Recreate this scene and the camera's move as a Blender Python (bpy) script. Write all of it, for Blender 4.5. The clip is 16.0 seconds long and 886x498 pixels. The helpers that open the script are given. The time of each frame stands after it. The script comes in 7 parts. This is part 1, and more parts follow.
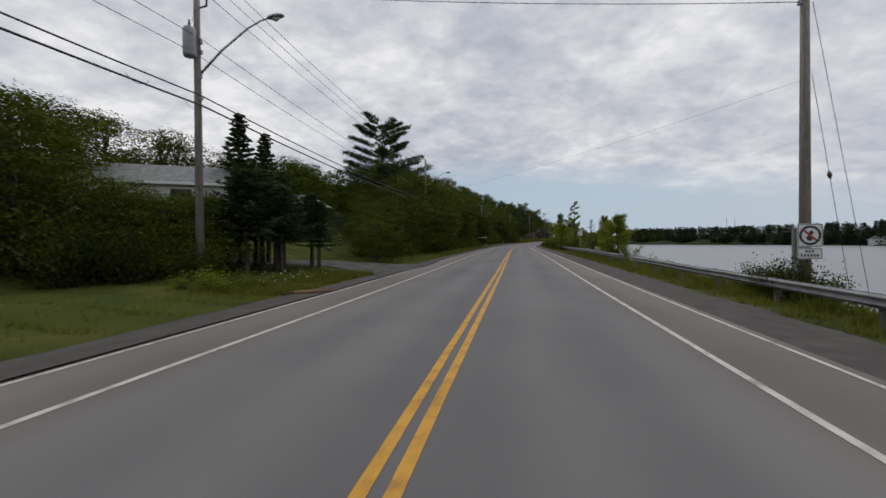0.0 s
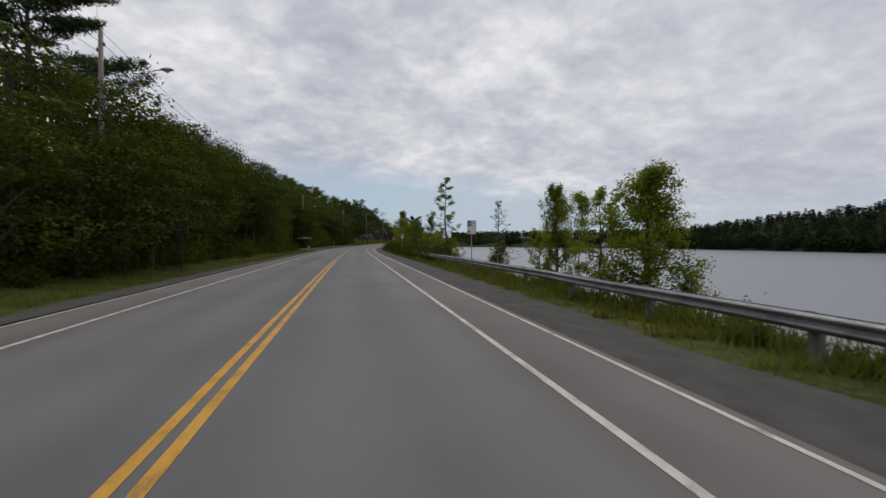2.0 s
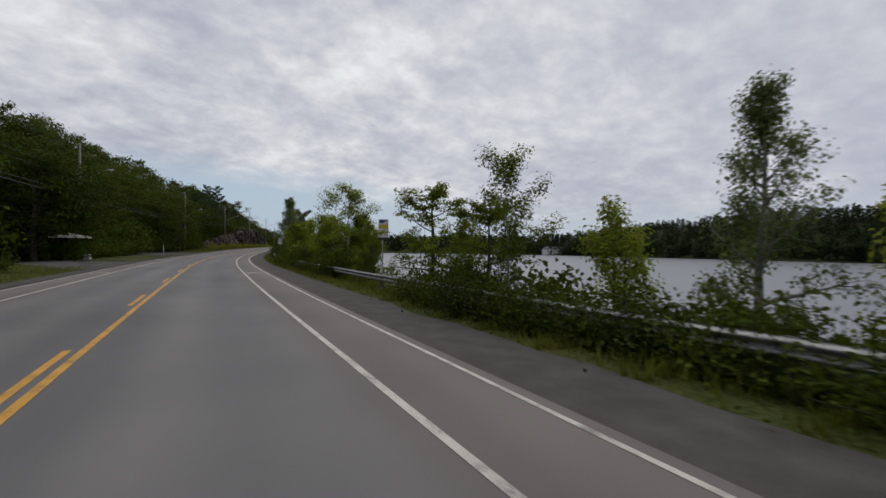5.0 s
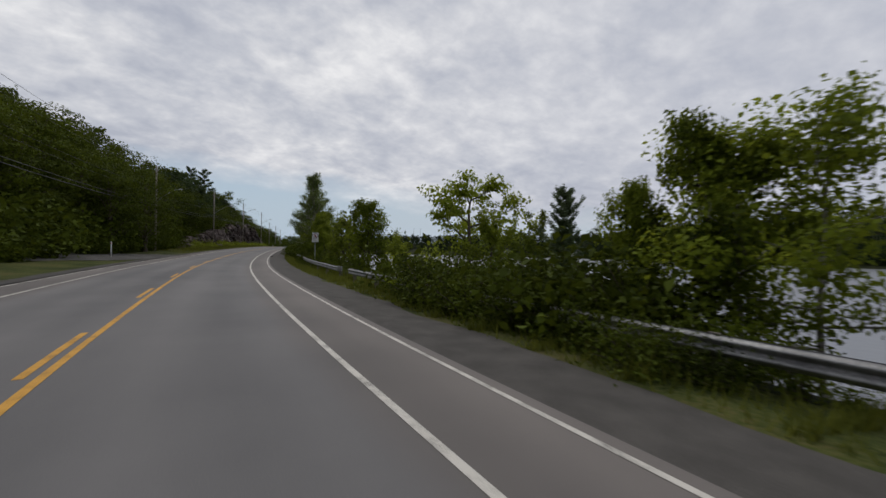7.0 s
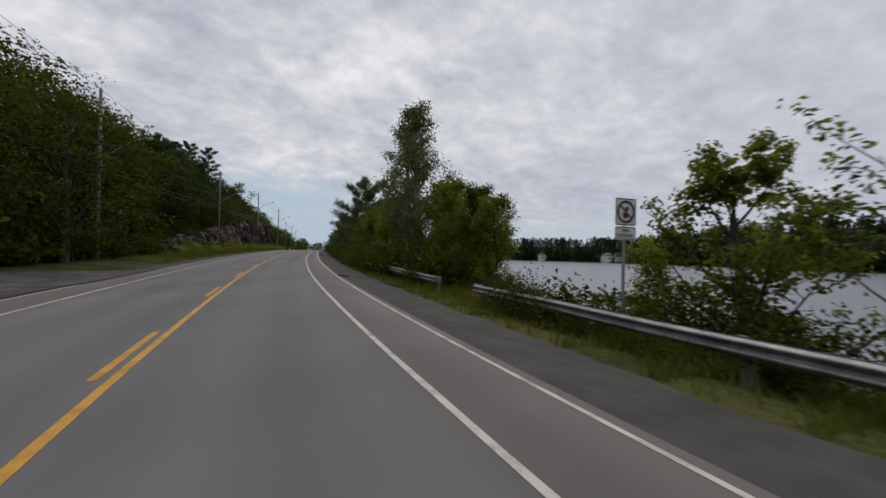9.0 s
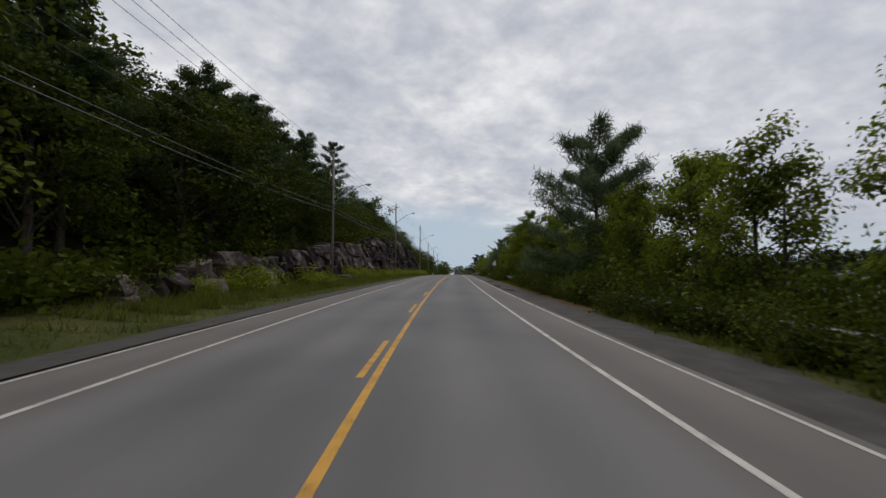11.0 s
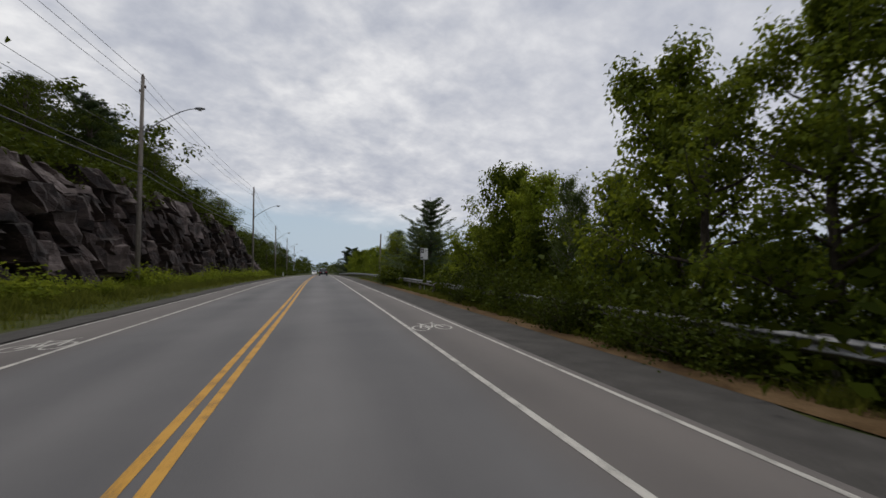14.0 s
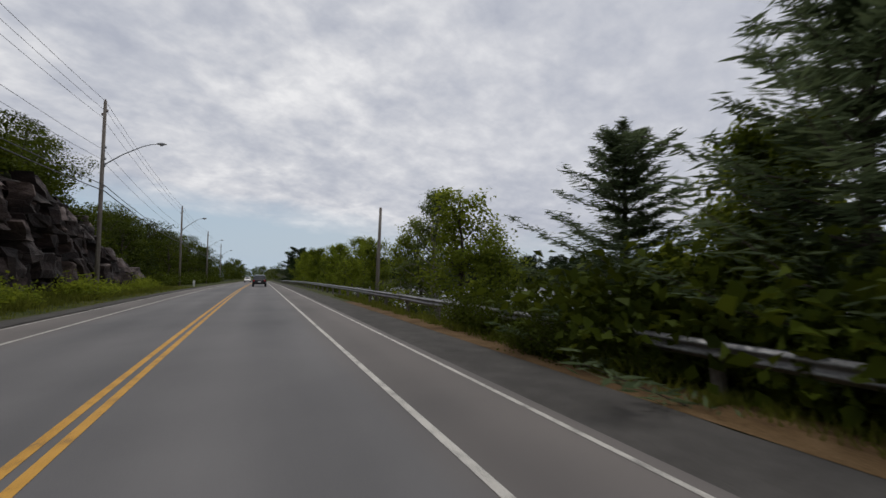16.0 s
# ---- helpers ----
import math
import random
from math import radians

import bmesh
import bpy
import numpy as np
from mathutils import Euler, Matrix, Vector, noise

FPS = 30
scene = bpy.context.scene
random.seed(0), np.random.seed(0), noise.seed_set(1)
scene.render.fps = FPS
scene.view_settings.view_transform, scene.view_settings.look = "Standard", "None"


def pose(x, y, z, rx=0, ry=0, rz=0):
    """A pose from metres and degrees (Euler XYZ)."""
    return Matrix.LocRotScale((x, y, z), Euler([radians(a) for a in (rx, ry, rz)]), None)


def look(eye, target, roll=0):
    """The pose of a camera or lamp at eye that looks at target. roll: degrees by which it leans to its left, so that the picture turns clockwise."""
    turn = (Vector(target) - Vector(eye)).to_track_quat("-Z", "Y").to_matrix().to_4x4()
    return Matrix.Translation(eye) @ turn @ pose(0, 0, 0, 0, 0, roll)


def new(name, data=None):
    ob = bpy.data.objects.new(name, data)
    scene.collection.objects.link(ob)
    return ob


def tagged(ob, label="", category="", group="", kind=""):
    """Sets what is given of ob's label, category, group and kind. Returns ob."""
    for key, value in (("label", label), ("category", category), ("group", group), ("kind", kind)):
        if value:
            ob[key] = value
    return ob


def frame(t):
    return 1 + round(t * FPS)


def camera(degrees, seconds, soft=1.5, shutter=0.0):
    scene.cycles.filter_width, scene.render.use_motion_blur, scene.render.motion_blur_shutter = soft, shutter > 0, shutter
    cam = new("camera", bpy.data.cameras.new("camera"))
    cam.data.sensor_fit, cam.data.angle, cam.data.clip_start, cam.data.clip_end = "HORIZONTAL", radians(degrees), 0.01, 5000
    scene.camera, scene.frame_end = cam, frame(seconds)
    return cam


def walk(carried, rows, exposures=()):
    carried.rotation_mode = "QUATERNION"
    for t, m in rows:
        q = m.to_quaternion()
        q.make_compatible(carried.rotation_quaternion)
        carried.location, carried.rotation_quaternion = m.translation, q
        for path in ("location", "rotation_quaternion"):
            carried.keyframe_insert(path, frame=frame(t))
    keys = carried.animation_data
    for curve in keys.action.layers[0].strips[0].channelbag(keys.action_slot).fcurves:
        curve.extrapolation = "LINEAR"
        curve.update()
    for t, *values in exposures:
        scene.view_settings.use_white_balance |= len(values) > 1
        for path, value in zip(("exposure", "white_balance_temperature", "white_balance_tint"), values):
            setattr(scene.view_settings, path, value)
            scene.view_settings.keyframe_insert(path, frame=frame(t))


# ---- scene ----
cam = camera(90.78, 16.0, soft=1.5, shutter=0.1)
PATH = [
    (0.0, pose(0.012, -0.032, 1.619, 88.967, 0.235, 9.546)),
    (0.3, pose(0.048, 5.042, 1.617, 89.547, 0.393, 8.068)),
    (0.5, pose(0.085, 8.406, 1.614, 89.629, 0.411, 7.073)),
    (1.0, pose(0.187, 16.508, 1.636, 89.517, 0.150, 2.127)),
    (1.5, pose(0.418, 24.416, 1.650, 89.245, -0.012, -4.371)),
    (2.0, pose(0.595, 32.405, 1.693, 89.172, -0.153, -11.687)),
    (2.5, pose(0.708, 40.588, 1.726, 88.906, -0.213, -18.203)),
    (3.0, pose(0.694, 48.841, 1.729, 89.305, -0.844, -23.138)),
    (3.2, pose(0.664, 52.152, 1.727, 89.481, -0.948, -24.658)),
    (3.5, pose(0.689, 57.116, 1.749, 89.563, -0.696, -26.490)),
    (4.0, pose(0.794, 65.409, 1.784, 89.680, -0.257, -28.216)),
    (4.5, pose(0.927, 73.747, 1.795, 89.798, -0.210, -28.676)),
    (5.0, pose(1.031, 82.146, 1.789, 89.948, -0.499, -28.676)),
    (5.3, pose(1.057, 87.216, 1.782, 90.061, -0.613, -28.808)),
    (5.5, pose(1.058, 90.590, 1.763, 90.223, -0.514, -29.123)),
    (6.0, pose(1.102, 99.016, 1.781, 90.371, -0.768, -29.440)),
    (6.5, pose(1.246, 107.754, 1.786, 90.294, -0.832, -29.771)),
    (7.0, pose(1.590, 116.647, 1.799, 90.077, -1.070, -30.208)),
    (7.5, pose(1.930, 125.478, 1.810, 89.786, -0.766, -30.493)),
    (8.0, pose(2.490, 134.650, 1.829, 89.778, -0.729, -30.477)),
    (8.5, pose(3.090, 143.892, 1.860, 90.104, -1.006, -30.250)),
    (9.0, pose(3.817, 153.005, 1.908, 90.469, -1.242, -29.241)),
    (9.5, pose(4.913, 162.249, 1.921, 91.154, -1.124, -26.313)),
    (10.0, pose(6.086, 170.956, 1.994, 91.899, -0.896, -21.856)),
    (10.2, pose(6.628, 174.506, 2.055, 92.197, -0.787, -19.573)),
    (10.5, pose(7.442, 179.896, 2.123, 92.708, -0.573, -16.486)),
    (11.0, pose(8.817, 188.809, 2.264, 93.148, -0.141, -11.681)),
    (11.5, pose(10.465, 197.572, 2.397, 93.149, 0.066, -8.652)),
    (12.0, pose(12.416, 206.196, 2.521, 92.917, 0.237, -8.644)),
    (12.3, pose(13.673, 211.334, 2.592, 92.768, 0.223, -10.276)),
    (12.5, pose(14.510, 214.758, 2.641, 92.677, 0.088, -11.866)),
    (13.0, pose(16.348, 223.164, 2.770, 92.394, 0.363, -17.487)),
    (13.5, pose(18.356, 231.414, 2.892, 92.268, 0.369, -23.681)),
    (14.0, pose(20.388, 239.723, 2.957, 92.691, 0.239, -29.279)),
    (14.5, pose(22.563, 248.106, 3.031, 93.200, 0.260, -33.258)),
    (15.0, pose(24.640, 256.644, 3.133, 93.295, 0.157, -35.562)),
    (15.5, pose(26.811, 265.260, 3.223, 93.351, 0.039, -36.521)),
    (16.0, pose(29.029, 273.891, 3.300, 93.435, -0.137, -36.604)),
]
walk(cam, PATH, exposures=[(0.0, 0.0), (16.0, 0.0)])

# ---- world, sun ----
SUN_ELEV, SUN_AZ = 58.0, 25.0     # azimuth east of the road's first heading
world = bpy.data.worlds.new("sky")
scene.world = world
world.use_nodes = True
wt = world.node_tree
wt.nodes.clear()


def wnode(kind, **vals):
    n = wt.nodes.new(kind)
    for k, v in vals.items():
        n.inputs[k].default_value = v
    return n


def wmath(op, a, b=None, clamp=False):
    n = wt.nodes.new("ShaderNodeMath")
    n.operation, n.use_clamp = op, clamp
    for i, v in enumerate((a, b)):
        if v is None:
            continue
        if isinstance(v, (int, float)):
            n.inputs[i].default_value = v
        else:
            wt.links.new(v, n.inputs[i])
    return n.outputs[0]


def wramp(fac, stops):
    n = wt.nodes.new("ShaderNodeValToRGB")
    n.color_ramp.elements[0].position, n.color_ramp.elements[0].color = stops[0][0], (*stops[0][1], 1)
    n.color_ramp.elements[1].position, n.color_ramp.elements[1].color = stops[-1][0], (*stops[-1][1], 1)
    for p, c in stops[1:-1]:
        n.color_ramp.elements.new(p).color = (*c, 1)
    wt.links.new(fac, n.inputs[0])
    return n.outputs[0]


def wmix(fac, a, b):
    n = wt.nodes.new("ShaderNodeMix")
    n.data_type = "RGBA"
    for sock, v in ((n.inputs[0], fac), (n.inputs[6], a), (n.inputs[7], b)):
        if isinstance(v, (int, float)):
            sock.default_value = v
        elif isinstance(v, tuple):
            sock.default_value = (*v, 1)
        else:
            wt.links.new(v, sock)
    return n.outputs[2]


sky = wt.nodes.new("ShaderNodeTexSky")
sky.sky_type, sky.sun_disc = "NISHITA", False
sky.sun_elevation, sky.sun_rotation = radians(SUN_ELEV), radians(SUN_AZ)
sky.air_density, sky.dust_density, sky.ozone_density = 1.0, 1.5, 1.0
skyc = wt.nodes.new("ShaderNodeVectorMath")
skyc.operation = "SCALE"
skyc.inputs[3].default_value = 0.085
wt.links.new(sky.outputs[0], skyc.inputs[0])
tc = wt.nodes.new("ShaderNodeTexCoord")
sep = wt.nodes.new("ShaderNodeSeparateXYZ")
wt.links.new(tc.outputs["Generated"], sep.inputs[0])
zc = wmath("MAXIMUM", sep.outputs[2], 0.0)
den = wmath("ADD", zc, 0.30)
comb = wt.nodes.new("ShaderNodeCombineXYZ")
wt.links.new(wmath("DIVIDE", sep.outputs[0], den), comb.inputs[0])
wt.links.new(wmath("DIVIDE", sep.outputs[1], den), comb.inputs[1])


def wnoise(scale, detail, rough, dist=0.0, offset=0.0):
    mp = wt.nodes.new("ShaderNodeMapping")
    mp.inputs["Location"].default_value = (offset, offset * 0.7, 0)
    mp.inputs["Scale"].default_value = (1.0, 1.08, 1.0)
    mp.inputs["Rotation"].default_value = (0, 0, radians(-18))
    wt.links.new(comb.outputs[0], mp.inputs[0])
    n = wnode("ShaderNodeTexNoise", Scale=scale, Detail=detail, Roughness=rough, Distortion=dist)
    wt.links.new(mp.outputs[0], n.inputs["Vector"])
    return n.outputs["Fac"]


big = wnoise(0.9, 3, 0.5, 0.2, 2.3)
mid = wnoise(4.6, 5, 0.55, 0.25, 5.1)
fine = wnoise(14.0, 4, 0.55, 0.2, 1.7)
tone = wmath("ADD", wmath("MULTIPLY", big, 0.38), wmath("ADD", wmath("MULTIPLY", mid, 0.42), wmath("MULTIPLY", fine, 0.20)))
cloud = wramp(tone, [(0.37, (0.43, 0.455, 0.53)), (0.45, (0.53, 0.55, 0.61)), (0.52, (0.65, 0.66, 0.70)), (0.61, (0.83, 0.83, 0.845))])
east = wmath("MULTIPLY", wmath("SUBTRACT", sep.outputs[0], 0.25), 1.3, True)     # thicker, bluer cloud over the lake
cloud = wmix(wmath("MULTIPLY", east, 0.62), cloud, (0.44, 0.465, 0.55))
north = wmath("MULTIPLY", wmath("SUBTRACT", wmath("ADD", wmath("MULTIPLY", sep.outputs[1], 0.97), wmath("MULTIPLY", sep.outputs[0], -0.10)), 0.72), 4.0, True)   # a clear strip low in the north
low = wmath("MULTIPLY", wmath("SUBTRACT", wmath("ADD", zc, wmath("MULTIPLY", mid, 0.07)), wmath("ADD", 0.075, wmath("MULTIPLY", north, 0.085))), 15.0, True)
haze = wmix(wmath("MULTIPLY", zc, 7.0, True), (0.54, 0.62, 0.70), skyc.outputs[0])
haze2 = wmix(wmath("ADD", 0.35, wmath("MULTIPLY", north, 0.35)), (0.52, 0.54, 0.58), (0.36, 0.50, 0.64))
haze2 = wmix(0.25, haze2, haze)
full = wmix(low, haze2, cloud)
bg = wnode("ShaderNodeBackground", Strength=1.0)
wt.links.new(full, bg.inputs[0])
wo = wt.nodes.new("ShaderNodeOutputWorld")
wt.links.new(bg.outputs[0], wo.inputs[0])

sun = new("sun", bpy.data.lights.new("sun", "SUN"))
sun.data.energy, sun.data.angle, sun.data.color = 0.9, radians(18), (1.0, 0.96, 0.9)
sdir = Vector((math.sin(radians(SUN_AZ)) * math.cos(radians(SUN_ELEV)), math.cos(radians(SUN_AZ)) * math.cos(radians(SUN_ELEV)), math.sin(radians(SUN_ELEV))))
sun.matrix_world = look(sdir * 200, (0, 0, 0))


# ---- materials ----
def material(name):
    m = bpy.data.materials.new(name)
    m.use_nodes = True
    nt = m.node_tree
    nt.nodes.clear()
    out = nt.nodes.new("ShaderNodeOutputMaterial")
    return m, nt, out


def surface(name, colors, scale=4.0, fine=40.0, rough=0.8, metal=0.0, bump=0.15, island=0.0, spec=0.4, detail=6, stretch=(1, 1, 1), bump_dist=0.02, obj=0.0):
    """Noise-blended colours at two scales, with bump; island/obj: brightness spread from piece to piece."""
    m, nt, out = material(name)
    p = nt.nodes.new("ShaderNodeBsdfPrincipled")
    tcn = nt.nodes.new("ShaderNodeTexCoord")
    mp = nt.nodes.new("ShaderNodeMapping")
    mp.inputs["Scale"].default_value = stretch
    nt.links.new(tcn.outputs["Object"], mp.inputs[0])
    n1 = nt.nodes.new("ShaderNodeTexNoise")
    n1.inputs["Scale"].default_value, n1.inputs["Detail"].default_value = scale, detail
    n2 = nt.nodes.new("ShaderNodeTexNoise")
    n2.inputs["Scale"].default_value, n2.inputs["Detail"].default_value = fine, 3
    for n in (n1, n2):
        nt.links.new(mp.outputs[0], n.inputs["Vector"])
    add = nt.nodes.new("ShaderNodeMath")
    add.operation = "MULTIPLY_ADD"
    add.inputs[1].default_value = 0.45
    nt.links.new(n2.outputs["Fac"], add.inputs[0])
    mul = nt.nodes.new("ShaderNodeMath")
    mul.operation = "MULTIPLY"
    mul.inputs[1].default_value = 0.55
    nt.links.new(n1.outputs["Fac"], mul.inputs[0])
    nt.links.new(mul.outputs[0], add.inputs[2])
    r = nt.nodes.new("ShaderNodeValToRGB")
    k = len(colors)
    r.color_ramp.elements[0].position, r.color_ramp.elements[0].color = 0.36, (*colors[0], 1)
    r.color_ramp.elements[1].position, r.color_ramp.elements[1].color = 0.64, (*colors[-1], 1)
    for i, c in enumerate(colors[1:-1]):
        r.color_ramp.elements.new(0.36 + 0.28 * (i + 1) / (k - 1)).color = (*c, 1)
    nt.links.new(add.outputs[0], r.inputs[0])
    col = r.outputs[0]
    if island or obj:
        if obj:
            g = nt.nodes.new("ShaderNodeObjectInfo")
            rnd, amt = g.outputs["Random"], obj
        else:
            g = nt.nodes.new("ShaderNodeNewGeometry")
            rnd, amt = g.outputs["Random Per Island"], island
        mr = nt.nodes.new("ShaderNodeMapRange")
        mr.inputs["To Min"].default_value, mr.inputs["To Max"].default_value = 1 - amt, 1 + amt
        nt.links.new(rnd, mr.inputs[0])
        hs = nt.nodes.new("ShaderNodeHueSaturation")
        nt.links.new(mr.outputs[0], hs.inputs["Value"])
        nt.links.new(col, hs.inputs["Color"])
        col = hs.outputs[0]
    nt.links.new(col, p.inputs["Base Color"])
    p.inputs["Roughness"].default_value, p.inputs["Metallic"].default_value = rough, metal
    p.inputs["Specular IOR Level"].default_value = spec
    if bump:
        b = nt.nodes.new("ShaderNodeBump")
        b.inputs["Strength"].default_value, b.inputs["Distance"].default_value = bump, bump_dist
        nt.links.new(add.outputs[0], b.inputs["Height"])
        nt.links.new(b.outputs[0], p.inputs["Normal"])
    nt.links.new(p.outputs[0], out.inputs[0])
    return m


def leaf_material(name, dark, light, trans=0.35):
    """Thin leaves: diffuse and translucent, each leaf a little different, broad patches of tone through the crown."""
    m, nt, out = material(name)
    g = nt.nodes.new("ShaderNodeNewGeometry")
    oi = nt.nodes.new("ShaderNodeObjectInfo")
    tcn = nt.nodes.new("ShaderNodeTexCoord")
    nz = nt.nodes.new("ShaderNodeTexNoise")
    nz.inputs["Scale"].default_value = 0.55
    nt.links.new(tcn.outputs["Object"], nz.inputs["Vector"])
    a = nt.nodes.new("ShaderNodeMath")
    a.operation = "MULTIPLY_ADD"
    a.inputs[1].default_value = 0.34
    nt.links.new(g.outputs["Random Per Island"], a.inputs[0])
    b = nt.nodes.new("ShaderNodeMath")
    b.operation = "MULTIPLY_ADD"
    b.inputs[1].default_value = 1.35
    nt.links.new(nz.outputs["Fac"], b.inputs[0])
    c = nt.nodes.new("ShaderNodeMath")
    c.operation = "MULTIPLY_ADD"
    c.inputs[1].default_value, c.inputs[2].default_value = 0.46, -0.53
    nt.links.new(oi.outputs["Random"], c.inputs[0])
    nt.links.new(c.outputs[0], b.inputs[2])
    nt.links.new(b.outputs[0], a.inputs[2])
    mx = nt.nodes.new("ShaderNodeMix")
    mx.data_type, mx.clamp_factor = "RGBA", True
    mx.inputs[6].default_value, mx.inputs[7].default_value = (*dark, 1), (*light, 1)
    nt.links.new(a.outputs[0], mx.inputs[0])
    p = nt.nodes.new("ShaderNodeBsdfPrincipled")
    p.inputs["Roughness"].default_value, p.inputs["Specular IOR Level"].default_value = 0.65, 0.05
    nt.links.new(mx.outputs[2], p.inputs["Base Color"])
    t = nt.nodes.new("ShaderNodeBsdfTranslucent")
    br = nt.nodes.new("ShaderNodeHueSaturation")
    br.inputs["Value"].default_value, br.inputs["Hue"].default_value = 1.7, 0.48
    nt.links.new(mx.outputs[2], br.inputs["Color"])
    nt.links.new(br.outputs[0], t.inputs[0])
    ms = nt.nodes.new("ShaderNodeMixShader")
    ms.inputs[0].default_value = trans
    nt.links.new(p.outputs[0], ms.inputs[1])
    nt.links.new(t.outputs[0], ms.inputs[2])
    nt.links.new(ms.outputs[0], out.inputs[0])
    return m


def ground_material():
    """Grass and bare soil, broad patches with fine tufts; gravel greys by the road come from strips of their own."""
    return surface("rough_grass", [(0.022, 0.028, 0.008), (0.04, 0.052, 0.012), (0.065, 0.072, 0.02), (0.09, 0.08, 0.03)], 0.35, 9.0, 0.95, 0, 0.6, spec=0.1, bump_dist=0.08)


def asphalt_material():
    m, nt, out = material("asphalt")
    p = nt.nodes.new("ShaderNodeBsdfPrincipled")
    uv = nt.nodes.new("ShaderNodeUVMap")          # u across the road in metres, v along it
    su = nt.nodes.new("ShaderNodeSeparateXYZ")
    nt.links.new(uv.outputs[0], su.inputs[0])

    def noise_at(scale, stretch, detail=4):
        mp = nt.nodes.new("ShaderNodeMapping")
        mp.inputs["Scale"].default_value = stretch
        nt.links.new(uv.outputs[0], mp.inputs[0])
        n = nt.nodes.new("ShaderNodeTexNoise")
        n.inputs["Scale"].default_value, n.inputs["Detail"].default_value = scale, detail
        nt.links.new(mp.outputs[0], n.inputs["Vector"])
        return n.outputs["Fac"]
    patch = noise_at(0.5, (1, 0.12, 1), 4)        # long streaks along the wheel tracks
    blot = noise_at(0.25, (1, 1, 1), 5)
    grit = noise_at(90, (1, 1, 1), 2)
    ab = nt.nodes.new("ShaderNodeMath")           # wheel tracks polished darker, at 0.9 m and 2.6 m from the centre of each lane's edge
    ab.operation = "ABSOLUTE"
    nt.links.new(su.outputs[0], ab.inputs[0])
    track = nt.nodes.new("ShaderNodeMath")
    track.operation = "SINE"
    fr = nt.nodes.new("ShaderNodeMath")
    fr.operation = "MULTIPLY"
    fr.inputs[1].default_value = 3.6
    nt.links.new(ab.outputs[0], fr.inputs[0])
    nt.links.new(fr.outputs[0], track.inputs[0])

    def mad(a, k, c):
        n = nt.nodes.new("ShaderNodeMath")
        n.operation = "MULTIPLY_ADD"
        nt.links.new(a, n.inputs[0])
        n.inputs[1].default_value = k
        if isinstance(c, float):
            n.inputs[2].default_value = c
        else:
            nt.links.new(c, n.inputs[2])
        return n.outputs[0]
    s = mad(patch, 0.4, mad(blot, 0.35, mad(grit, 0.32, mad(track.outputs[0], -0.05, 0.0))))
    r = nt.nodes.new("ShaderNodeValToRGB")
    r.color_ramp.elements[0].position, r.color_ramp.elements[0].color = 0.35, (0.088, 0.086, 0.088, 1)
    r.color_ramp.elements[1].position, r.color_ramp.elements[1].color = 0.75, (0.182, 0.174, 0.171, 1)
    nt.links.new(s, r.inputs[0])
    far = nt.nodes.new("ShaderNodeMapRange")      # 0 on the lanes, 1 on the cycle lanes
    far.inputs["From Min"].default_value, far.inputs["From Max"].default_value = 3.3, 3.9
    nt.links.new(mad(blot, 0.5, ab.outputs[0]), far.inputs[0])
    warm = nt.nodes.new("ShaderNodeMix")
    warm.data_type, warm.blend_type = "RGBA", "MULTIPLY"
    warm.inputs[7].default_value = (1.04, 0.97, 0.91, 1)
    nt.links.new(far.outputs[0], warm.inputs[0])
    nt.links.new(r.outputs[0], warm.inputs[6])
    nt.links.new(warm.outputs[2], p.inputs["Base Color"])
    p.inputs["Roughness"].default_value, p.inputs["Specular IOR Level"].default_value = 0.82, 0.3
    b = nt.nodes.new("ShaderNodeBump")
    b.inputs["Strength"].default_value, b.inputs["Distance"].default_value = 0.35, 0.006
    nt.links.new(grit, b.inputs["Height"])
    nt.links.new(b.outputs[0], p.inputs["Normal"])
    nt.links.new(p.outputs[0], out.inputs[0])
    return m


def paint_material(name, a, b):
    """Road paint, worn and cracked so that the asphalt's grey shows in specks."""
    return surface(name, [tuple(0.35 * c + 0.05 for c in a), a, b, b], 3.0, 55.0, 0.7, 0, 0.1, spec=0.3, detail=8)


def water_material():
    m, nt, out = material("lake_water")
    p = nt.nodes.new("ShaderNodeBsdfPrincipled")
    p.inputs["Base Color"].default_value = (0.14, 0.15, 0.165, 1)
    p.inputs["Roughness"].default_value, p.inputs["IOR"].default_value = 0.3, 1.33
    p.inputs["Specular IOR Level"].default_value = 1.0
    tcn = nt.nodes.new("ShaderNodeTexCoord")
    n1 = nt.nodes.new("ShaderNodeTexNoise")
    n1.inputs["Scale"].default_value, n1.inputs["Detail"].default_value = 0.9, 6
    nt.links.new(tcn.outputs["Object"], n1.inputs["Vector"])
    b = nt.nodes.new("ShaderNodeBump")
    b.inputs["Strength"].default_value, b.inputs["Distance"].default_value = 0.15, 0.15
    nt.links.new(n1.outputs["Fac"], b.inputs["Height"])
    nt.links.new(b.outputs[0], p.inputs["Normal"])
    nt.links.new(p.outputs[0], out.inputs[0])
    return m


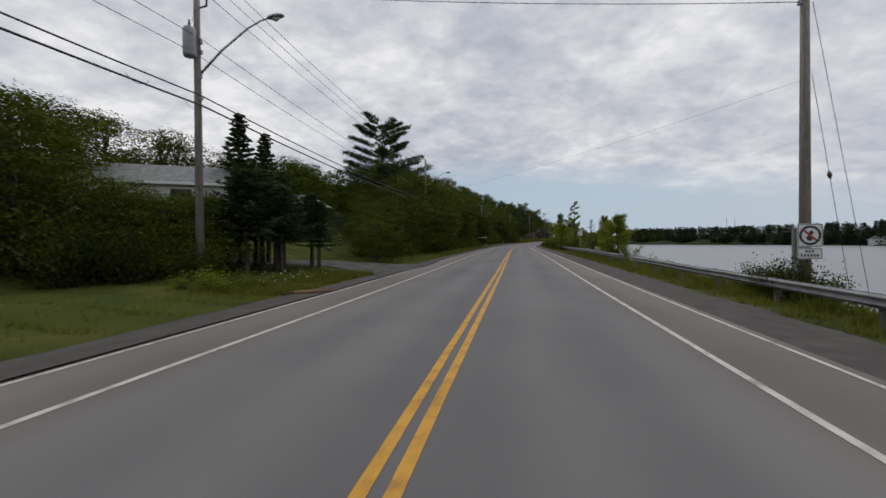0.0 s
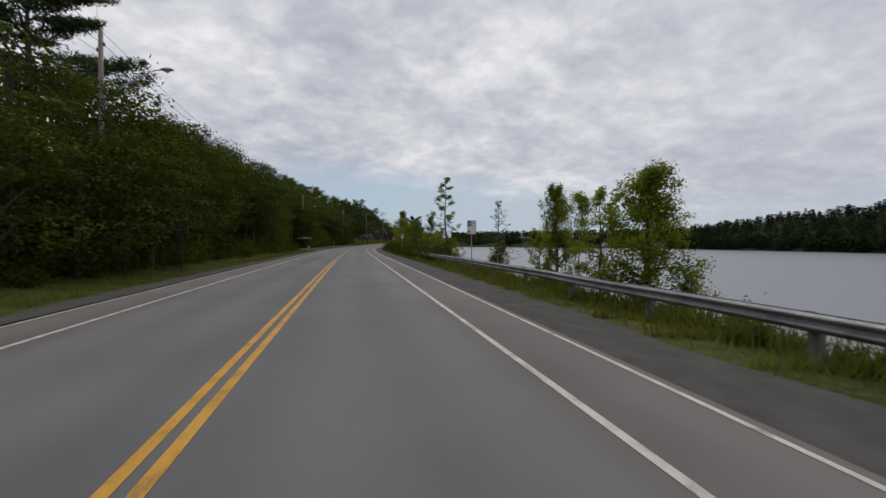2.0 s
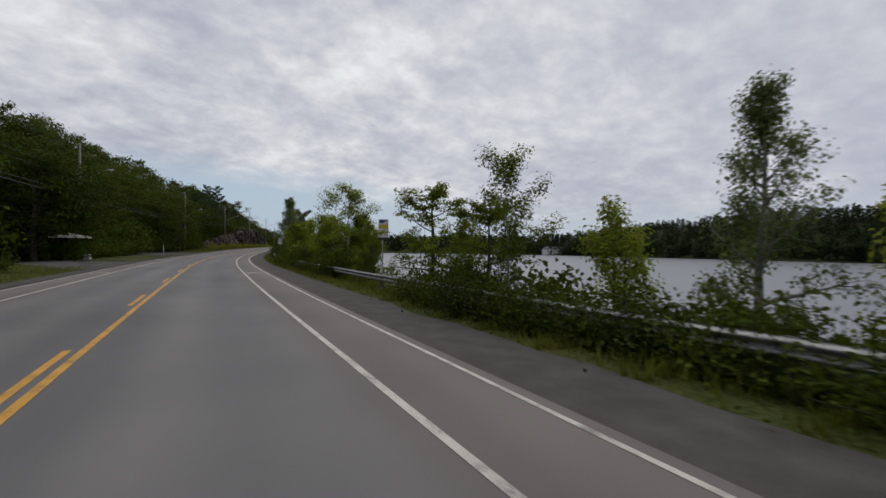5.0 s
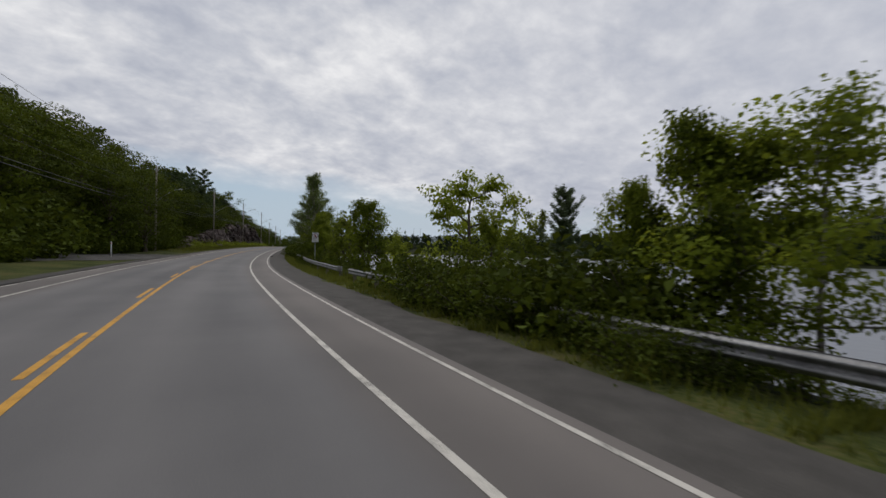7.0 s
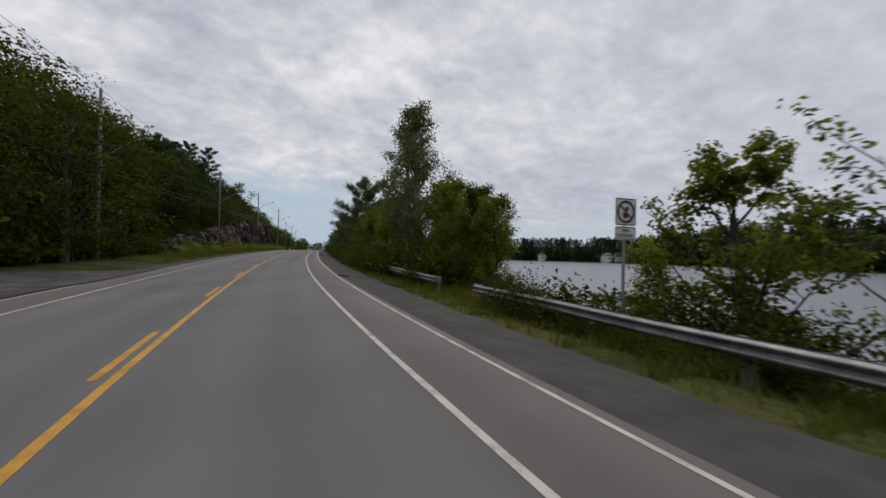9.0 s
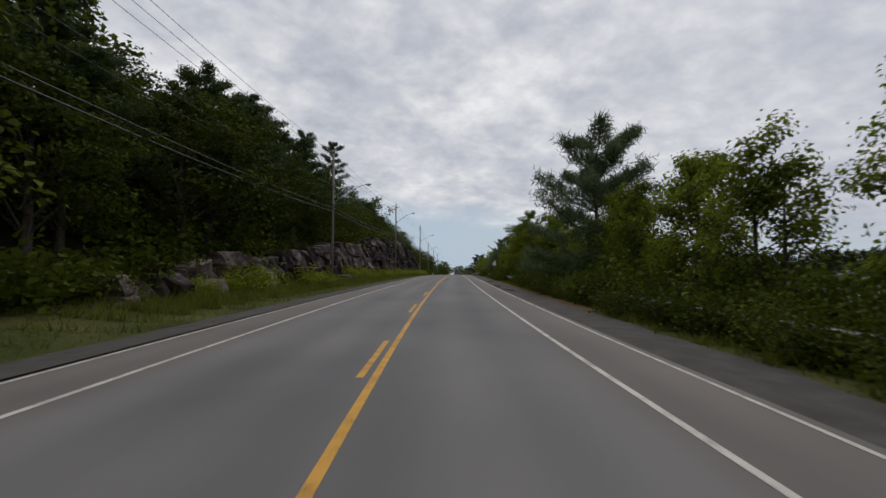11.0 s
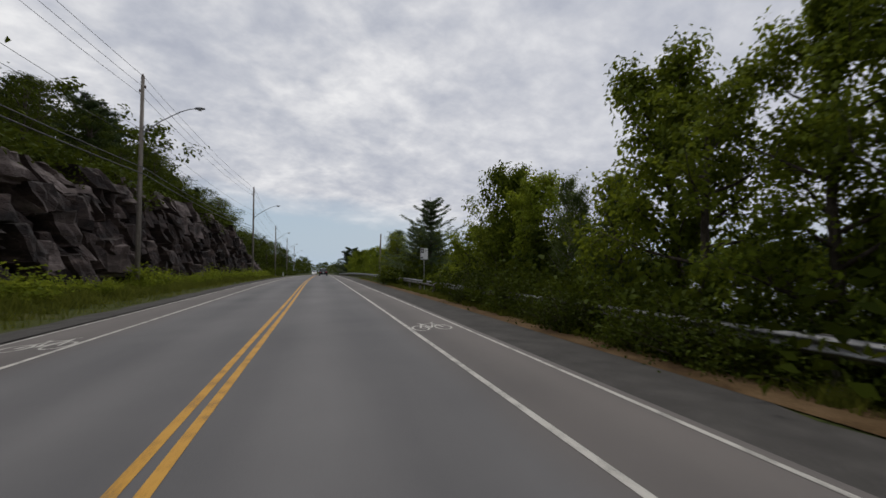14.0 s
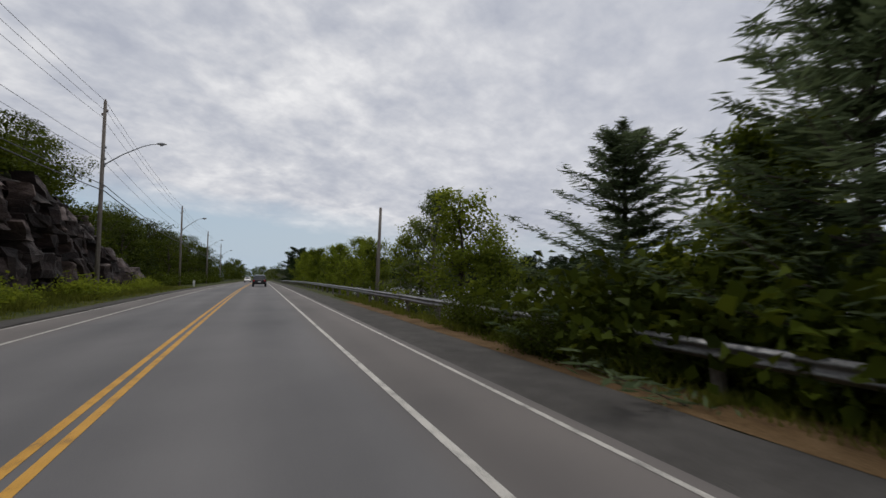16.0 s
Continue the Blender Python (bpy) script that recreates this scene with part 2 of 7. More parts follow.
M_GRASS = ground_material()
M_LAWN = surface("lawn", [(0.028, 0.040, 0.007), (0.048, 0.060, 0.010), (0.080, 0.080, 0.018)], 0.5, 14.0, 0.95, 0, 0.5, spec=0.1, bump_dist=0.05)
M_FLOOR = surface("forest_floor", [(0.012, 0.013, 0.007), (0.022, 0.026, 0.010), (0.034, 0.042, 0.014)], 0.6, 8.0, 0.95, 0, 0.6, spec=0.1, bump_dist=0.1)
M_ASPHALT = asphalt_material()
M_GRAVEL = surface("gravel_shoulder", [(0.054, 0.050, 0.046), (0.071, 0.066, 0.061), (0.094, 0.087, 0.080)], 1.6, 60.0, 0.95, 0, 0.8, spec=0.2)
M_DRIVE = surface("worn_driveway", [(0.042, 0.040, 0.038), (0.072, 0.069, 0.066), (0.125, 0.118, 0.11)], 0.9, 12.0, 0.92, 0, 0.7, spec=0.2, detail=10, bump_dist=0.04)
M_SOIL = surface("needle_litter", [(0.06, 0.035, 0.018), (0.12, 0.075, 0.035), (0.17, 0.11, 0.06)], 1.5, 30.0, 0.95, 0, 0.5, spec=0.1)
M_WHITE_PAINT = paint_material("white_road_paint", (0.42, 0.40, 0.36), (0.54, 0.515, 0.465))
M_YELLOW_PAINT = paint_material("yellow_road_paint", (0.46, 0.235, 0.03), (0.55, 0.29, 0.045))
M_WATER = water_material()
M_STEEL = surface("galvanised_steel", [(0.13, 0.13, 0.135), (0.22, 0.22, 0.225), (0.33, 0.33, 0.335)], 1.6, 25.0, 0.5, 0.35, 0.08, spec=0.5)
M_POSTWOOD = surface("grey_post_timber", [(0.09, 0.08, 0.068), (0.15, 0.135, 0.118), (0.23, 0.21, 0.185)], 3.0, 24.0, 0.9, 0, 0.4, stretch=(4, 4, 0.4))
M_POLE = surface("weathered_pole_wood", [(0.10, 0.085, 0.07), (0.19, 0.165, 0.14), (0.29, 0.26, 0.225)], 2.0, 16.0, 0.9, 0, 0.4, stretch=(6, 6, 0.25))
M_WIRE = surface("black_cable", [(0.015, 0.015, 0.016), (0.03, 0.03, 0.03)], 5, 40, 0.6, 0, 0)
M_ALLOY = surface("lamp_alloy", [(0.20, 0.21, 0.22), (0.32, 0.33, 0.34)], 3, 30, 0.45, 0.6, 0.05)
M_LENS = surface("lamp_lens", [(0.35, 0.36, 0.36), (0.5, 0.5, 0.5)], 8, 50, 0.2, 0, 0)
M_TRANSF = surface("grey_tank_enamel", [(0.22, 0.23, 0.24), (0.32, 0.33, 0.34)], 3, 30, 0.5, 0.1, 0.05)
M_CERAMIC = surface("brown_porcelain", [(0.06, 0.03, 0.02), (0.12, 0.06, 0.04)], 6, 40, 0.25, 0, 0)
M_SIGNWHITE = surface("sign_white", [(0.58, 0.58, 0.57), (0.70, 0.70, 0.69)], 5, 60, 0.45, 0, 0.02)
M_SIGNBLACK = surface("sign_black", [(0.012, 0.012, 0.013), (0.03, 0.03, 0.03)], 5, 60, 0.45, 0, 0.02)
M_SIGNRED = surface("sign_red", [(0.28, 0.02, 0.02), (0.38, 0.04, 0.035)], 5, 60, 0.45, 0, 0.02)
M_SIGNBACK = surface("sign_aluminium", [(0.28, 0.29, 0.29), (0.42, 0.43, 0.43)], 3, 40, 0.5, 0.5, 0.03)
# dark copy of the sign metal; a backlit sign's shade is in its colour
M_DULL = surface("dark_backlit_metal", [(0.03, 0.032, 0.032), (0.06, 0.062, 0.062)], 3, 40, 0.7, 0.2, 0.05)
M_SIGNYELLOW = surface("sign_yellow", [(0.55, 0.38, 0.03), (0.65, 0.45, 0.05)], 5, 60, 0.5, 0, 0.02)
M_SIGNBLUE = surface("sign_blue", [(0.02, 0.06, 0.22), (0.04, 0.09, 0.28)], 5, 60, 0.5, 0, 0.02)
M_BARK = surface("grey_brown_bark", [(0.035, 0.028, 0.022), (0.075, 0.062, 0.05), (0.12, 0.10, 0.085)], 4.0, 26.0, 0.95, 0, 0.7, stretch=(3, 3, 0.6), spec=0.1)
M_BARK_PALE = surface("pale_bark", [(0.12, 0.11, 0.095), (0.22, 0.205, 0.18), (0.34, 0.32, 0.29)], 4.0, 26.0, 0.9, 0, 0.5, stretch=(3, 3, 1.5), spec=0.1)
M_LEAF = leaf_material("maple_leaf", (0.011, 0.023, 0.004), (0.200, 0.258, 0.022), 0.42)
# Dark copy of maple_leaf, with the shade of wood and undergrowth in its colour
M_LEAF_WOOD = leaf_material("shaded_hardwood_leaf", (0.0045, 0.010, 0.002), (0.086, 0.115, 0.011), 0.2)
M_LEAF_LIGHT = leaf_material("alder_leaf", (0.013, 0.028, 0.005), (0.180, 0.228, 0.024), 0.45)
M_LEAF_PALE = leaf_material("poplar_leaf", (0.026, 0.046, 0.014), (0.13, 0.17, 0.052), 0.42)
M_NEEDLE = leaf_material("spruce_needle", (0.012, 0.024, 0.010), (0.058, 0.086, 0.030), 0.2)
M_PINE = leaf_material("pine_needle", (0.034, 0.054, 0.027), (0.125, 0.165, 0.078), 0.3)
M_FARLEAF = leaf_material("far_wood_leaf", (0.016, 0.027, 0.011), (0.027, 0.042, 0.016), 0.25)
M_BLADE = leaf_material("grass_blade", (0.032, 0.044, 0.008), (0.125, 0.142, 0.024), 0.4)
M_FLOWER = surface("daisy_petal", [(0.6, 0.6, 0.55), (0.75, 0.75, 0.7)], 5, 50, 0.7, 0, 0)


def rock_material(name, tone):
    m, nt, out = material(name)
    p = nt.nodes.new("ShaderNodeBsdfPrincipled")
    tcn = nt.nodes.new("ShaderNodeTexCoord")
    mp = nt.nodes.new("ShaderNodeMapping")
    mp.inputs["Rotation"].default_value = (radians(28), 0, 0)
    mp.inputs["Scale"].default_value = (0.6, 0.6, 1.6)
    nt.links.new(tcn.outputs["Object"], mp.inputs[0])
    n1 = nt.nodes.new("ShaderNodeTexNoise")
    n1.inputs["Scale"].default_value, n1.inputs["Detail"].default_value = 0.8, 9
    n1.inputs["Roughness"].default_value = 0.62
    v = nt.nodes.new("ShaderNodeTexVoronoi")
    v.feature = "DISTANCE_TO_EDGE"
    v.inputs["Scale"].default_value = 1.1
    n2 = nt.nodes.new("ShaderNodeTexNoise")
    n2.inputs["Scale"].default_value, n2.inputs["Detail"].default_value = 14, 5
    for n in (n1, v, n2):
        nt.links.new(mp.outputs[0], n.inputs["Vector"])
    r = nt.nodes.new("ShaderNodeValToRGB")
    els = r.color_ramp.elements
    els[0].position, els[0].color = 0.36, (*tone[0], 1)
    els[1].position, els[1].color = 0.66, (*tone[3], 1)
    els.new(0.47).color = (*tone[1], 1)
    els.new(0.57).color = (*tone[2], 1)
    nt.links.new(n1.outputs["Fac"], r.inputs[0])
    hs = nt.nodes.new("ShaderNodeHueSaturation")
    g = nt.nodes.new("ShaderNodeNewGeometry")
    mr = nt.nodes.new("ShaderNodeMapRange")
    mr.inputs["To Min"].default_value, mr.inputs["To Max"].default_value = 0.4, 1.6
    nt.links.new(g.outputs["Random Per Island"], mr.inputs[0])
    nt.links.new(mr.outputs[0], hs.inputs["Value"])
    nt.links.new(r.outputs[0], hs.inputs["Color"])
    nt.links.new(hs.outputs[0], p.inputs["Base Color"])
    p.inputs["Roughness"].default_value, p.inputs["Specular IOR Level"].default_value = 0.75, 0.35
    mm = nt.nodes.new("ShaderNodeMath")
    mm.operation = "MINIMUM"
    mm.inputs[1].default_value = 0.06
    nt.links.new(v.outputs[0], mm.inputs[0])
    m2 = nt.nodes.new("ShaderNodeMath")
    m2.operation = "MULTIPLY_ADD"
    m2.inputs[1].default_value = 6.0
    nt.links.new(mm.outputs[0], m2.inputs[0])
    nt.links.new(n2.outputs["Fac"], m2.inputs[2])
    b = nt.nodes.new("ShaderNodeBump")
    b.inputs["Strength"].default_value, b.inputs["Distance"].default_value = 0.8, 0.08
    nt.links.new(m2.outputs[0], b.inputs["Height"])
    nt.links.new(b.outputs[0], p.inputs["Normal"])
    nt.links.new(p.outputs[0], out.inputs[0])
    return m


M_ROCK = rock_material("slate_rock", [(0.024, 0.017, 0.015), (0.066, 0.048, 0.043), (0.125, 0.096, 0.088), (0.215, 0.175, 0.162)])
M_ROCK_DARK = rock_material("stained_shaded_slate", [(0.010, 0.0065, 0.006), (0.024, 0.0155, 0.0135), (0.045, 0.030, 0.026), (0.12, 0.088, 0.078)])

# ---- plan of the road: centre line x and height z at every 21.6 m of y ----
STEP, Y0 = 21.6, -21.6
CX = [-0.74, -0.87, -0.85, -0.87, -0.86, -0.75, -0.45, 0.24, 1.86, 4.86, 8.86, 13.52, 18.56, 23.77, 28.89, 34.14, 39.47, 44.85, 50.24, 55.65, 61.06, 66.48, 71.9, 77.32, 82.75, 88.17]
CZ = [0.0, 0.0, 0.02, 0.11, 0.165, 0.155, 0.14, 0.175, 0.255, 0.44, 0.735, 1.045, 1.32, 1.53, 1.70, 1.75, 1.72, 1.62, 1.45, 1.25, 1.05, 0.85, 0.65, 0.5, 0.4, 0.35]
LANE = [(15, 3.62), (37, 3.74), (56, 3.72), (97, 3.65), (131, 3.62), (168, 3.64), (236, 3.58), (275, 3.53)]       # y, offset of the lane line
EDGE = [(15, 4.94), (38, 4.98), (56, 4.99), (97, 4.90), (131, 4.92), (168, 4.93), (236, 4.98), (275, 4.92)]       # y, offset of the outer line
LAKE = -3.0


def along(table, y):
    u = (y - Y0) / STEP
    if u <= 1:
        return table[1] + (u - 1) * (table[2] - table[0]) * 0.5
    if u >= len(table) - 2:
        return table[-2] + (u - len(table) + 2) * (table[-1] - table[-3]) * 0.5
    i = int(u)
    f = u - i
    a, b, c, d = table[i - 1], table[i], table[i + 1], table[i + 2]
    return b + 0.5 * f * (c - a + f * (2 * a - 5 * b + 4 * c - d + f * (3 * (b - c) + d - a)))


def slope(y):
    return (along(CX, y + 1) - along(CX, y - 1)) / 2


def heading(y):
    """Turn of the road about z at y, in degrees."""
    return -math.degrees(math.atan(slope(y)))


def at_road(y, u, dz=0.0):
    """A point u metres to the right of the centre line at y, dz above the road's crown."""
    return Vector((along(CX, y) + u * math.sqrt(1 + slope(y) ** 2), y, along(CZ, y) + dz))


def smooth(a, b, x):
    t = min(max((x - a) / (b - a), 0.0), 1.0)
    return t * t * (3 - 2 * t)


def lerp_table(rows, x):
    if x <= rows[0][0]:
        return rows[0][1]
    for (x0, v0), (x1, v1) in zip(rows, rows[1:]):
        if x <= x1:
            return v0 + (v1 - v0) * (x - x0) / (x1 - x0)
    return rows[-1][1]


SHORE_FAR = [(-600, 420), (-100, 330), (60, 275), (160, 255), (240, 258), (310, 262), (367, 260), (410, 242), (450, 200), (500, 160), (560, 110), (640, 60)]   # y, x of the far bank
FAR_HILL = [(-100, 34), (60, 30), (160, 26), (240, 25.5), (300, 22), (340, 18), (390, 13), (450, 11)]
ROCK_TOP = [(203, 0.0), (209, 0.9), (220, 1.9), (229, 2.6), (235, 3.2), (243, 3.8), (251, 4.4), (259, 5.1), (267, 5.9), (276, 6.7), (287, 7.5), (300, 7.7), (313, 7.6), (323, 5.4), (331, 1.7), (337, 0.0)]   # height of the cut above its foot
ROCK_U = [(190, -12.6), (225, -12.2), (260, -12.0), (300, -11.2), (335, -11.0)]
HILL = [(-60, 0.12), (20, 0.30), (45, 0.36), (75, 0.36), (100, 0.38), (120, 0.42), (170, 0.57), (205, 0.60), (250, 0.50), (300, 0.32), (350, 0.18), (450, 0.05)]
HILL_REACH = [(0, 26), (60, 27), (95, 28), (120, 38), (150, 48), (180, 56)]      # how far from the road the slope goes on


def ground_z(y, u):
    """Height of the ground at (y, u)."""
    z0 = along(CZ, y)
    if u >= 0:
        if u < 5.0:
            return z0 - 0.06
        if u < 7.4:
            return z0 - 0.06 - 0.10 * (u - 5.0) / 2.4
        bank = -0.16 - 0.22 * smooth(7.4, 9.0, u)
        edge = 12.4 + 0.8 * math.sin(y * 0.045) + 0.6 * math.sin(y * 0.13 + 1)
        drop = smooth(9.7, edge + 0.4, u)
        near = (z0 + bank) * (1 - drop) + (LAKE - 0.7) * drop
        x = along(CX, y) + u * math.sqrt(1 + slope(y) ** 2)
        far = x - lerp_table(SHORE_FAR, y)
        if far > -20:
            rise = LAKE - 0.7 + 0.7 * smooth(-20, 0, far) + min(0.36 * max(0.0, far), lerp_table(FAR_HILL, y)) + 0.8 * noise.noise((x * 0.02, y * 0.02, 3.0))
            return max(near, rise)
        return near
    a = -u
    if a < 5.1:
        return z0 - 0.06
    if a < 6.6:
        return z0 - 0.06 - 0.05 * (a - 5.1)
    base = z0 - 0.14 + 0.25 * smooth(7.5, 11, a)
    cut = lerp_table(ROCK_TOP, y)
    rise = lerp_table(HILL, y)
    start = lerp_table([(0, 16), (45, 15), (70, 11), (120, 12), (130, 15), (150, 12.5), (200, 13.5)], y)
    h = base + rise * max(0.0, min(a, lerp_table(HILL_REACH, y)) - start) + 0.35 * noise.noise((u * 0.11, y * 0.09, 1.0)) * smooth(9, 16, a)
    if cut > 0.05:
        ru = -lerp_table(ROCK_U, y)
        h += 0.12 * smooth(7.5, ru, a) + cut * smooth(ru + 0.1, ru + 1.6, a) - cut * 0.6 * smooth(ru + 2, ru + 40, a)
    return h


def on_ground(y, u, dz=0.0):
    p = at_road(y, u)
    p.z = ground_z(y, u) + dz
    return p


# ---- mesh helpers ----
def mesh_of(name, verts, faces, mats, smooth_faces=False, uvs=None):
    me = bpy.data.meshes.new(name)
    me.from_pydata([tuple(v) for v in verts], [], [tuple(f) for f in faces])
    for m in (mats if isinstance(mats, (list, tuple)) else [mats]):
        me.materials.append(m)
    if smooth_faces:
        me.polygons.foreach_set("use_smooth", [True] * len(me.polygons))
    if uvs is not None:
        layer = me.uv_layers.new(name="UVMap")
        idx = np.empty(len(me.loops), dtype=np.int32)
        me.loops.foreach_get("vertex_index", idx)
        layer.data.foreach_set("uv", np.asarray(uvs, dtype=np.float32)[idx].ravel())
    me.update()
    return me


def quads_mesh(name, v, mat, k=4):
    """A mesh of loose k-sided faces from an array of corners, k rows a face."""
    n = len(v) // k
    me = bpy.data.meshes.new(name)
    me.vertices.add(n * k)
    me.vertices.foreach_set("co", np.asarray(v, dtype=np.float32).ravel())
    me.loops.add(n * k)
    me.loops.foreach_set("vertex_index", np.arange(n * k, dtype=np.int32))
    me.polygons.add(n)
    me.polygons.foreach_set("loop_start", np.arange(0, n * k, k, dtype=np.int32))
    me.update(calc_edges=True)
    me.materials.append(mat)
    return me


def part(name, me, parent, label="", m=None):
    ob = new(name, me)
    ob.parent = parent
    if m is not None:
        ob.matrix_basis = m
    return tagged(ob, label) if label else ob


def thing(name, label, category, m, group="", kind=""):
    ob = new(name)
    ob.empty_display_size = 0.2
    ob.matrix_basis = m
    return tagged(ob, label, category, group, kind)


def tube(pts, radii, n=8, cap=True):
    """Vertices and faces of a tube through pts."""
    V, F = [], []
    pts = [Vector(p) for p in pts]
    for i, p in enumerate(pts):
        d = (pts[min(i + 1, len(pts) - 1)] - pts[max(i - 1, 0)]).normalized()
        a = d.orthogonal().normalized() if abs(d.z) < 0.98 else Vector((1, 0, 0))
        if abs(d.z) < 0.98:
            a = d.cross(Vector((0, 0, 1))).normalized()
        b = d.cross(a).normalized()
        for k in range(n):
            t = 2 * math.pi * k / n
            V.append(p + radii[i] * (math.cos(t) * a + math.sin(t) * b))
    for i in range(len(pts) - 1):
        for k in range(n):
            F.append((i * n + k, i * n + (k + 1) % n, (i + 1) * n + (k + 1) % n, (i + 1) * n + k))
    if cap:
        F.append(tuple(range(n - 1, -1, -1)))
        F.append(tuple((len(pts) - 1) * n + k for k in range(n)))
    return V, F


def join_geo(geos):
    V, F = [], []
    for v, f in geos:
        o = len(V)
        V += list(v)
        F += [tuple(i + o for i in q) for q in f]
    return V, F


def box_geo(cx, cy, cz, sx, sy, sz, bevel=0.0):
    bm = bmesh.new()
    bmesh.ops.create_cube(bm, size=1.0, matrix=Matrix.Translation((cx, cy, cz)) @ Matrix.Diagonal((sx, sy, sz, 1)))
    if bevel:
        bmesh.ops.bevel(bm, geom=bm.edges[:], offset=bevel, segments=2, affect="EDGES")
    bm.verts.index_update()
    out = [v.co.copy() for v in bm.verts], [tuple(v.index for v in f.verts) for f in bm.faces]
    bm.free()
    return out


def ring_plate(shape, thick, y=0.0):
    """A flat plate in the x-z plane with the outline shape, thick along y (front at -y)."""
    n = len(shape)
    V = [Vector((x, y - thick / 2, z)) for x, z in shape] + [Vector((x, y + thick / 2, z)) for x, z in shape]
    F = [tuple(range(n)), tuple(range(2 * n - 1, n - 1, -1))] + [(i, i + n, (i + 1) % n + n, (i + 1) % n) for i in range(n)]
    return V, F


def rounded_rect(w, h, r, n=5):
    pts = []
    for cx, cz, a0 in ((w / 2 - r, h / 2 - r, 0), (-w / 2 + r, h / 2 - r, 90), (-w / 2 + r, -h / 2 + r, 180), (w / 2 - r, -h / 2 + r, 270)):
        for i in range(n):
            a = radians(a0 + 90 * i / (n - 1))
            pts.append((cx + r * math.cos(a), cz + r * math.sin(a)))
    return pts


# ---- ground, water, road ----
def grid_strip(name, ys, us, zfun, mat, smooth_faces=True):
    """A sheet over rows of y and columns of u."""
    V, UV = [], []
    for y in ys:
        sec, cx = math.sqrt(1 + slope(y) ** 2), along(CX, y)
        for u in us:
            V.append((cx + u * sec, y, zfun(y, u)))
            UV.append((u, y))
    n = len(us)
    F = [(i * n + j, i * n + j + 1, (i + 1) * n + j + 1, (i + 1) * n + j) for i in range(len(ys) - 1) for j in range(n - 1)]
    return mesh_of(name, V, F, mat, smooth_faces, UV)


ys_ground = [-1500, -700, -350, -200, -120] + [-80 + 2.5 * i for i in range(209)] + [445, 460, 480, 510, 560, 640, 760, 950, 1300, 2000]
us_ground = ([-2500, -1400, -800, -450, -280, -180, -130, -100, -80, -65, -54, -45, -38, -32, -27, -23, -20, -18] + [-17 + 0.5 * i for i in range(24)] + [-5.0, 0, 5.0, 5.6, 6.4, 7.4, 8, 8.6, 9.2]
             + [9.8 + 0.6 * i for i in range(11)] + [18, 24, 40, 80, 120] + [140 + 10 * i for i in range(22)] + [380, 450, 600, 900, 1500, 2600])
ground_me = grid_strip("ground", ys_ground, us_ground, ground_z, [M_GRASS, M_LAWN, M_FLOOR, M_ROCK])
nu = len(us_ground) - 1
for k, poly in enumerate(ground_me.polygons):
    gy, gu = ys_ground[k // nu], us_ground[k % nu]
    if gu < -6 and gy < 51 and gu > -34 and gy > -60:
        poly.material_index = 1
    elif lerp_table(ROCK_TOP, gy) > 0.4 and lerp_table(ROCK_U, gy) - 1.6 < gu < lerp_table(ROCK_U, gy) + 0.6:
        poly.material_index = 3
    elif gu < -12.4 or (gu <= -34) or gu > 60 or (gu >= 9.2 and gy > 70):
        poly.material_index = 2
ground = tagged(new("ground", ground_me), "rough grassy ground rising to woods and falling to the lake", "ground", kind="structure")

lake_n = 40
lake_verts = [(5 + 1600 * (i / lake_n) ** 1.6, -1400 + 2100 * j / lake_n, LAKE) for j in range(lake_n + 1) for i in range(lake_n + 1)]
lake_faces = [(j * (lake_n + 1) + i, j * (lake_n + 1) + i + 1, (j + 1) * (lake_n + 1) + i + 1, (j + 1) * (lake_n + 1) + i) for j in range(lake_n) for i in range(lake_n)]
tagged(new("water", mesh_of("water", lake_verts, lake_faces, M_WATER)), "calm pale grey lake water below the road bank", "lake", kind="structure")

ys_road = [-90 + 2.0 * i for i in range(296)]


def road_z(y, u):
    return along(CZ, y) - 0.012 * abs(u)


def wobble(y, s, amp=0.12):
    return amp * noise.noise((y * 0.35, s, 0.0)) + amp * 0.6 * noise.noise((y * 1.3, s, 4.0))


tagged(new("road", grid_strip("road", ys_road, [-5.35, -4.4, -3.5, -2.5, -1.6, -0.8, 0, 0.8, 1.6, 2.5, 3.5, 4.4, 5.2], road_z, M_ASPHALT)), "worn grey asphalt two-lane road with cycle lanes", "road", kind="structure")


def edge_strip(name, y0, y1, u0, u1, dz, mat, label, category, seed=0.0, step=1.0, amp=0.15, width=None):
    """A ragged-edged sheet lying along the road between u0 and u1."""
    n = int((y1 - y0) / step) + 1
    V, UV = [], []
    for i in range(n):
        y = y0 + (y1 - y0) * i / (n - 1)
        sec, cx = math.sqrt(1 + slope(y) ** 2), along(CX, y)
        k = 1.0 if width is None else width(y)
        outer = u0 + (u1 - u0) * k + wobble(y, seed, amp) * (1 if u1 > 0 else -1)
        for f in (0, 0.25, 0.5, 0.75, 1.0):
            u = u0 + (outer - u0) * f
            z = max(ground_z(y, u), ground_z(y, u + 0.01)) + dz * (1 - 0.6 * f) if abs(u) > 5.0 else along(CZ, y) - 0.012 * abs(u) - 0.02
            V.append((cx + u * sec, y, z))
            UV.append((u, y))
    F = []
    for i in range(n - 1):
        for j in range(4):
            q = (i * 5 + j, i * 5 + j + 1, (i + 1) * 5 + j + 1, (i + 1) * 5 + j)
            F.append(q if u1 > u0 else q[::-1])
    return tagged(new(name, mesh_of(name, V, F, mat, True, UV)), label, category, kind="structure")


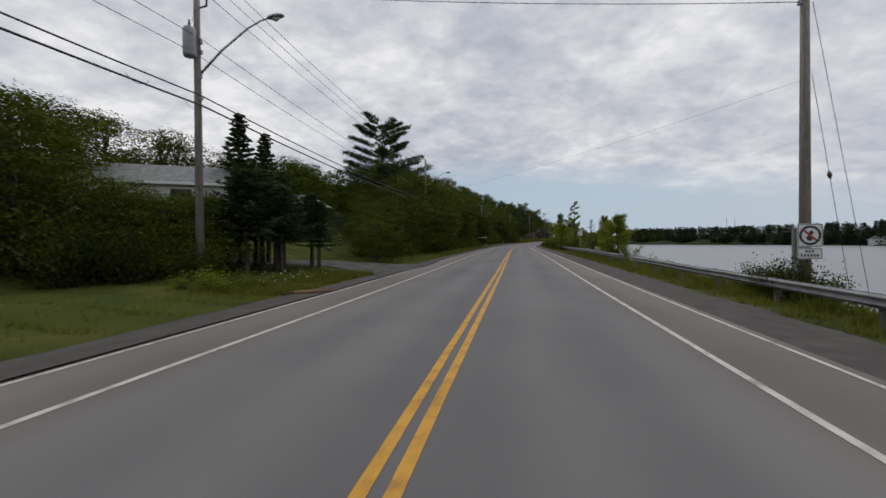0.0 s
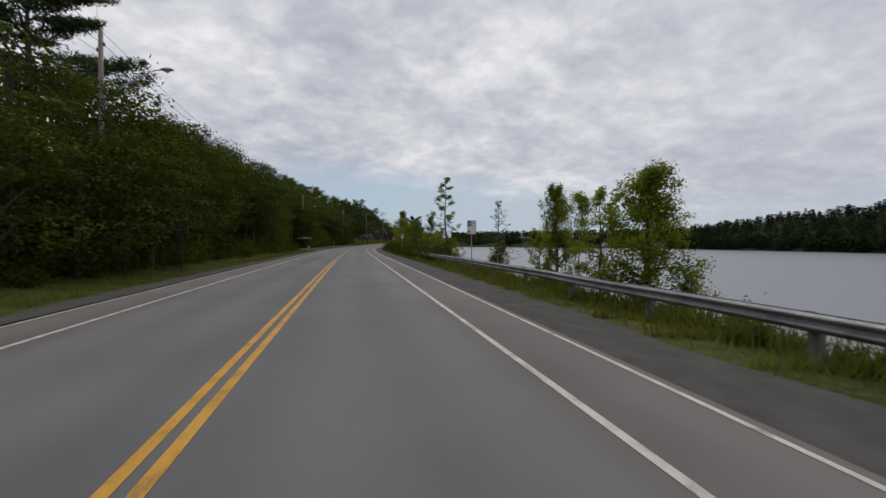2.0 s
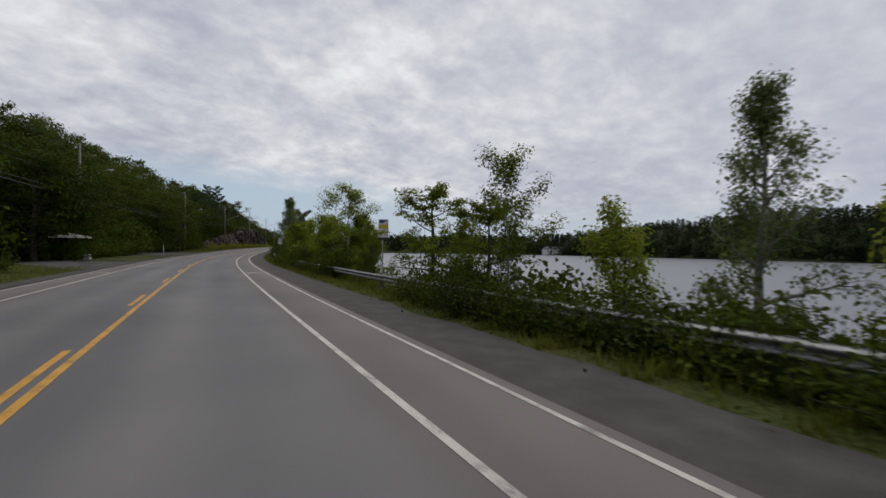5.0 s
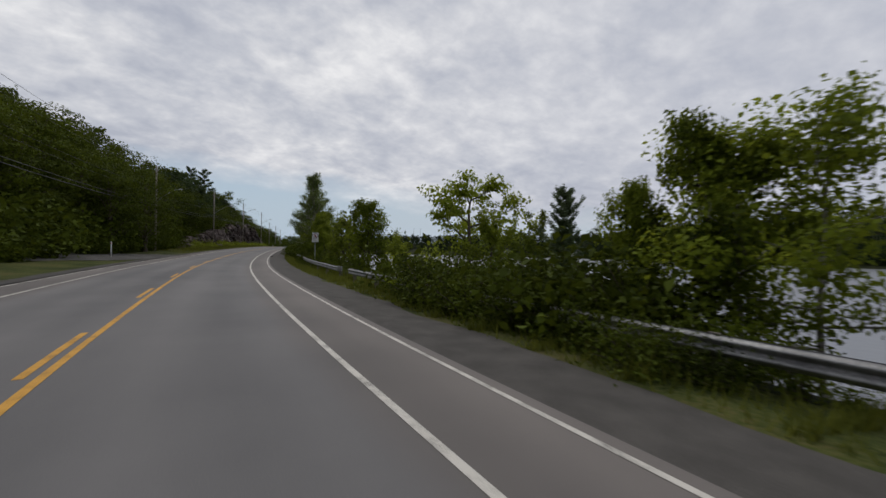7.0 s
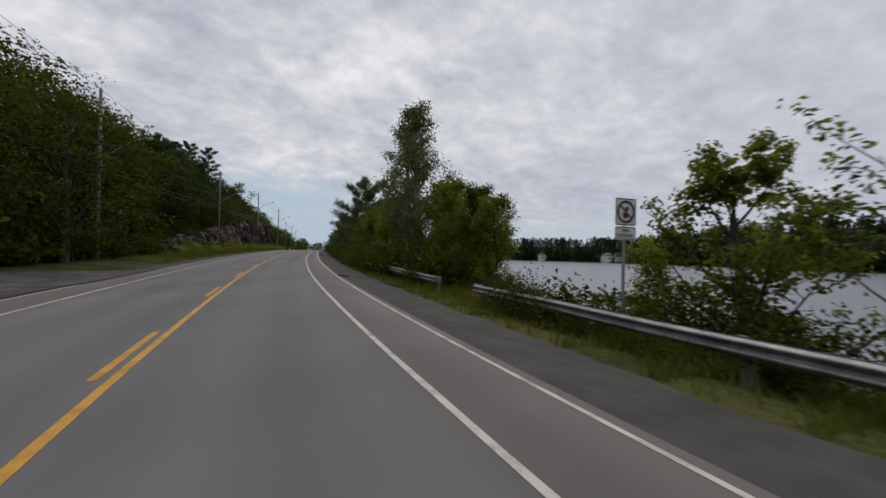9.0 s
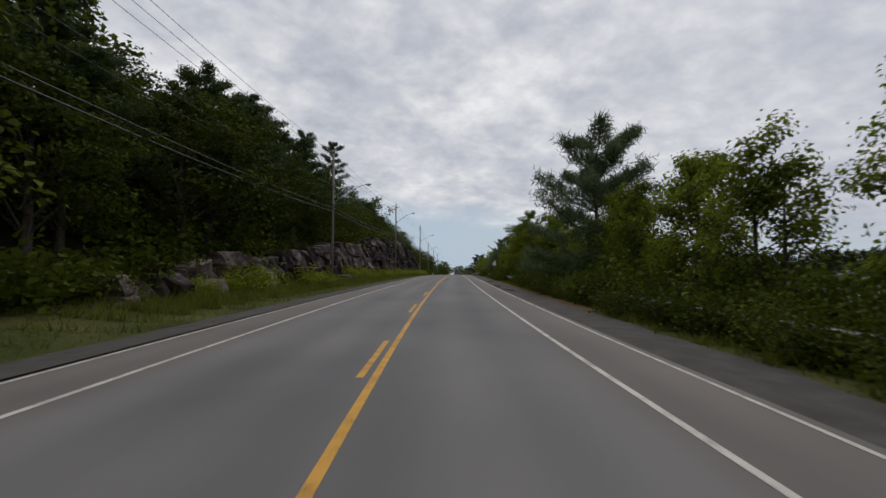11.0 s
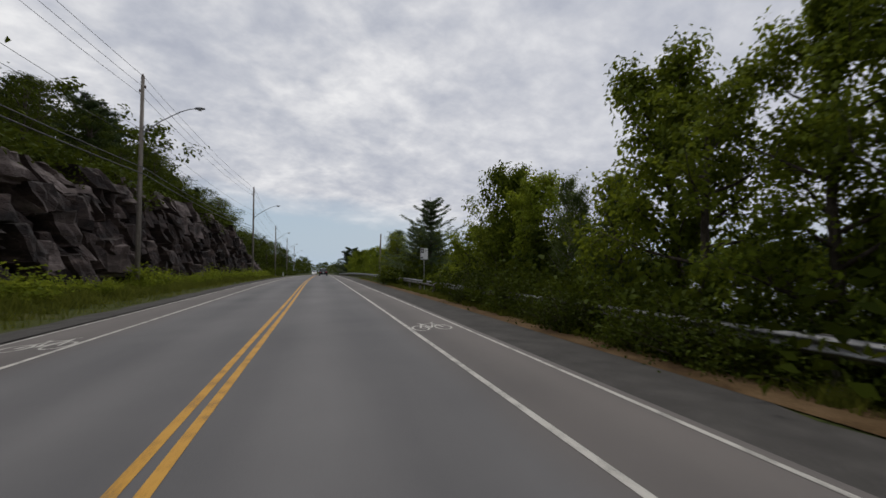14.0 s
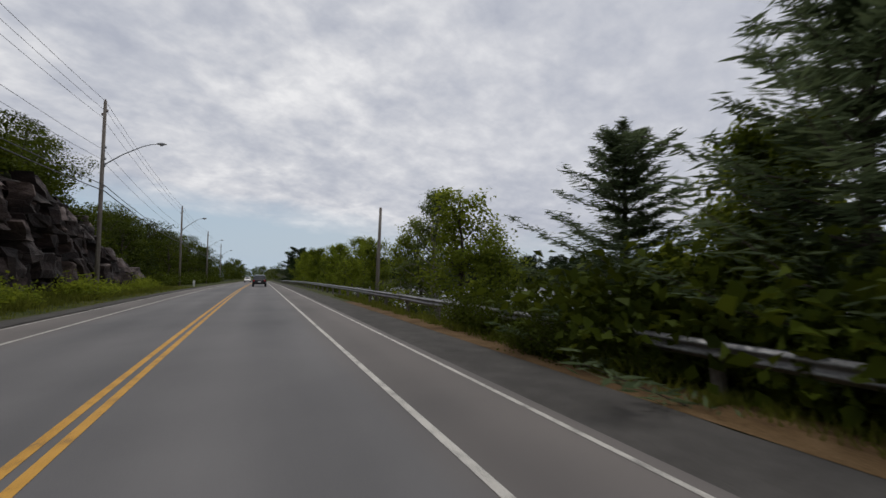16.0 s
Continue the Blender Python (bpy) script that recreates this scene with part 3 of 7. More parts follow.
edge_strip("gravel_verge", -90, 500, 5.0, 6.9, 0.035, M_GRAVEL, "grey crushed-stone shoulder beside the cycle lane", "shoulder", 2.0, amp=0.35)
edge_strip("gravel_verge", -90, 500, -5.2, -6.5, 0.035, M_GRAVEL, "grey crushed-stone shoulder beside the oncoming lane", "shoulder", 7.0, amp=0.3)
edge_strip("soil_verge", 205, 300, 6.8, 8.9, 0.02, M_SOIL, "brown needle litter under the roadside bushes", "soil", 12.0, amp=0.4)


# painted lines
def line(name, u, w, spans, mat, label, table=None):
    """A painted line at the offset u, or at the offsets of a table on the side that u names."""
    V, F = [], []
    side = u
    for y0, y1 in spans:
        n = max(2, int((y1 - y0) / 1.5) + 1)
        o = len(V)
        for i in range(n):
            y = y0 + (y1 - y0) * i / (n - 1)
            sec, cx = math.sqrt(1 + slope(y) ** 2), along(CX, y)
            if table:
                u = side * lerp_table(table, y)
            j0, j1 = 0.008 * noise.noise((y * 2.1, u, 1)), 0.008 * noise.noise((y * 2.3, u, 7))
            for uu in (u - w / 2 + j0, u + w / 2 + j1):
                V.append((cx + uu * sec, y, along(CZ, y) - 0.012 * abs(uu) + 0.005))
        F += [(o + 2 * i, o + 2 * i + 1, o + 2 * i + 3, o + 2 * i + 2) for i in range(n - 1)]
    return tagged(new(name, mesh_of(name, V, F, mat)), label, "road marking", kind="structure")


for side in (1.0, -1.02):
    line("road_line", side, 0.105, [(-90, 480)], M_WHITE_PAINT, "solid white lane line, slightly worn", LANE)
    line("road_line", side * 1.01, 0.08, [(-90, 480)], M_WHITE_PAINT, "thin white edge line, slightly worn", EDGE)
line("road_line", 0.11, 0.115, [(-90, 480)], M_YELLOW_PAINT, "solid yellow centre line, worn at the edges")
line("road_line", -0.11, 0.115, [(-90, 72.5)] + [(89.6 * 1.08 + 8.96 * i - 8.96 * 2, 89.6 * 1.08 + 8.96 * i - 8.96 * 2 + 3.1) for i in range(16)] + [(231.3, 480)], M_YELLOW_PAINT, "yellow centre line, broken along the bend and double elsewhere")


# ---- plants ----
def leaf_quads(rng, pts, size, up=0.7, jitter=0.35, narrow=0.62, fold=0.18, out_dir=None):
    """Folded leaf blades at pts: four corners each (stem, side, tip, side)."""
    n = len(pts)
    nrm = rng.normal(size=(n, 3)) * (1.0 if out_dir is None else 0.55) + np.array([0, 0, up])
    if out_dir is not None:                       # leaves of a clump face away from its heart
        nrm = nrm + out_dir
    nrm /= np.linalg.norm(nrm, axis=1)[:, None]
    t = rng.normal(size=(n, 3))
    t -= nrm * (t * nrm).sum(1)[:, None]
    t /= np.linalg.norm(t, axis=1)[:, None]
    b = np.cross(nrm, t)
    s = size * (1 + jitter * rng.uniform(-1, 1, n))[:, None]
    out = np.empty((n, 4, 3))
    out[:, 0] = pts - t * s * 0.5
    out[:, 1] = pts + b * s * narrow * 0.5 + nrm * s * fold
    out[:, 2] = pts + t * s * 0.5
    out[:, 3] = pts - b * s * narrow * 0.5 + nrm * s * fold
    return out.reshape(-1, 3)


def broadleaf(seed, h, spread, base, limbs, subs, per, leaf, sigma=0.3, lean=0.0, top=0.35, trunk_r=None, droop=0.0, multi=1, steep=0.5, twigs=True, flat=0.75, low=0.3):
    """Trunk and limb geometry, and leaf corners, of a broadleaved tree."""
    rng = np.random.default_rng(seed)
    geos, pts, outs = [], [], []
    for s in range(multi):
        off = rng.normal(size=2) * (0.25 if multi > 1 else 0.0)
        tilt = rng.normal(size=2) * (0.10 if multi > 1 else 0.03) + np.array([lean, 0])
        hs = h * (1 - 0.18 * s / max(1, multi)) * rng.uniform(0.92, 1.05)
        r0 = (trunk_r or 0.016 * h + 0.03) / math.sqrt(multi)
        tp = [np.array([off[0] + tilt[0] * hs * f + 0.05 * h * 0.12 * rng.normal() * (f > 0), off[1] + tilt[1] * hs * f + 0.05 * h * 0.12 * rng.normal() * (f > 0), hs * f]) for f in (0, 0.15, 0.32, 0.5, 0.68, 0.84, 0.97)]
        geos.append(tube(tp, [r0 * 1.25, r0, r0 * 0.85, r0 * 0.66, r0 * 0.46, r0 * 0.27, r0 * 0.1], 7, False))
        for i in range(limbs):
            f = base + (0.95 - base) * ((i + rng.uniform(0, 0.7)) / limbs)
            k = sum(f >= g for g in (0.15, 0.32, 0.5, 0.68, 0.84))
            f0, f1 = (0, 0.15, 0.32, 0.5, 0.68, 0.84, 0.97)[k:k + 2]
            p0 = tp[k] + (tp[k + 1] - tp[k]) * min(1.0, (f - f0) / (f1 - f0))
            a = i * 2.4 + rng.uniform(-0.5, 0.5)
            q = (f - base) / (1 - base)
            ln = spread * (math.sin(math.pi * min(1, 0.22 + q * 0.78)) ** 0.7 * (1 - top) + top * (1 - q) + 0.12) * rng.uniform(0.65, 1.15)
            d = np.array([math.cos(a), math.sin(a), steep * rng.uniform(0.5, 1.4) * (low + (1 - low) * q) + 0.3 * q])
            d /= np.linalg.norm(d)
            lp = [p0]
            for j in range(4):
                d = d + np.array([0, 0, 0.10 * (low + (1 - low) * q) - droop * j]) + rng.normal(size=3) * 0.10
                d /= np.linalg.norm(d)
                lp.append(lp[-1] + d * ln / 4)
            rr = r0 * 0.42 * (1 - 0.55 * q)
            geos.append(tube(lp, [rr, rr * 0.8, rr * 0.55, rr * 0.35, rr * 0.12], 5 if twigs else 4, False))
            for j in range(subs):
                g = rng.uniform(0.22, 1.0) * 3.99
                b0 = lp[int(g)] + (lp[int(g) + 1] - lp[int(g)]) * (g % 1)
                sd = rng.normal(size=3) * 0.8 + d * 0.7 + np.array([0, 0, 0.25])
                sd /= np.linalg.norm(sd)
                sl = ln * rng.uniform(0.22, 0.45)
                b1 = b0 + sd * sl
                if twigs:
                    geos.append(tube([b0, (b0 + b1) / 2 + rng.normal(size=3) * 0.04, b1], [rr * 0.3, rr * 0.2, rr * 0.06], 3, False))
                fr = rng.uniform(0.25, 1.1, per)[:, None]
                blob = np.clip(rng.normal(size=(per, 3)), -1.5, 1.5)
                pts.append(b0 + (b1 - b0) * fr + blob * sigma * np.array([1, 1, flat]))
                outs.append(blob * 0.5 + np.array([d[0], d[1], 0.0]) * 0.6)
    return join_geo(geos), leaf_quads(rng, np.concatenate(pts), leaf, 0.8, out_dir=np.concatenate(outs))


def billow(seed, h, spread, clumps, per, leaf, base=0.22):
    """A broad hardwood: limbs that end in rounded leaf clumps, one above another, with hollows between them."""
    rng = np.random.default_rng(seed)
    r0 = 0.017 * h + 0.04
    tp = [np.array([0.02 * h * rng.normal() * f, 0.02 * h * rng.normal() * f, h * f]) for f in (0, 0.2, 0.4, 0.6, 0.8)]
    geos, pts, outs = [tube(tp, [r0 * 1.25, r0, r0 * 0.8, r0 * 0.55, r0 * 0.25], 7, False)], [], []
    for i in range(clumps):
        q = (i + rng.uniform(0, 0.8)) / clumps
        z = h * (base + (0.93 - base) * q)
        reach = spread * math.sin(math.pi * (0.16 + 0.78 * q)) ** 0.8 * rng.uniform(0.45, 1.0)
        a = i * 2.4 + rng.uniform(-0.5, 0.5)
        c = np.array([math.cos(a) * reach, math.sin(a) * reach, z])
        rad = h * rng.uniform(0.08, 0.165)
        p0 = np.array([0, 0, max(0.12 * h, z - 0.18 * h - 0.3 * reach)])
        geos.append(tube([p0, (p0 + c) / 2 + np.array([0, 0, 0.05 * h]), c], [r0 * 0.4, r0 * 0.25, r0 * 0.06], 4, False))
        d = rng.normal(size=(per, 3)) + np.array([0, 0, 0.12])
        d /= np.linalg.norm(d, axis=1)[:, None]
        shell = rad * (0.55 + 0.5 * rng.random(per) ** 0.6) * (1 + 0.25 * np.sin(d[:, 0] * 5 + i) * np.sin(d[:, 1] * 4 + d[:, 2] * 5))
        pts.append(c + d * shell[:, None] * np.array([1.4, 1.4, 0.62]))
        outs.append(d * np.array([1.2, 1.2, 2.2]))
    return join_geo(geos), leaf_quads(rng, np.concatenate(pts), leaf, 0.25, out_dir=np.concatenate(outs))


def spruce(seed, h, spread, whorls, arms, per, leaf, base=0.08, ragged=0.2, rise=0.25, width=0.17):
    """A narrow conifer: whorls of drooping arms with needle sprays."""
    rng = np.random.default_rng(seed)
    r0 = 0.013 * h + 0.03
    tp = [np.array([0.02 * h * rng.normal() * 0.3 * f, 0.02 * h * rng.normal() * 0.3 * f, h * f]) for f in (0, 0.25, 0.5, 0.75, 1.0)]
    geos, quads = [tube(tp, [r0 * 1.2, r0 * 0.9, r0 * 0.6, r0 * 0.32, r0 * 0.05], 7, False)], []
    for w in range(whorls):
        f = base + (0.985 - base) * (w / whorls) ** 0.92
        for i in range(arms):
            a = w * 1.1 + 2 * math.pi * i / arms + rng.uniform(-0.3, 0.3)
            ln = (spread * (1 - f) ** 0.85 + 0.12) * rng.uniform(1 - ragged * 1.6, 1 + ragged)
            p0 = np.array([0, 0, h * f])
            d = np.array([math.cos(a), math.sin(a), rise - 0.45 * (1 - f)])
            tip = p0 + d * ln + np.array([0, 0, 0.06 * ln])
            mid = p0 + d * ln * 0.5 - np.array([0, 0, 0.05 * ln])
            geos.append(tube([p0, mid, tip], [0.018 + 0.006 * ln, 0.012, 0.004], 3, False))
            g = rng.uniform(0.12, 1.05, per)
            cen = p0 + (tip - p0) * g[:, None] - np.array([0, 0, 0.05 * ln]) * (4 * g * (1 - g))[:, None]
            side = np.array([-math.sin(a), math.cos(a), 0.0])
            lat = rng.normal(size=per) * 0.16 * ln * (1.15 - g)
            cen = cen + side * lat[:, None] + rng.normal(size=(per, 3)) * 0.05
            dirs = d * 0.7 + side * np.sign(lat)[:, None] * 0.7 + rng.normal(size=(per, 3)) * 0.25 - np.array([0, 0, 0.25])
            dirs /= np.linalg.norm(dirs, axis=1)[:, None]
            nr = np.cross(dirs, rng.normal(size=(per, 3)))
            nr /= np.linalg.norm(nr, axis=1)[:, None]
            s = leaf * rng.uniform(0.7, 1.4, per)[:, None]
            q = np.empty((per, 4, 3))
            q[:, 0], q[:, 1], q[:, 2], q[:, 3] = cen - dirs * s * 0.5, cen + nr * s * width, cen + dirs * s * 0.5, cen - nr * s * width
            quads.append(q.reshape(-1, 3))
    return join_geo(geos), np.concatenate(quads)


def pine(seed, h, spread, plates, per, leaf, base=0.35, up=0.12, shape=0.6, needle=0.13, thick=0.15):
    """A white pine: level plates of needle tufts with gaps between them."""
    rng = np.random.default_rng(seed)
    r0 = 0.016 * h + 0.04
    tp = [np.array([0.03 * rng.normal() * h * 0.2 * f, 0.03 * rng.normal() * h * 0.2 * f, h * f]) for f in (0, 0.25, 0.5, 0.75, 0.98)]
    geos, quads = [tube(tp, [r0 * 1.2, r0 * 0.95, r0 * 0.7, r0 * 0.42, r0 * 0.08], 8, False)], []
    for w in range(plates):
        f = base + (0.98 - base) * (w + rng.uniform(0, 0.6)) / plates
        q = (f - base) / (1 - base)
        a = w * 2.4 + rng.uniform(-0.5, 0.5)
        ln = spread * ((1 - q) ** shape * 0.9 + 0.16) * rng.uniform(0.6, 1.2)
        p0 = np.array([0, 0, h * f]) 
        d = np.array([math.cos(a), math.sin(a), up + 0.35 * q])
        lp = [p0, p0 + d * ln * 0.5 + rng.normal(size=3) * 0.06, p0 + d * ln + np.array([0, 0, 0.12 * ln])]
        geos.append(tube(lp, [0.03 + 0.012 * ln, 0.02 + 0.006 * ln, 0.01], 5, False))
        for j in range(7):
            g = 0.3 + 0.7 * j / 6
            b0 = lp[0] + (lp[2] - lp[0]) * g
            side = np.array([-math.sin(a), math.cos(a), 0.0]) * (1 if j % 2 else -1)
            b1 = b0 + (side * 0.75 + d * 0.6) * ln * 0.33 * (1.2 - g) + np.array([0, 0, 0.08 * ln])
            geos.append(tube([b0, b1], [0.012, 0.005], 4, False))
            n = per // 7
            cen = b0 + (b1 - b0) * rng.uniform(0.2, 1.15, n)[:, None] + rng.normal(size=(n, 3)) * np.array([0.2, 0.2, thick]) * (0.6 + ln * 0.15)
            dirs = rng.normal(size=(n, 3)) + np.array([0, 0, 0.7])
            dirs /= np.linalg.norm(dirs, axis=1)[:, None]
            nr = np.cross(dirs, rng.normal(size=(n, 3)))
            nr /= np.linalg.norm(nr, axis=1)[:, None]
            s = leaf * rng.uniform(0.6, 1.3, n)[:, None]
            qd = np.empty((n, 4, 3))
            qd[:, 0], qd[:, 1], qd[:, 2], qd[:, 3] = cen - dirs * s * 0.3, cen + nr * s * needle, cen + dirs * s * 0.7, cen - nr * s * needle
            quads.append(qd.reshape(-1, 3))
    return join_geo(geos), np.concatenate(quads)


def bush(seed, h, w, stems, per, leaf):
    """A shrub: stems fanning from the ground, leaves thickest at the outside."""
    rng = np.random.default_rng(seed)
    geos, pts = [], []
    for i in range(stems):
        a = i * 2.4 + rng.uniform(-0.4, 0.4)
        r = w * 0.5 * math.sqrt((i + 0.5) / stems)
        tip = np.array([math.cos(a) * r, math.sin(a) * r, h * rng.uniform(0.55, 1.0) * (1 - 0.45 * (r / (w * 0.5)) ** 2)])
        mid = tip * np.array([0.45, 0.45, 0.6]) + rng.normal(size=3) * 0.06
        geos.append(tube([np.array([math.cos(a), math.sin(a), 0]) * r * 0.15, mid, tip], [0.022, 0.014, 0.004], 3, False))
        f = rng.uniform(0.15, 1.08, per)[:, None]
        base = np.where(f < 0.5, mid * (f / 0.5), mid + (tip - mid) * ((f - 0.5) / 0.5))
        p = base + rng.normal(size=(per, 3)) * np.array([0.22, 0.22, 0.2]) * (0.45 + 0.35 * w * 0.5)
        p[:, 2] = np.abs(p[:, 2])
        pts.append(p)
    pts = np.concatenate(pts)
    return join_geo(geos), leaf_quads(rng, pts, leaf)


def make_tree(name, geo, bark, leaf, label, category, group, height=0.0):
    """The pattern of a tree: an Empty with its trunk and crown; copies stand in the place."""
    (V, F), quads = geo
    if height:
        k = height / float(quads[:, 2].max())
        V, quads = [Vector(v) * k for v in V], quads * np.array([k ** 0.4, k ** 0.4, k])
    ob = thing(name, label, category, Matrix(), group)
    wood_part = part("trunk" if category == "tree" else "stem", mesh_of(name + "_trunk", V, F, bark, True), ob)
    if category != "tree":
        wood_part["kind"] = "stuff"
    part("crown" if category == "tree" else "foliage", quads_mesh(name + "_crown", quads, leaf), ob)
    return ob


USED = set()


def plant(pattern, y, u, h, ref_h, rot=None, wide=1.0, dz=-0.06, label="", lean=(0, 0)):
    """Stand the pattern (first use) or a copy of it at (y, u), scaled from ref_h to h."""
    rot = rot if rot is not None else random.uniform(0, 360)
    k = h / ref_h
    m = Matrix.Translation(on_ground(y, u, dz)) @ pose(0, 0, 0, lean[0], lean[1], rot)
    if pattern.name in USED:
        ob = pattern.copy()
        scene.collection.objects.link(ob)
        for c in pattern.children:
            o = c.copy()
            scene.collection.objects.link(o)
            o.parent = ob
    else:
        USED.add(pattern.name)
        ob = pattern
    ob.matrix_basis = m @ Matrix.Diagonal((k * wide, k * wide, k, 1))
    if label:
        ob["label"] = label
    return ob


G_BANK, G_WOOD, G_BUSH = "trees along the lake bank", "trees at the edge of the hillside wood", "shrubs along the bank"
maple = [make_tree("maple_tree", broadleaf(11 + i, 7.0, 2.2, 0.06, 28, 8, 74, 0.12, 0.19, steep=0.6), M_BARK, M_LEAF, "young maple with a dense mid-green crown on the lake bank", "tree", G_BANK, 7.5) for i in range(3)]
alder = [make_tree("alder_tree", broadleaf(31 + i, 6.0, 2.0, 0.05, 16, 6, 38, 0.13, 0.2, multi=2, steep=0.8), M_BARK, M_LEAF_LIGHT, "many-stemmed light green alder on the lake bank", "tree", G_BANK, 6.5) for i in range(3)]
poplar = [make_tree("poplar_tree", broadleaf(51 + i, 8.0, 1.9, 0.12, 34, 6, 52, 0.10, 0.17, top=0.6, steep=0.8), M_BARK_PALE, M_LEAF_PALE, "slim poplar with sparse fluttering grey-green leaves", "tree", G_BANK, 8.5) for i in range(2)]
sparse = [make_tree("birch_tree", broadleaf(71 + i, 6.0, 1.8, 0.42, 12, 7, 60, 0.10, 0.2, top=0.5, steep=0.55, trunk_r=0.055), M_BARK_PALE, M_LEAF, "thin-stemmed birch with open leaf clumps, bare lower trunk", "tree", G_BANK, 6.5) for i in range(2)]
sumac = [make_tree("sumac_tree", broadleaf(91 + i, 6.0, 3.2, 0.10, 14, 9, 60, 0.12, 0.10, top=0.6, steep=0.95, flat=0.6, low=1.0), M_BARK, M_LEAF_LIGHT, "spreading sumac with long upswept leafy branches", "tree", G_BANK, 7.0) for i in range(2)]
layered = [make_tree("layered_maple_tree", broadleaf(101 + i, 6.0, 2.6, 0.22, 12, 9, 66, 0.12, 0.17, top=0.45, steep=0.22, flat=0.28), M_BARK, M_LEAF, "young maple with level layers of leafy branches", "tree", G_BANK, 6.5) for i in range(2)]
overhang = [make_tree("tall_layered_maple_tree", broadleaf(105, 10.0, 3.6, 0.25, 18, 12, 90, 0.13, 0.20, top=0.4, steep=0.2, flat=0.28), M_BARK, M_LEAF, "tall maple with level leafy branches reaching over the verge", "tree", G_BANK, 10.5)]
wind = [make_tree("slender_tree", broadleaf(95, 9.0, 1.75, 0.08, 26, 6, 30, 0.115, 0.11, lean=-0.035, trunk_r=0.075, top=0.85, steep=0.25, flat=0.45), M_BARK, M_LEAF_LIGHT, "slender young tree with short ragged level branches", "tree", G_BANK, 9.5)]
sapling = [make_tree("sapling", broadleaf(97, 6.0, 1.2, 0.14, 30, 4, 11, 0.075, 0.07, trunk_r=0.045, top=0.95, steep=0.7), M_BARK, M_LEAF_PALE, "thin pointed sapling with sparse small leaves", "tree", G_BANK, 6.5)]
youngpine = [make_tree("pine_tree", spruce(111 + i, 9.0, 3.3, 22, 7, 190, 0.21, 0.04, 0.55, 0.6, 0.075), M_BARK, M_PINE, "bushy young white pine with upright pale shoots", "tree", G_BANK, 9.0) for i in range(2)]
whitepine = [make_tree("white_pine_tree", pine(131, 16.0, 5.4, 34, 1000, 0.34, 0.36, 0.06, 0.3, 0.11, 0.07), M_BARK, M_NEEDLE, "tall white pine with level plates of dark needles", "tree", G_WOOD, 16.0),
             make_tree("white_pine_tree", pine(132, 12.0, 3.0, 46, 400, 0.30, 0.27, 0.08, 0.5), M_BARK, M_NEEDLE, "bushy dark pine standing among the bank trees", "tree", G_WOOD, 12.0),
             make_tree("white_pine_tree", pine(133, 12.0, 2.8, 30, 420, 0.34, 0.22, 0.0, 0.6, 0.08), M_BARK, M_NEEDLE, "thin ragged pine standing above the rock cut", "tree", G_WOOD, 12.0),
             make_tree("white_pine_tree", pine(136, 12.0, 4.6, 34, 1050, 0.42, 0.22, 0.06, 0.45, 0.055), M_BARK, M_PINE, "white pine on the lake bank with long level limbs", "tree", G_BANK, 12.0)]
firs = [make_tree("spruce_tree", spruce(141 + i, 9.0, 2.1, 20, 7, 28, 0.42, 0.08, 0.25), M_BARK, M_NEEDLE, "dark pointed spruce at the edge of the wood", "tree", G_WOOD, 9.0) for i in range(2)]
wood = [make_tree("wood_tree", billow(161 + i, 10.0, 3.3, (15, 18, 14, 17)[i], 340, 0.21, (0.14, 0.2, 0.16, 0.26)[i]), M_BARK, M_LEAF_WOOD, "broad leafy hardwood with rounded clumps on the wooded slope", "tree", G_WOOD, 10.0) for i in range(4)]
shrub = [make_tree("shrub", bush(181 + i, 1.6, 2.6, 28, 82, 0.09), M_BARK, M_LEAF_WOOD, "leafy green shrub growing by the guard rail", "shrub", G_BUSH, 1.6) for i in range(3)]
weed = [make_tree("tall_weed", bush(191 + i, 1.0, 1.0, 13, 30, 0.085), M_BARK, (M_LEAF_LIGHT, M_LEAF_PALE)[i], "wispy tall weed with small leaves on the verge", "weed", "weeds on the verge", 1.0) for i in range(2)]

# single trees on the lake bank
REF_H = {"maple_tree": 7.5, "alder_tree": 6.5, "poplar_tree": 8.5, "birch_tree": 6.5, "sumac_tree": 7.0, "layered_maple_tree": 6.5, "tall_layered_maple_tree": 10.5, "slender_tree": 9.5, "sapling": 6.5, "pine_tree": 9.0, "white_pine_tree": 12.0}


def bank_trees(rows):
    """Stand trees on the lake bank: pattern, y, u, height of the top above the road, width."""
    for pat, y, u, h, wd in rows:
        drop = along(CZ, y) - ground_z(y, u)
        plant(pat, y, u, h + drop, REF_H[pat.name.split(".")[0]], wide=wd * (0.5 + 0.5 * h / (h + drop)), dz=-0.15)


bank_trees([   # y 43 to 91
    (alder[1], 43.4, 11.0, 1.0, 1.1), (maple[0], 44.7, 10.6, 4.3, 1.25), (layered[1], 46.9, 10.4, 3.9, 0.7), (sparse[0], 48.9, 10.6, 3.9, 0.8), (maple[2], 51.0, 10.7, 4.5, 0.6),
    (layered[0], 53.6, 11.0, 2.5, 0.75), (sapling[0], 58.3, 10.5, 4.35, 1.3), (alder[2], 58.8, 10.6, 1.9, 1.2), (alder[0], 60.0, 10.8, 1.2, 1.1), (wind[0], 73.4, 10.3, 8.0, 1.25),
    (alder[1], 77.5, 11.2, 2.9, 1.0), (alder[2], 84.0, 11.6, 3.0, 1.2), (poplar[1], 86.5, 11.0, 5.2, 0.9), (alder[0], 90.0, 11.2, 3.2, 1.1),
])
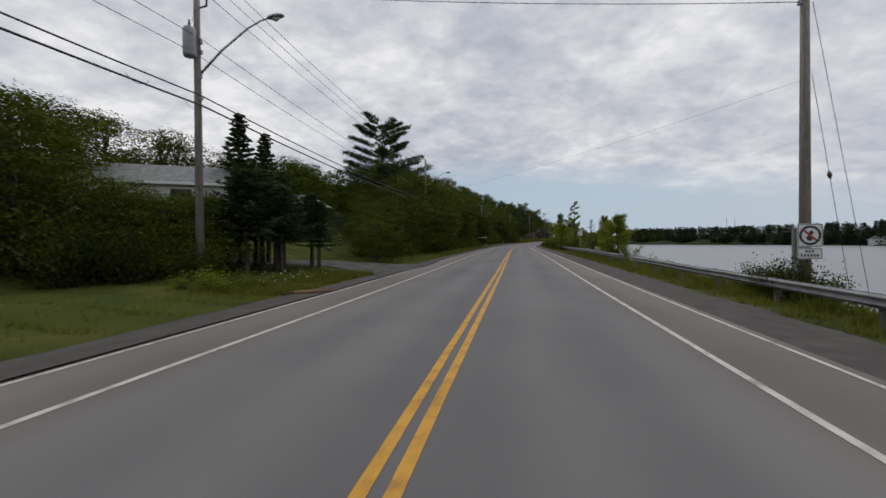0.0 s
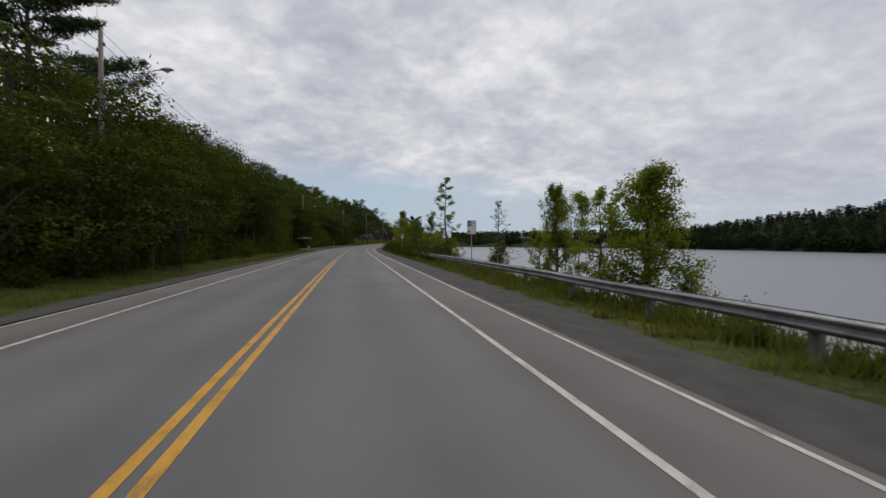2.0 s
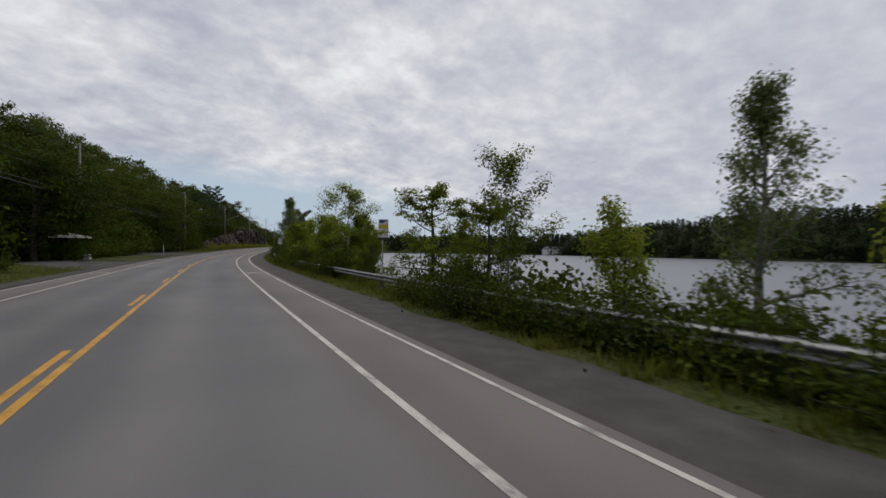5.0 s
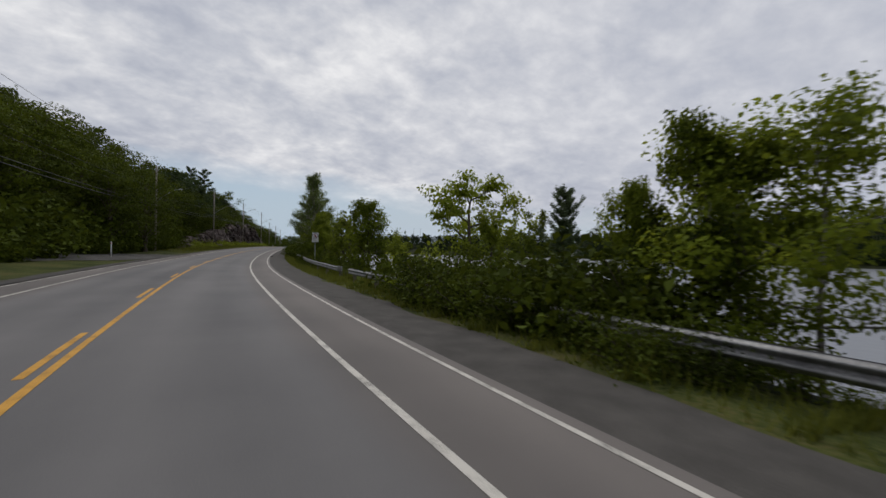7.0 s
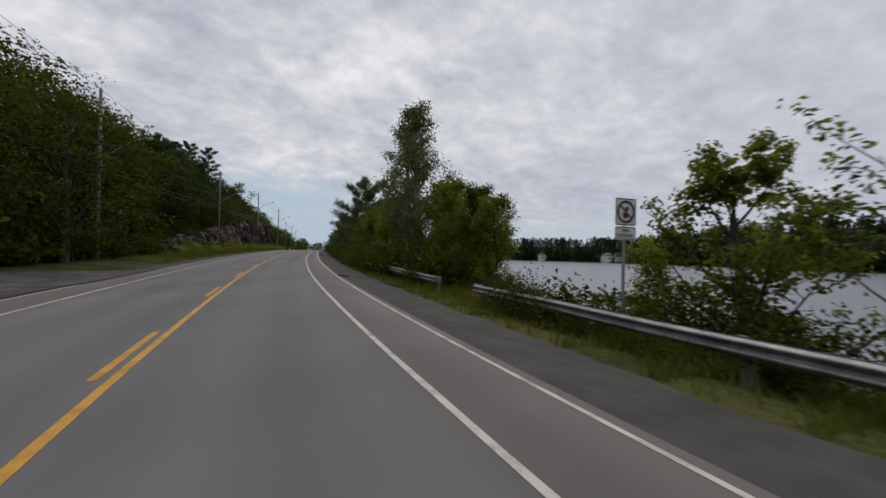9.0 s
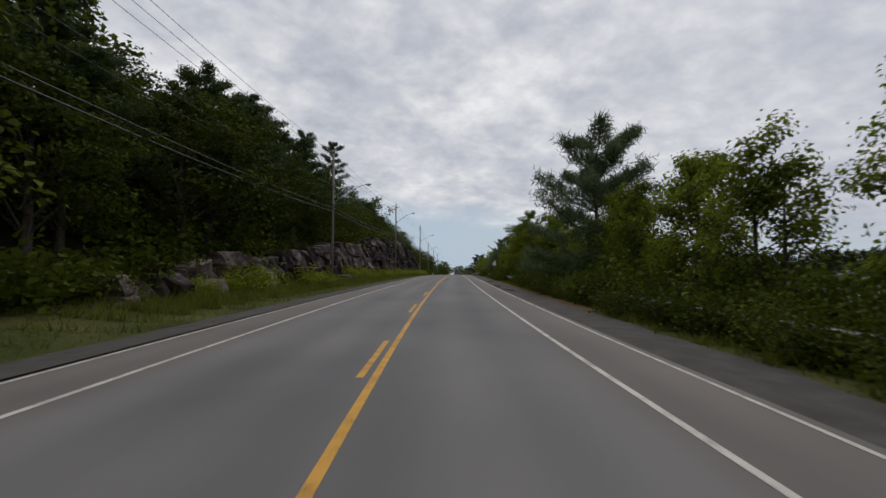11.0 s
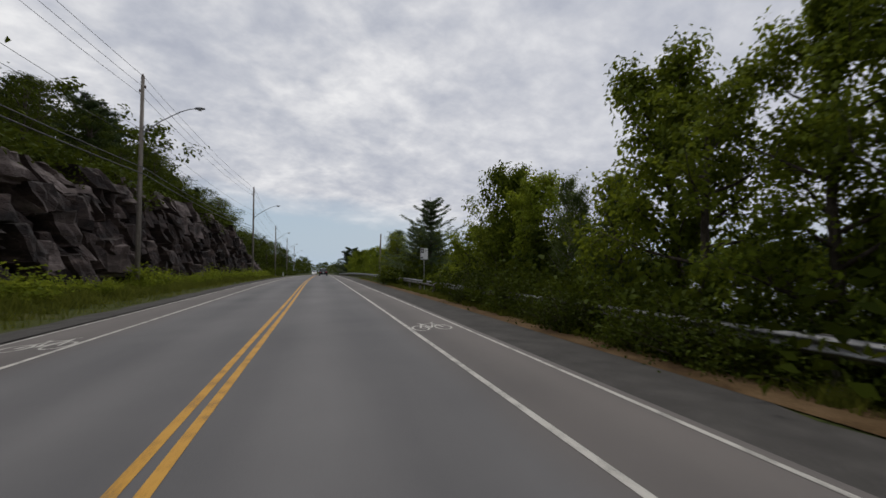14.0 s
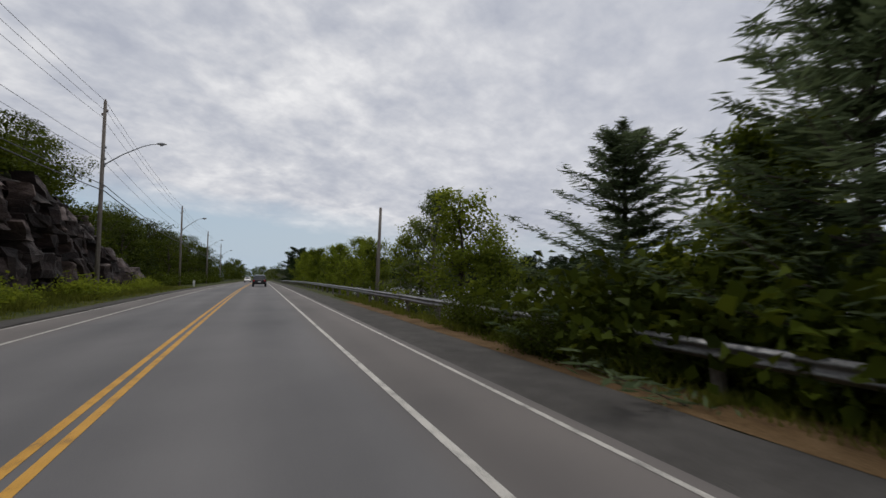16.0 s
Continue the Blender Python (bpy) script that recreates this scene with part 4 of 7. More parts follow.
bank_trees([   # y 93 to 128
    (sparse[1], 93.4, 10.4, 5.2, 1.0), (layered[1], 94.8, 10.4, 3.6, 1.2), (alder[1], 96.6, 10.6, 3.5, 0.9), (layered[0], 98.8, 10.2, 4.7, 1.2), (alder[0], 105.9, 9.9, 3.5, 1.2),
    (alder[2], 109.2, 10.6, 3.4, 0.9), (sparse[0], 110.6, 9.8, 6.2, 1.3), (maple[0], 112.0, 11.0, 4.4, 0.9), (alder[1], 114.4, 11.0, 2.8, 1.0), (sapling[0], 116.6, 11.0, 4.6, 1.3),
    (sparse[0], 119.8, 11.0, 4.7, 1.4), (maple[1], 121.6, 11.0, 4.9, 1.0), (sparse[1], 121.0, 11.2, 4.8, 1.4), (maple[2], 123.4, 10.8, 3.6, 0.8), (youngpine[1], 126.2, 11.3, 3.8, 0.85), (sumac[0], 127.6, 11.4, 3.2, 0.9),
])
bank_trees([   # y 130 to 182
    (sumac[1], 130.4, 11.4, 3.4, 1.0), (layered[0], 132.7, 11.7, 5.3, 1.2), (alder[1], 137.3, 10.6, 2.1, 1.0), (alder[0], 138.8, 10.8, 2.7, 1.0), (maple[2], 148.3, 11.9, 5.5, 1.25),
    (sumac[0], 153.8, 11.7, 5.0, 1.5), (sumac[1], 158.2, 12.0, 4.6, 1.4), (alder[2], 160.4, 11.4, 2.4, 1.1), (maple[2], 169.6, 11.2, 4.5, 0.9), (maple[0], 171.4, 11.2, 5.2, 1.0),
    (alder[0], 173.4, 11.4, 5.0, 1.0), (maple[1], 175.2, 11.4, 6.0, 1.0), (maple[2], 178.6, 12.0, 6.6, 1.0), (poplar[0], 181.2, 11.2, 12.4, 1.15),
])
bank_trees([   # y 184 to 236
    (poplar[1], 184.6, 10.9, 12.0, 1.15), (maple[0], 188.0, 11.8, 7.4, 1.0), (alder[2], 191.0, 11.0, 6.8, 1.0), (maple[1], 195.0, 12.0, 7.4, 1.1), (alder[1], 199.6, 11.2, 6.6, 1.1),
    (maple[2], 204.6, 11.6, 6.8, 1.2), (whitepine[3], 217.6, 12.0, 12.6, 1.0), (maple[1], 209.6, 11.4, 6.6, 1.1), (maple[0], 213.0, 12.2, 6.8, 1.1), (alder[0], 218.0, 11.6, 5.6, 1.2), (maple[1], 223.8, 11.8, 5.6, 1.2),
    (maple[2], 228.0, 11.4, 7.2, 1.1), (alder[2], 230.6, 11.0, 6.2, 1.1), (overhang[0], 231.6, 9.9, 7.9, 1.0), (sparse[1], 235.2, 11.2, 6.0, 1.0), (alder[2], 236.6, 11.8, 4.6, 1.0),
])
bank_trees([   # y 236 to 260
    (sparse[0], 237.8, 10.9, 6.9, 1.2), (maple[0], 239.8, 11.4, 6.6, 0.8), (maple[2], 241.4, 11.2, 7.4, 0.95), (maple[1], 243.2, 10.3, 7.4, 0.85), (layered[0], 245.8, 10.2, 6.4, 1.0), (maple[0], 247.4, 11.4, 8.3, 1.0),
    (layered[1], 249.6, 11.2, 4.4, 0.8), (youngpine[1], 250.2, 11.4, 5.0, 0.9), (alder[2], 251.4, 11.8, 4.0, 1.2), (poplar[0], 252.0, 11.2, 5.0, 0.75), (poplar[1], 252.9, 11.2, 5.6, 0.75),
    (alder[1], 254.4, 11.4, 4.6, 1.2), (maple[1], 256.0, 11.2, 6.5, 1.1), (alder[0], 258.0, 10.8, 5.0, 1.1), (maple[2], 258.4, 11.6, 7.4, 1.0), (layered[1], 261.4, 11.2, 4.5, 1.0),
])
bank_trees([   # y 263 to 334
    (alder[2], 259.8, 12.0, 4.6, 1.3), (alder[1], 262.8, 11.4, 4.5, 1.2), (layered[0], 264.6, 11.0, 4.6, 1.0), (sparse[1], 266.8, 11.6, 3.6, 0.9), (sparse[0], 269.0, 11.8, 3.8, 0.9), (youngpine[0], 275.4, 11.2, 8.2, 1.4), (maple[0], 277.0, 12.0, 5.4, 1.1),
    (alder[1], 277.6, 11.2, 4.6, 1.2), (alder[0], 275.0, 10.4, 2.4, 1.1), (alder[2], 276.4, 10.2, 2.2, 1.1), (alder[1], 278.6, 10.3, 2.5, 1.1), (alder[0], 279.8, 10.2, 2.1, 1.0), (youngpine[1], 280.4, 11.0, 5.9, 1.5), (alder[2], 290.2, 11.2, 6.1, 1.4), (alder[1], 287.6, 11.4, 4.2, 1.2), (poplar[0], 295.6, 11.4, 7.0, 1.6), (alder[0], 297.0, 11.4, 5.6, 1.2),
    (alder[2], 307.0, 11.2, 5.0, 1.2), (maple[1], 316.0, 12.0, 6.0, 1.2), (alder[1], 324.0, 12.0, 5.4, 1.3), (maple[2], 333.0, 12.0, 6.4, 1.2),
])
bank_trees([   # y 343 to 421
    (alder[0], 343.0, 12.4, 6.0, 1.3), (maple[0], 354.0, 12.0, 7.2, 1.2), (maple[1], 368.0, 13.0, 7.0, 1.2), (maple[2], 384.0, 13.0, 8.4, 1.1), (maple[0], 402.0, 13.0, 7.6, 1.2),
    (whitepine[1], 420.0, 13.0, 12.0, 1.6),
])

# shrubs that hem the guard rail
rng = random.Random(5)
SHRUBS = [(2, 33, 10.2, 0.16, 0.9), (34, 70, 9.9, 0.25, 1.0), (72, 84, 8.5, 0.9, 1.2), (83, 98, 8.0, 1.5, 1.5), (70, 98, 9.8, 0.9, 2.2), (102.4, 106, 10.2, 1.3, 1.0), (108.5, 117, 8.0, 1.4, 1.5), (117, 119.5, 8.9, 0.5, 0.8), (119.6, 122.4, 7.9, 2.2, 1.2), (122, 131, 8.0, 1.7, 1.8), (108, 117, 9.0, 1.2, 2.0), (122, 130, 9.0, 1.2, 2.2), (108, 117, 9.8, 0.9, 2.2), (122, 137, 9.8, 0.9, 2.2), (131, 138, 8.9, 0.6, 1.0), (136.2, 141, 10.2, 1.6, 0.95), (145.5, 158, 9.0, 0.8, 1.0), (147, 160, 10.4, 1.0, 2.0), (153, 157, 8.0, 0.8, 0.9), (157, 163, 8.0, 1.7, 1.1), (161.5, 165.5, 8.9, 1.6, 1.4), (160, 167, 10.0, 0.5, 1.1), (158, 172, 10.2, 0.6, 2.0),
          (172, 233, 9.8, 0.9, 2.8), (226, 234, 9.3, 1.6, 2.4), (233, 240, 10.4, 0.8, 2.2), (240, 263, 9.8, 0.9, 2.8), (183, 227, 7.9, 1.25, 1.7), (241, 258, 8.0, 1.5, 1.8), (254, 263, 9.6, 1.6, 2.6), (258, 263, 8.9, 1.0, 1.5), (263, 271, 9.4, 0.6, 0.7), (272, 288, 9.7, 0.8, 1.6), (288, 430, 10.4, 0.4, 2.0)]
for y0, y1, u0, dens, h in SHRUBS:
    y = y0 + 0.5
    while y < y1:
        if rng.random() < min(1.0, dens + 0.1):
            plant(shrub[rng.randrange(3)], y, u0 + rng.uniform(-0.35, 0.8), h * rng.uniform(0.6, 1.3), 1.6, rng.uniform(0, 360), wide=rng.uniform(0.8, 1.15), dz=-0.1)
        y += rng.uniform(1.3, 2.2) / max(0.5, dens)
for y, u, h in [(15.6, 9.2, 1.6), (16.4, 9.6, 1.5), (14.2, 9.4, 1.5), (15.0, 9.0, 1.7), (17.4, 9.4, 1.4), (79.8, 9.0, 1.3), (166.6, 9.9, 1.4), (81.5, 9.2, 1.2), (284.5, 8.6, 1.9), (286.0, 8.9, 1.6), (285.2, 8.1, 1.7), (283.6, 8.4, 1.6), (270.8, 8.6, 0.8)]:
    plant(shrub[0], y, u, h, 1.6, wide=0.75)
for i in range(70):
    y = rng.uniform(8, 290)
    plant(weed[i % 2], y, rng.uniform(9.0, 10.2), rng.uniform(0.6, 1.2), 1.0)

# edge of the hillside wood
rng = random.Random(8)
for i in range(215):
    y = 36 + (425 - 36) * (i + rng.random()) / 215
    if 122 < y < 136:
        u = -rng.uniform(17.5, 24)
    elif 158 < y < 186:
        u = -rng.uniform(13.6, 22)
    elif y > 200 and lerp_table(ROCK_TOP, y) > 0.3:
        u = lerp_table(ROCK_U, y) - rng.uniform(2.4, 12)
    else:
        u = -rng.uniform(10.2, 19) - (1.0 if y < 150 else 1.8)
    if y < 56 and (y - 8) / -u < 2.2:
        continue
    if any(abs(y - q) < 3.2 for q in (58.3, 98, 146, 193, 350, 388)) and u > -15.5:
        u -= 4.5
    small = 0.62 if y < 66 else 1.0 if y < 104 else 0.8 if y < 136 else 1.15 if y < 205 else 1.0
    if rng.random() < (0.0 if 205 < y < 335 else 0.1):
        plant(firs[rng.randrange(2)], y, u, rng.uniform(6.5, 11) * small, 9.0, rng.uniform(0, 360), wide=rng.uniform(0.85, 1.2))
    else:
        low = y > 200 and lerp_table(ROCK_TOP, y) > 0.3 and y < 322
        plant(wood[rng.randrange(4)], y, u, rng.uniform(4.0, 7.5) * (1.25 if y < 238 else 0.85) if low else rng.uniform(6.0, 12.0) * small, 10.0, rng.uniform(0, 360), wide=rng.uniform(0.85, 1.2))


# dark pines and hardwoods crowding the brink of the rock cut
y = 208.0
while y < 262:
    if abs(y - 235.4) > 1.2:
        if rng.random() < 0.45:
            plant(whitepine[1], y, lerp_table(ROCK_U, y) - rng.uniform(2.2, 5.0), rng.uniform(8.5, 12.5) * lerp_table([(234, 1.0), (246, 0.7), (260, 0.5)], y), 12.0, rng.uniform(0, 360), wide=rng.uniform(1.2, 1.6), label="bushy dark pine above the rock cut")
        else:
            plant(wood[(0, 1, 3)[rng.randrange(3)]], y, lerp_table(ROCK_U, y) - rng.uniform(2.0, 4.6), rng.uniform(7.0, 10.5) * lerp_table([(234, 1.0), (246, 0.7), (260, 0.5)], y), 10.0, rng.uniform(0, 360), wide=rng.uniform(1.0, 1.4))
    y += rng.uniform(1.4, 2.6)
for y, du, h in [(286.0, -6.0, 7.0), (290.5, -7.0, 6.5), (296.0, -5.5, 5.5), (300.0, -5.0, 4.6), (282.0, -8.0, 6.0)]:
    plant(whitepine[1], y, lerp_table(ROCK_U, y) + du, h, 12.0, wide=1.5, label="wind-bent dark pine on the slope above the rock")
for y, du, h in [(307.0, -3.6, 4.2), (312.0, -3.0, 3.2), (314.5, -3.8, 3.6)]:
    plant(firs[0], y, lerp_table(ROCK_U, y) + du, h, 9.0, wide=1.2, label="small pointed spruce on the slope above the rock")

# taller single trees at the near edge of the wood
for y, u, h in [(71.0, -13.6, 10.0), (75.5, -12.8, 10.5), (80.0, -13.6, 11.0), (66.0, -13.0, 8.6), (86.0, -13.0, 12.6), (91.0, -12.6, 12.0), (97.0, -13.2, 12.4), (103.0, -13.4, 12.4), (188.4, -11.0, 11.5), (183.0, -12.4, 10.5), (179.0, -12.0, 10.0), (139.0, -12.6, 10.5), (142.0, -12.2, 9.5), (54.0, -12.6, 10.4), (58.2, -12.9, 10.6), (62.4, -12.9, 11.2), (67.4, -12.7, 10.6)]:
    plant(wood[int(y) % 4], y, u, h, 10.0)

for y, u, h, k in [(53.6, -9.9, 6.4, 0), (56.6, -9.5, 7.4, 1), (59.6, -9.6, 7.6, 3), (50.0, -10.6, 6.2, 2), (46.4, -11.4, 6.8, 0), (63.0, -10.2, 8.2, 0)]:
    plant(wood[k], y, u, h, 10.0, wide=1.15)

for i in range(22):
    y = 44 + 1.8 * i + rng.uniform(-0.6, 0.6)
    plant(wood[i % 4], y, -rng.uniform(27.0, 36.0), rng.uniform(6.0, 8.2), 10.0, rng.uniform(0, 360), wide=1.25)

# garden by the first houses
yard = make_tree("yard_pine_tree", spruce(301, 6.5, 2.6, 13, 7, 84, 0.24, 0.36, 0.5, 0.35, 0.12), M_BARK, M_NEEDLE, "garden pine with a bare lower trunk and dense dark crown", "tree", "row of garden pines")
for y, u, h in [(20.0, -10.6, 4.3), (18.6, -11.6, 5.0), (21.2, -12.4, 5.4), (22.6, -12.0, 4.6), (24.6, -13.4, 5.6), (22.0, -9.6, 3.9), (22.8, -13.8, 5.6), (25.4, -14.6, 5.6), (19.6, -12.6, 5.0), (20.8, -11.4, 4.6), (23.6, -10.8, 4.4)]:
    plant(yard, y, u, h, 6.5, dz=-0.05, wide=1.45)
for y, u, h in [(38.0, -25.2, 13.5), (41.0, -24.4, 12.3), (41.6, -22.8, 8.4), (39.4, -22.4, 7.2), (22, -36, 11)]:
    plant(firs[0], y, u, h - 0.9 * (ground_z(y, u) - along(CZ, y)), 9.0, wide=1.05)
for y, u, h in [(31.6, -9.6, 3.3), (33.8, -10.2, 4.2), (37.0, -11.0, 5.4), (41.0, -11.8, 6.4), (33.2, -8.8, 2.6)]:
    plant(wood[(0, 1, 3)[int(h) % 3]], y, u, h, 10.0, wide=1.3)
for y, u, h in [(15.5, -21.0, 8.6), (18.0, -24.0, 9.2), (13.2, -19.6, 7.8), (20.5, -26.0, 9.0)]:
    plant(wood[int(y) % 4], y, u, h - 0.9 * (ground_z(y, u) - along(CZ, y)), 10.0, wide=1.3)
for y, u, h in [(279.0, 7.9, 1.3), (279.9, 7.7, 1.5), (280.7, 7.6, 1.4), (281.4, 7.8, 1.0), (278.2, 8.1, 1.0)]:
    plant(shrub[1], y, u, h, 1.6, wide=0.9, label="dark rounded shrub growing over the guard rail")
plant(whitepine[0], 67.5, -20.2, 21.8 - ground_z(67.5, -20.2), 16.0, rot=40, wide=1.1)
plant(whitepine[2], 263.0, -18.8, 24.5 - ground_z(263, -18.8), 12.0, rot=10, wide=0.9)
plant(whitepine[2], 255.0, -20.5, 23.5 - ground_z(255, -20.5), 12.0, rot=120, wide=0.9)
plant(whitepine[1], 330.0, -24.0, 13.0, 12.0, rot=200)
for y, u, h, p in [(10, -24, 8.5, 0), (14, -27, 8.0, 1), (5, -28, 9.0, 2), (0, -25, 8, 3), (18, -31, 7.5, 1), (16, -22, 6.0, 2), (-6, -27, 9, 0), (24, -30, 7, 2), (44, -37, 13.5, 3), (47, -42, 15, 0), (38, -40, 14.5, 2), (34, -38.5, 13.5, 1), (30, -36, 12.5, 3), (50, -26, 9, 2), (46, -33, 10, 1), (60, -22, 10, 3), (72, -20, 9.5, 1), (56, -18, 9.0, 0), (28, -40, 10, 0), (12, -36, 10, 2), (2, -38, 10, 1)]:
    plant(wood[p], y, u, max(4.0, h - 0.9 * (ground_z(y, u) - along(CZ, y))), 10.0, wide=1.2)
for y, u, h in [(17.2, -14.8, 3.9), (18.4, -13.4, 3.9), (16.0, -15.8, 3.8), (19.6, -14.8, 4.0), (15.0, -17.0, 3.9), (20.8, -16.4, 4.1), (17.4, -17.2, 4.0), (23.4, -17.6, 4.3), (19.4, -18.6, 4.2), (13.6, -17.8, 5.0)]:
    plant(wood[int(y * 5) % 4], y, u, h, 10.0, wide=1.7, dz=-0.25, label="dense dark garden bush as tall as a small tree")
for y, u, h in [(12.6, -14.4, 3.4), (14.0, -16.2, 4.0), (15.2, -13.8, 3.4), (12.0, -17.4, 3.8), (15.8, -15.6, 4.0), (13.8, -13.0, 2.6), (10.4, -19.5, 3.6), (16.8, -12.6, 3.2), (15.0, -11.4, 2.2)]:
    plant(shrub[1], y, u, h, 1.6, wide=0.8, label="large rounded garden shrub beside the utility pole")
for y, u, h in [(13.2, -9.4, 0.9), (13.9, -9.9, 0.8), (14.6, -9.3, 0.8), (12.7, -10.0, 0.7), (13.0, -8.9, 0.7), (14.2, -8.8, 0.6)]:
    plant(weed[0], y, u, h, 1.0, wide=1.4, label="clump of broad-leaved garden plants in a bed")


def merged(name, pats, spots, leaf_mat, label, category, keep=1.0):
    """Many crowns in one mesh, for woods too deep to count."""
    rs = np.random.default_rng(3)
    blocks = []
    for k, (p, s, wide, a) in enumerate(spots):
        q = pats[k % len(pats)].reshape(-1, 4, 3)
        c, sn = math.cos(a), math.sin(a)
        r = np.stack([(q[..., 0] * c - q[..., 1] * sn) * s * wide, (q[..., 0] * sn + q[..., 1] * c) * s * wide, q[..., 2] * s], -1) + np.array(p)
        blocks.append(r.reshape(-1, 3))
    return tagged(new(name, quads_mesh(name, np.concatenate(blocks), leaf_mat)), label, category, kind="stuff")


low_bush = [bush(281 + i, 1.6, 2.6, 18, 32, 0.17)[1] for i in range(3)]
rng = random.Random(61)
spots = []
for y0, y1, u0, h, gap in [(37, 122, -9.8, 1.2, 1.2), (37, 122, -11.6, 2.0, 1.6), (137, 158, -11.6, 2.4, 1.3), (122, 137, -16.0, 3.2, 1.6), (158, 186, -12.6, 3.0, 1.2), (158, 186, -14.5, 4.2, 1.6), (186, 214, -12.0, 2.2, 1.1), (335, 430, -10.4, 2.0, 1.6)]:
    y = y0
    while y < y1:
        spots.append((tuple(on_ground(y, u0 + rng.uniform(-1.4, 0.5), -0.1)), h * rng.uniform(0.6, 1.35) / 1.6, rng.uniform(0.9, 1.3), rng.uniform(0, 6.28)))
        y += rng.uniform(0.6, 1.4) * gap
for y in range(212, 334, 2):
    for du in (0.8, 2.4):
        spots.append((tuple(on_ground(y + rng.uniform(-1, 1), lerp_table(ROCK_U, y) - du - rng.uniform(0.2, 1.6), -0.1)), rng.uniform(1.2, 3.0) / 1.6, 1.2, rng.uniform(0, 6.28)))
bank = []
for y0, y1, u0, u1, h, gap in [(72, 98.5, 8.9, 12.4, 1.7, 0.5), (108, 117, 8.9, 12.6, 1.9, 0.42), (117, 122, 9.4, 12.6, 0.9, 0.6), (122, 133, 8.7, 12.6, 2.0, 0.42), (133, 139, 9.6, 12.4, 1.1, 0.6), (146, 162, 9.4, 12.4, 1.3, 0.5), (172, 232, 8.9, 12.6, 2.2, 0.5), (232, 240, 9.6, 12.6, 1.9, 0.45), (240, 264, 8.7, 12.6, 2.2, 0.42), (264, 273, 9.6, 12.6, 0.8, 0.7), (273, 278.5, 9.6, 12.6, 2.6, 0.24), (278.5, 283, 8.9, 12.6, 2.2, 0.3), (283, 288, 9.4, 12.6, 1.3, 0.5)]:
    y = y0
    while y < y1:
        bank.append((tuple(on_ground(y, rng.uniform(u0, u1), -0.1)), h * rng.uniform(0.5, 1.3) / 1.6, rng.uniform(0.8, 1.2), rng.uniform(0, 6.28)))
        y += rng.uniform(0.6, 1.4) * gap
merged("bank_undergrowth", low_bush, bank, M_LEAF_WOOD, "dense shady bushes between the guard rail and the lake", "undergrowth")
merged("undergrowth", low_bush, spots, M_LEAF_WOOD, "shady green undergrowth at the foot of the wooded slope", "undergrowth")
spots = []
for i in range(150):
    y = rng.uniform(210, 335)
    u = lerp_table(ROCK_U, y) + rng.uniform(0.9, 2.6)
    spots.append((tuple(on_ground(y, u, -0.05)), (rng.uniform(0.4, 1.1) if i % 4 else rng.uniform(1.0, 1.9)) / 1.6, rng.uniform(0.9, 1.4), rng.uniform(0, 6.28)))
merged("fern_clumps", low_bush, spots, M_LEAF_LIGHT, "light green ferns and weeds below the rock face", "undergrowth")

deep = [broadleaf(201 + i, 10.0, 3.3, 0.15, 11, 4, 15, 0.46, 0.5, twigs=False)[1] for i in range(4)]
rng = random.Random(21)
spots = []
for i in range(430):
    y = rng.uniform(-60, 470)
    u = -rng.uniform(22, 62) if y > 40 else -rng.uniform(44, 90)
    if 200 < y < 330:
        u = -rng.uniform(20, 62)
    spots.append((tuple(on_ground(y, u, -0.3)), rng.uniform(0.85, 1.25) * (0.6 if y < 100 else 1.0), rng.uniform(0.9, 1.25), rng.uniform(0, 6.28)))
for i in range(60):
    spots.append((tuple(on_ground(rng.uniform(440, 520), rng.uniform(-70, -8), -0.3)), rng.uniform(0.7, 1.1), 1.2, rng.uniform(0, 6.28)))
for i in range(150):
    y, u = rng.uniform(503, 600), rng.uniform(-60, 70)
    p = on_ground(y, u, -0.3)
    p.z = max(p.z, along(CZ, y) - 1.2)
    spots.append((tuple(p), rng.uniform(0.55, 0.95), rng.uniform(1.0, 1.4), rng.uniform(0, 6.28)))
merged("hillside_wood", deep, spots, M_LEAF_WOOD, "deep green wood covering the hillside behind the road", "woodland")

farp = [broadleaf(221 + i, 9.0, 3.4, 0.05, 9, 3, 5, 1.2, 0.8)[1] for i in range(2)] + [spruce(231 + i, 11.0, 2.4, 10, 5, 3, 1.5)[1] for i in range(4)]
rng = random.Random(33)
spots = []
for i in range(2300):
    y = rng.uniform(-60, 640)
    d = rng.random() ** 2.0 * 110 + 0.5
    x = lerp_table(SHORE_FAR, y) + d
    u = (x - along(CX, y)) / math.sqrt(1 + slope(y) ** 2)
    if u < 20:
        continue
    spots.append(((x, y, ground_z(y, u) - 0.3), rng.uniform(0.62, 0.86), rng.uniform(1.2, 1.8), rng.uniform(0, 6.28)))
merged("far_shore_wood", farp, spots, M_FARLEAF, "dark mixed woods on the low hills across the lake", "woodland")


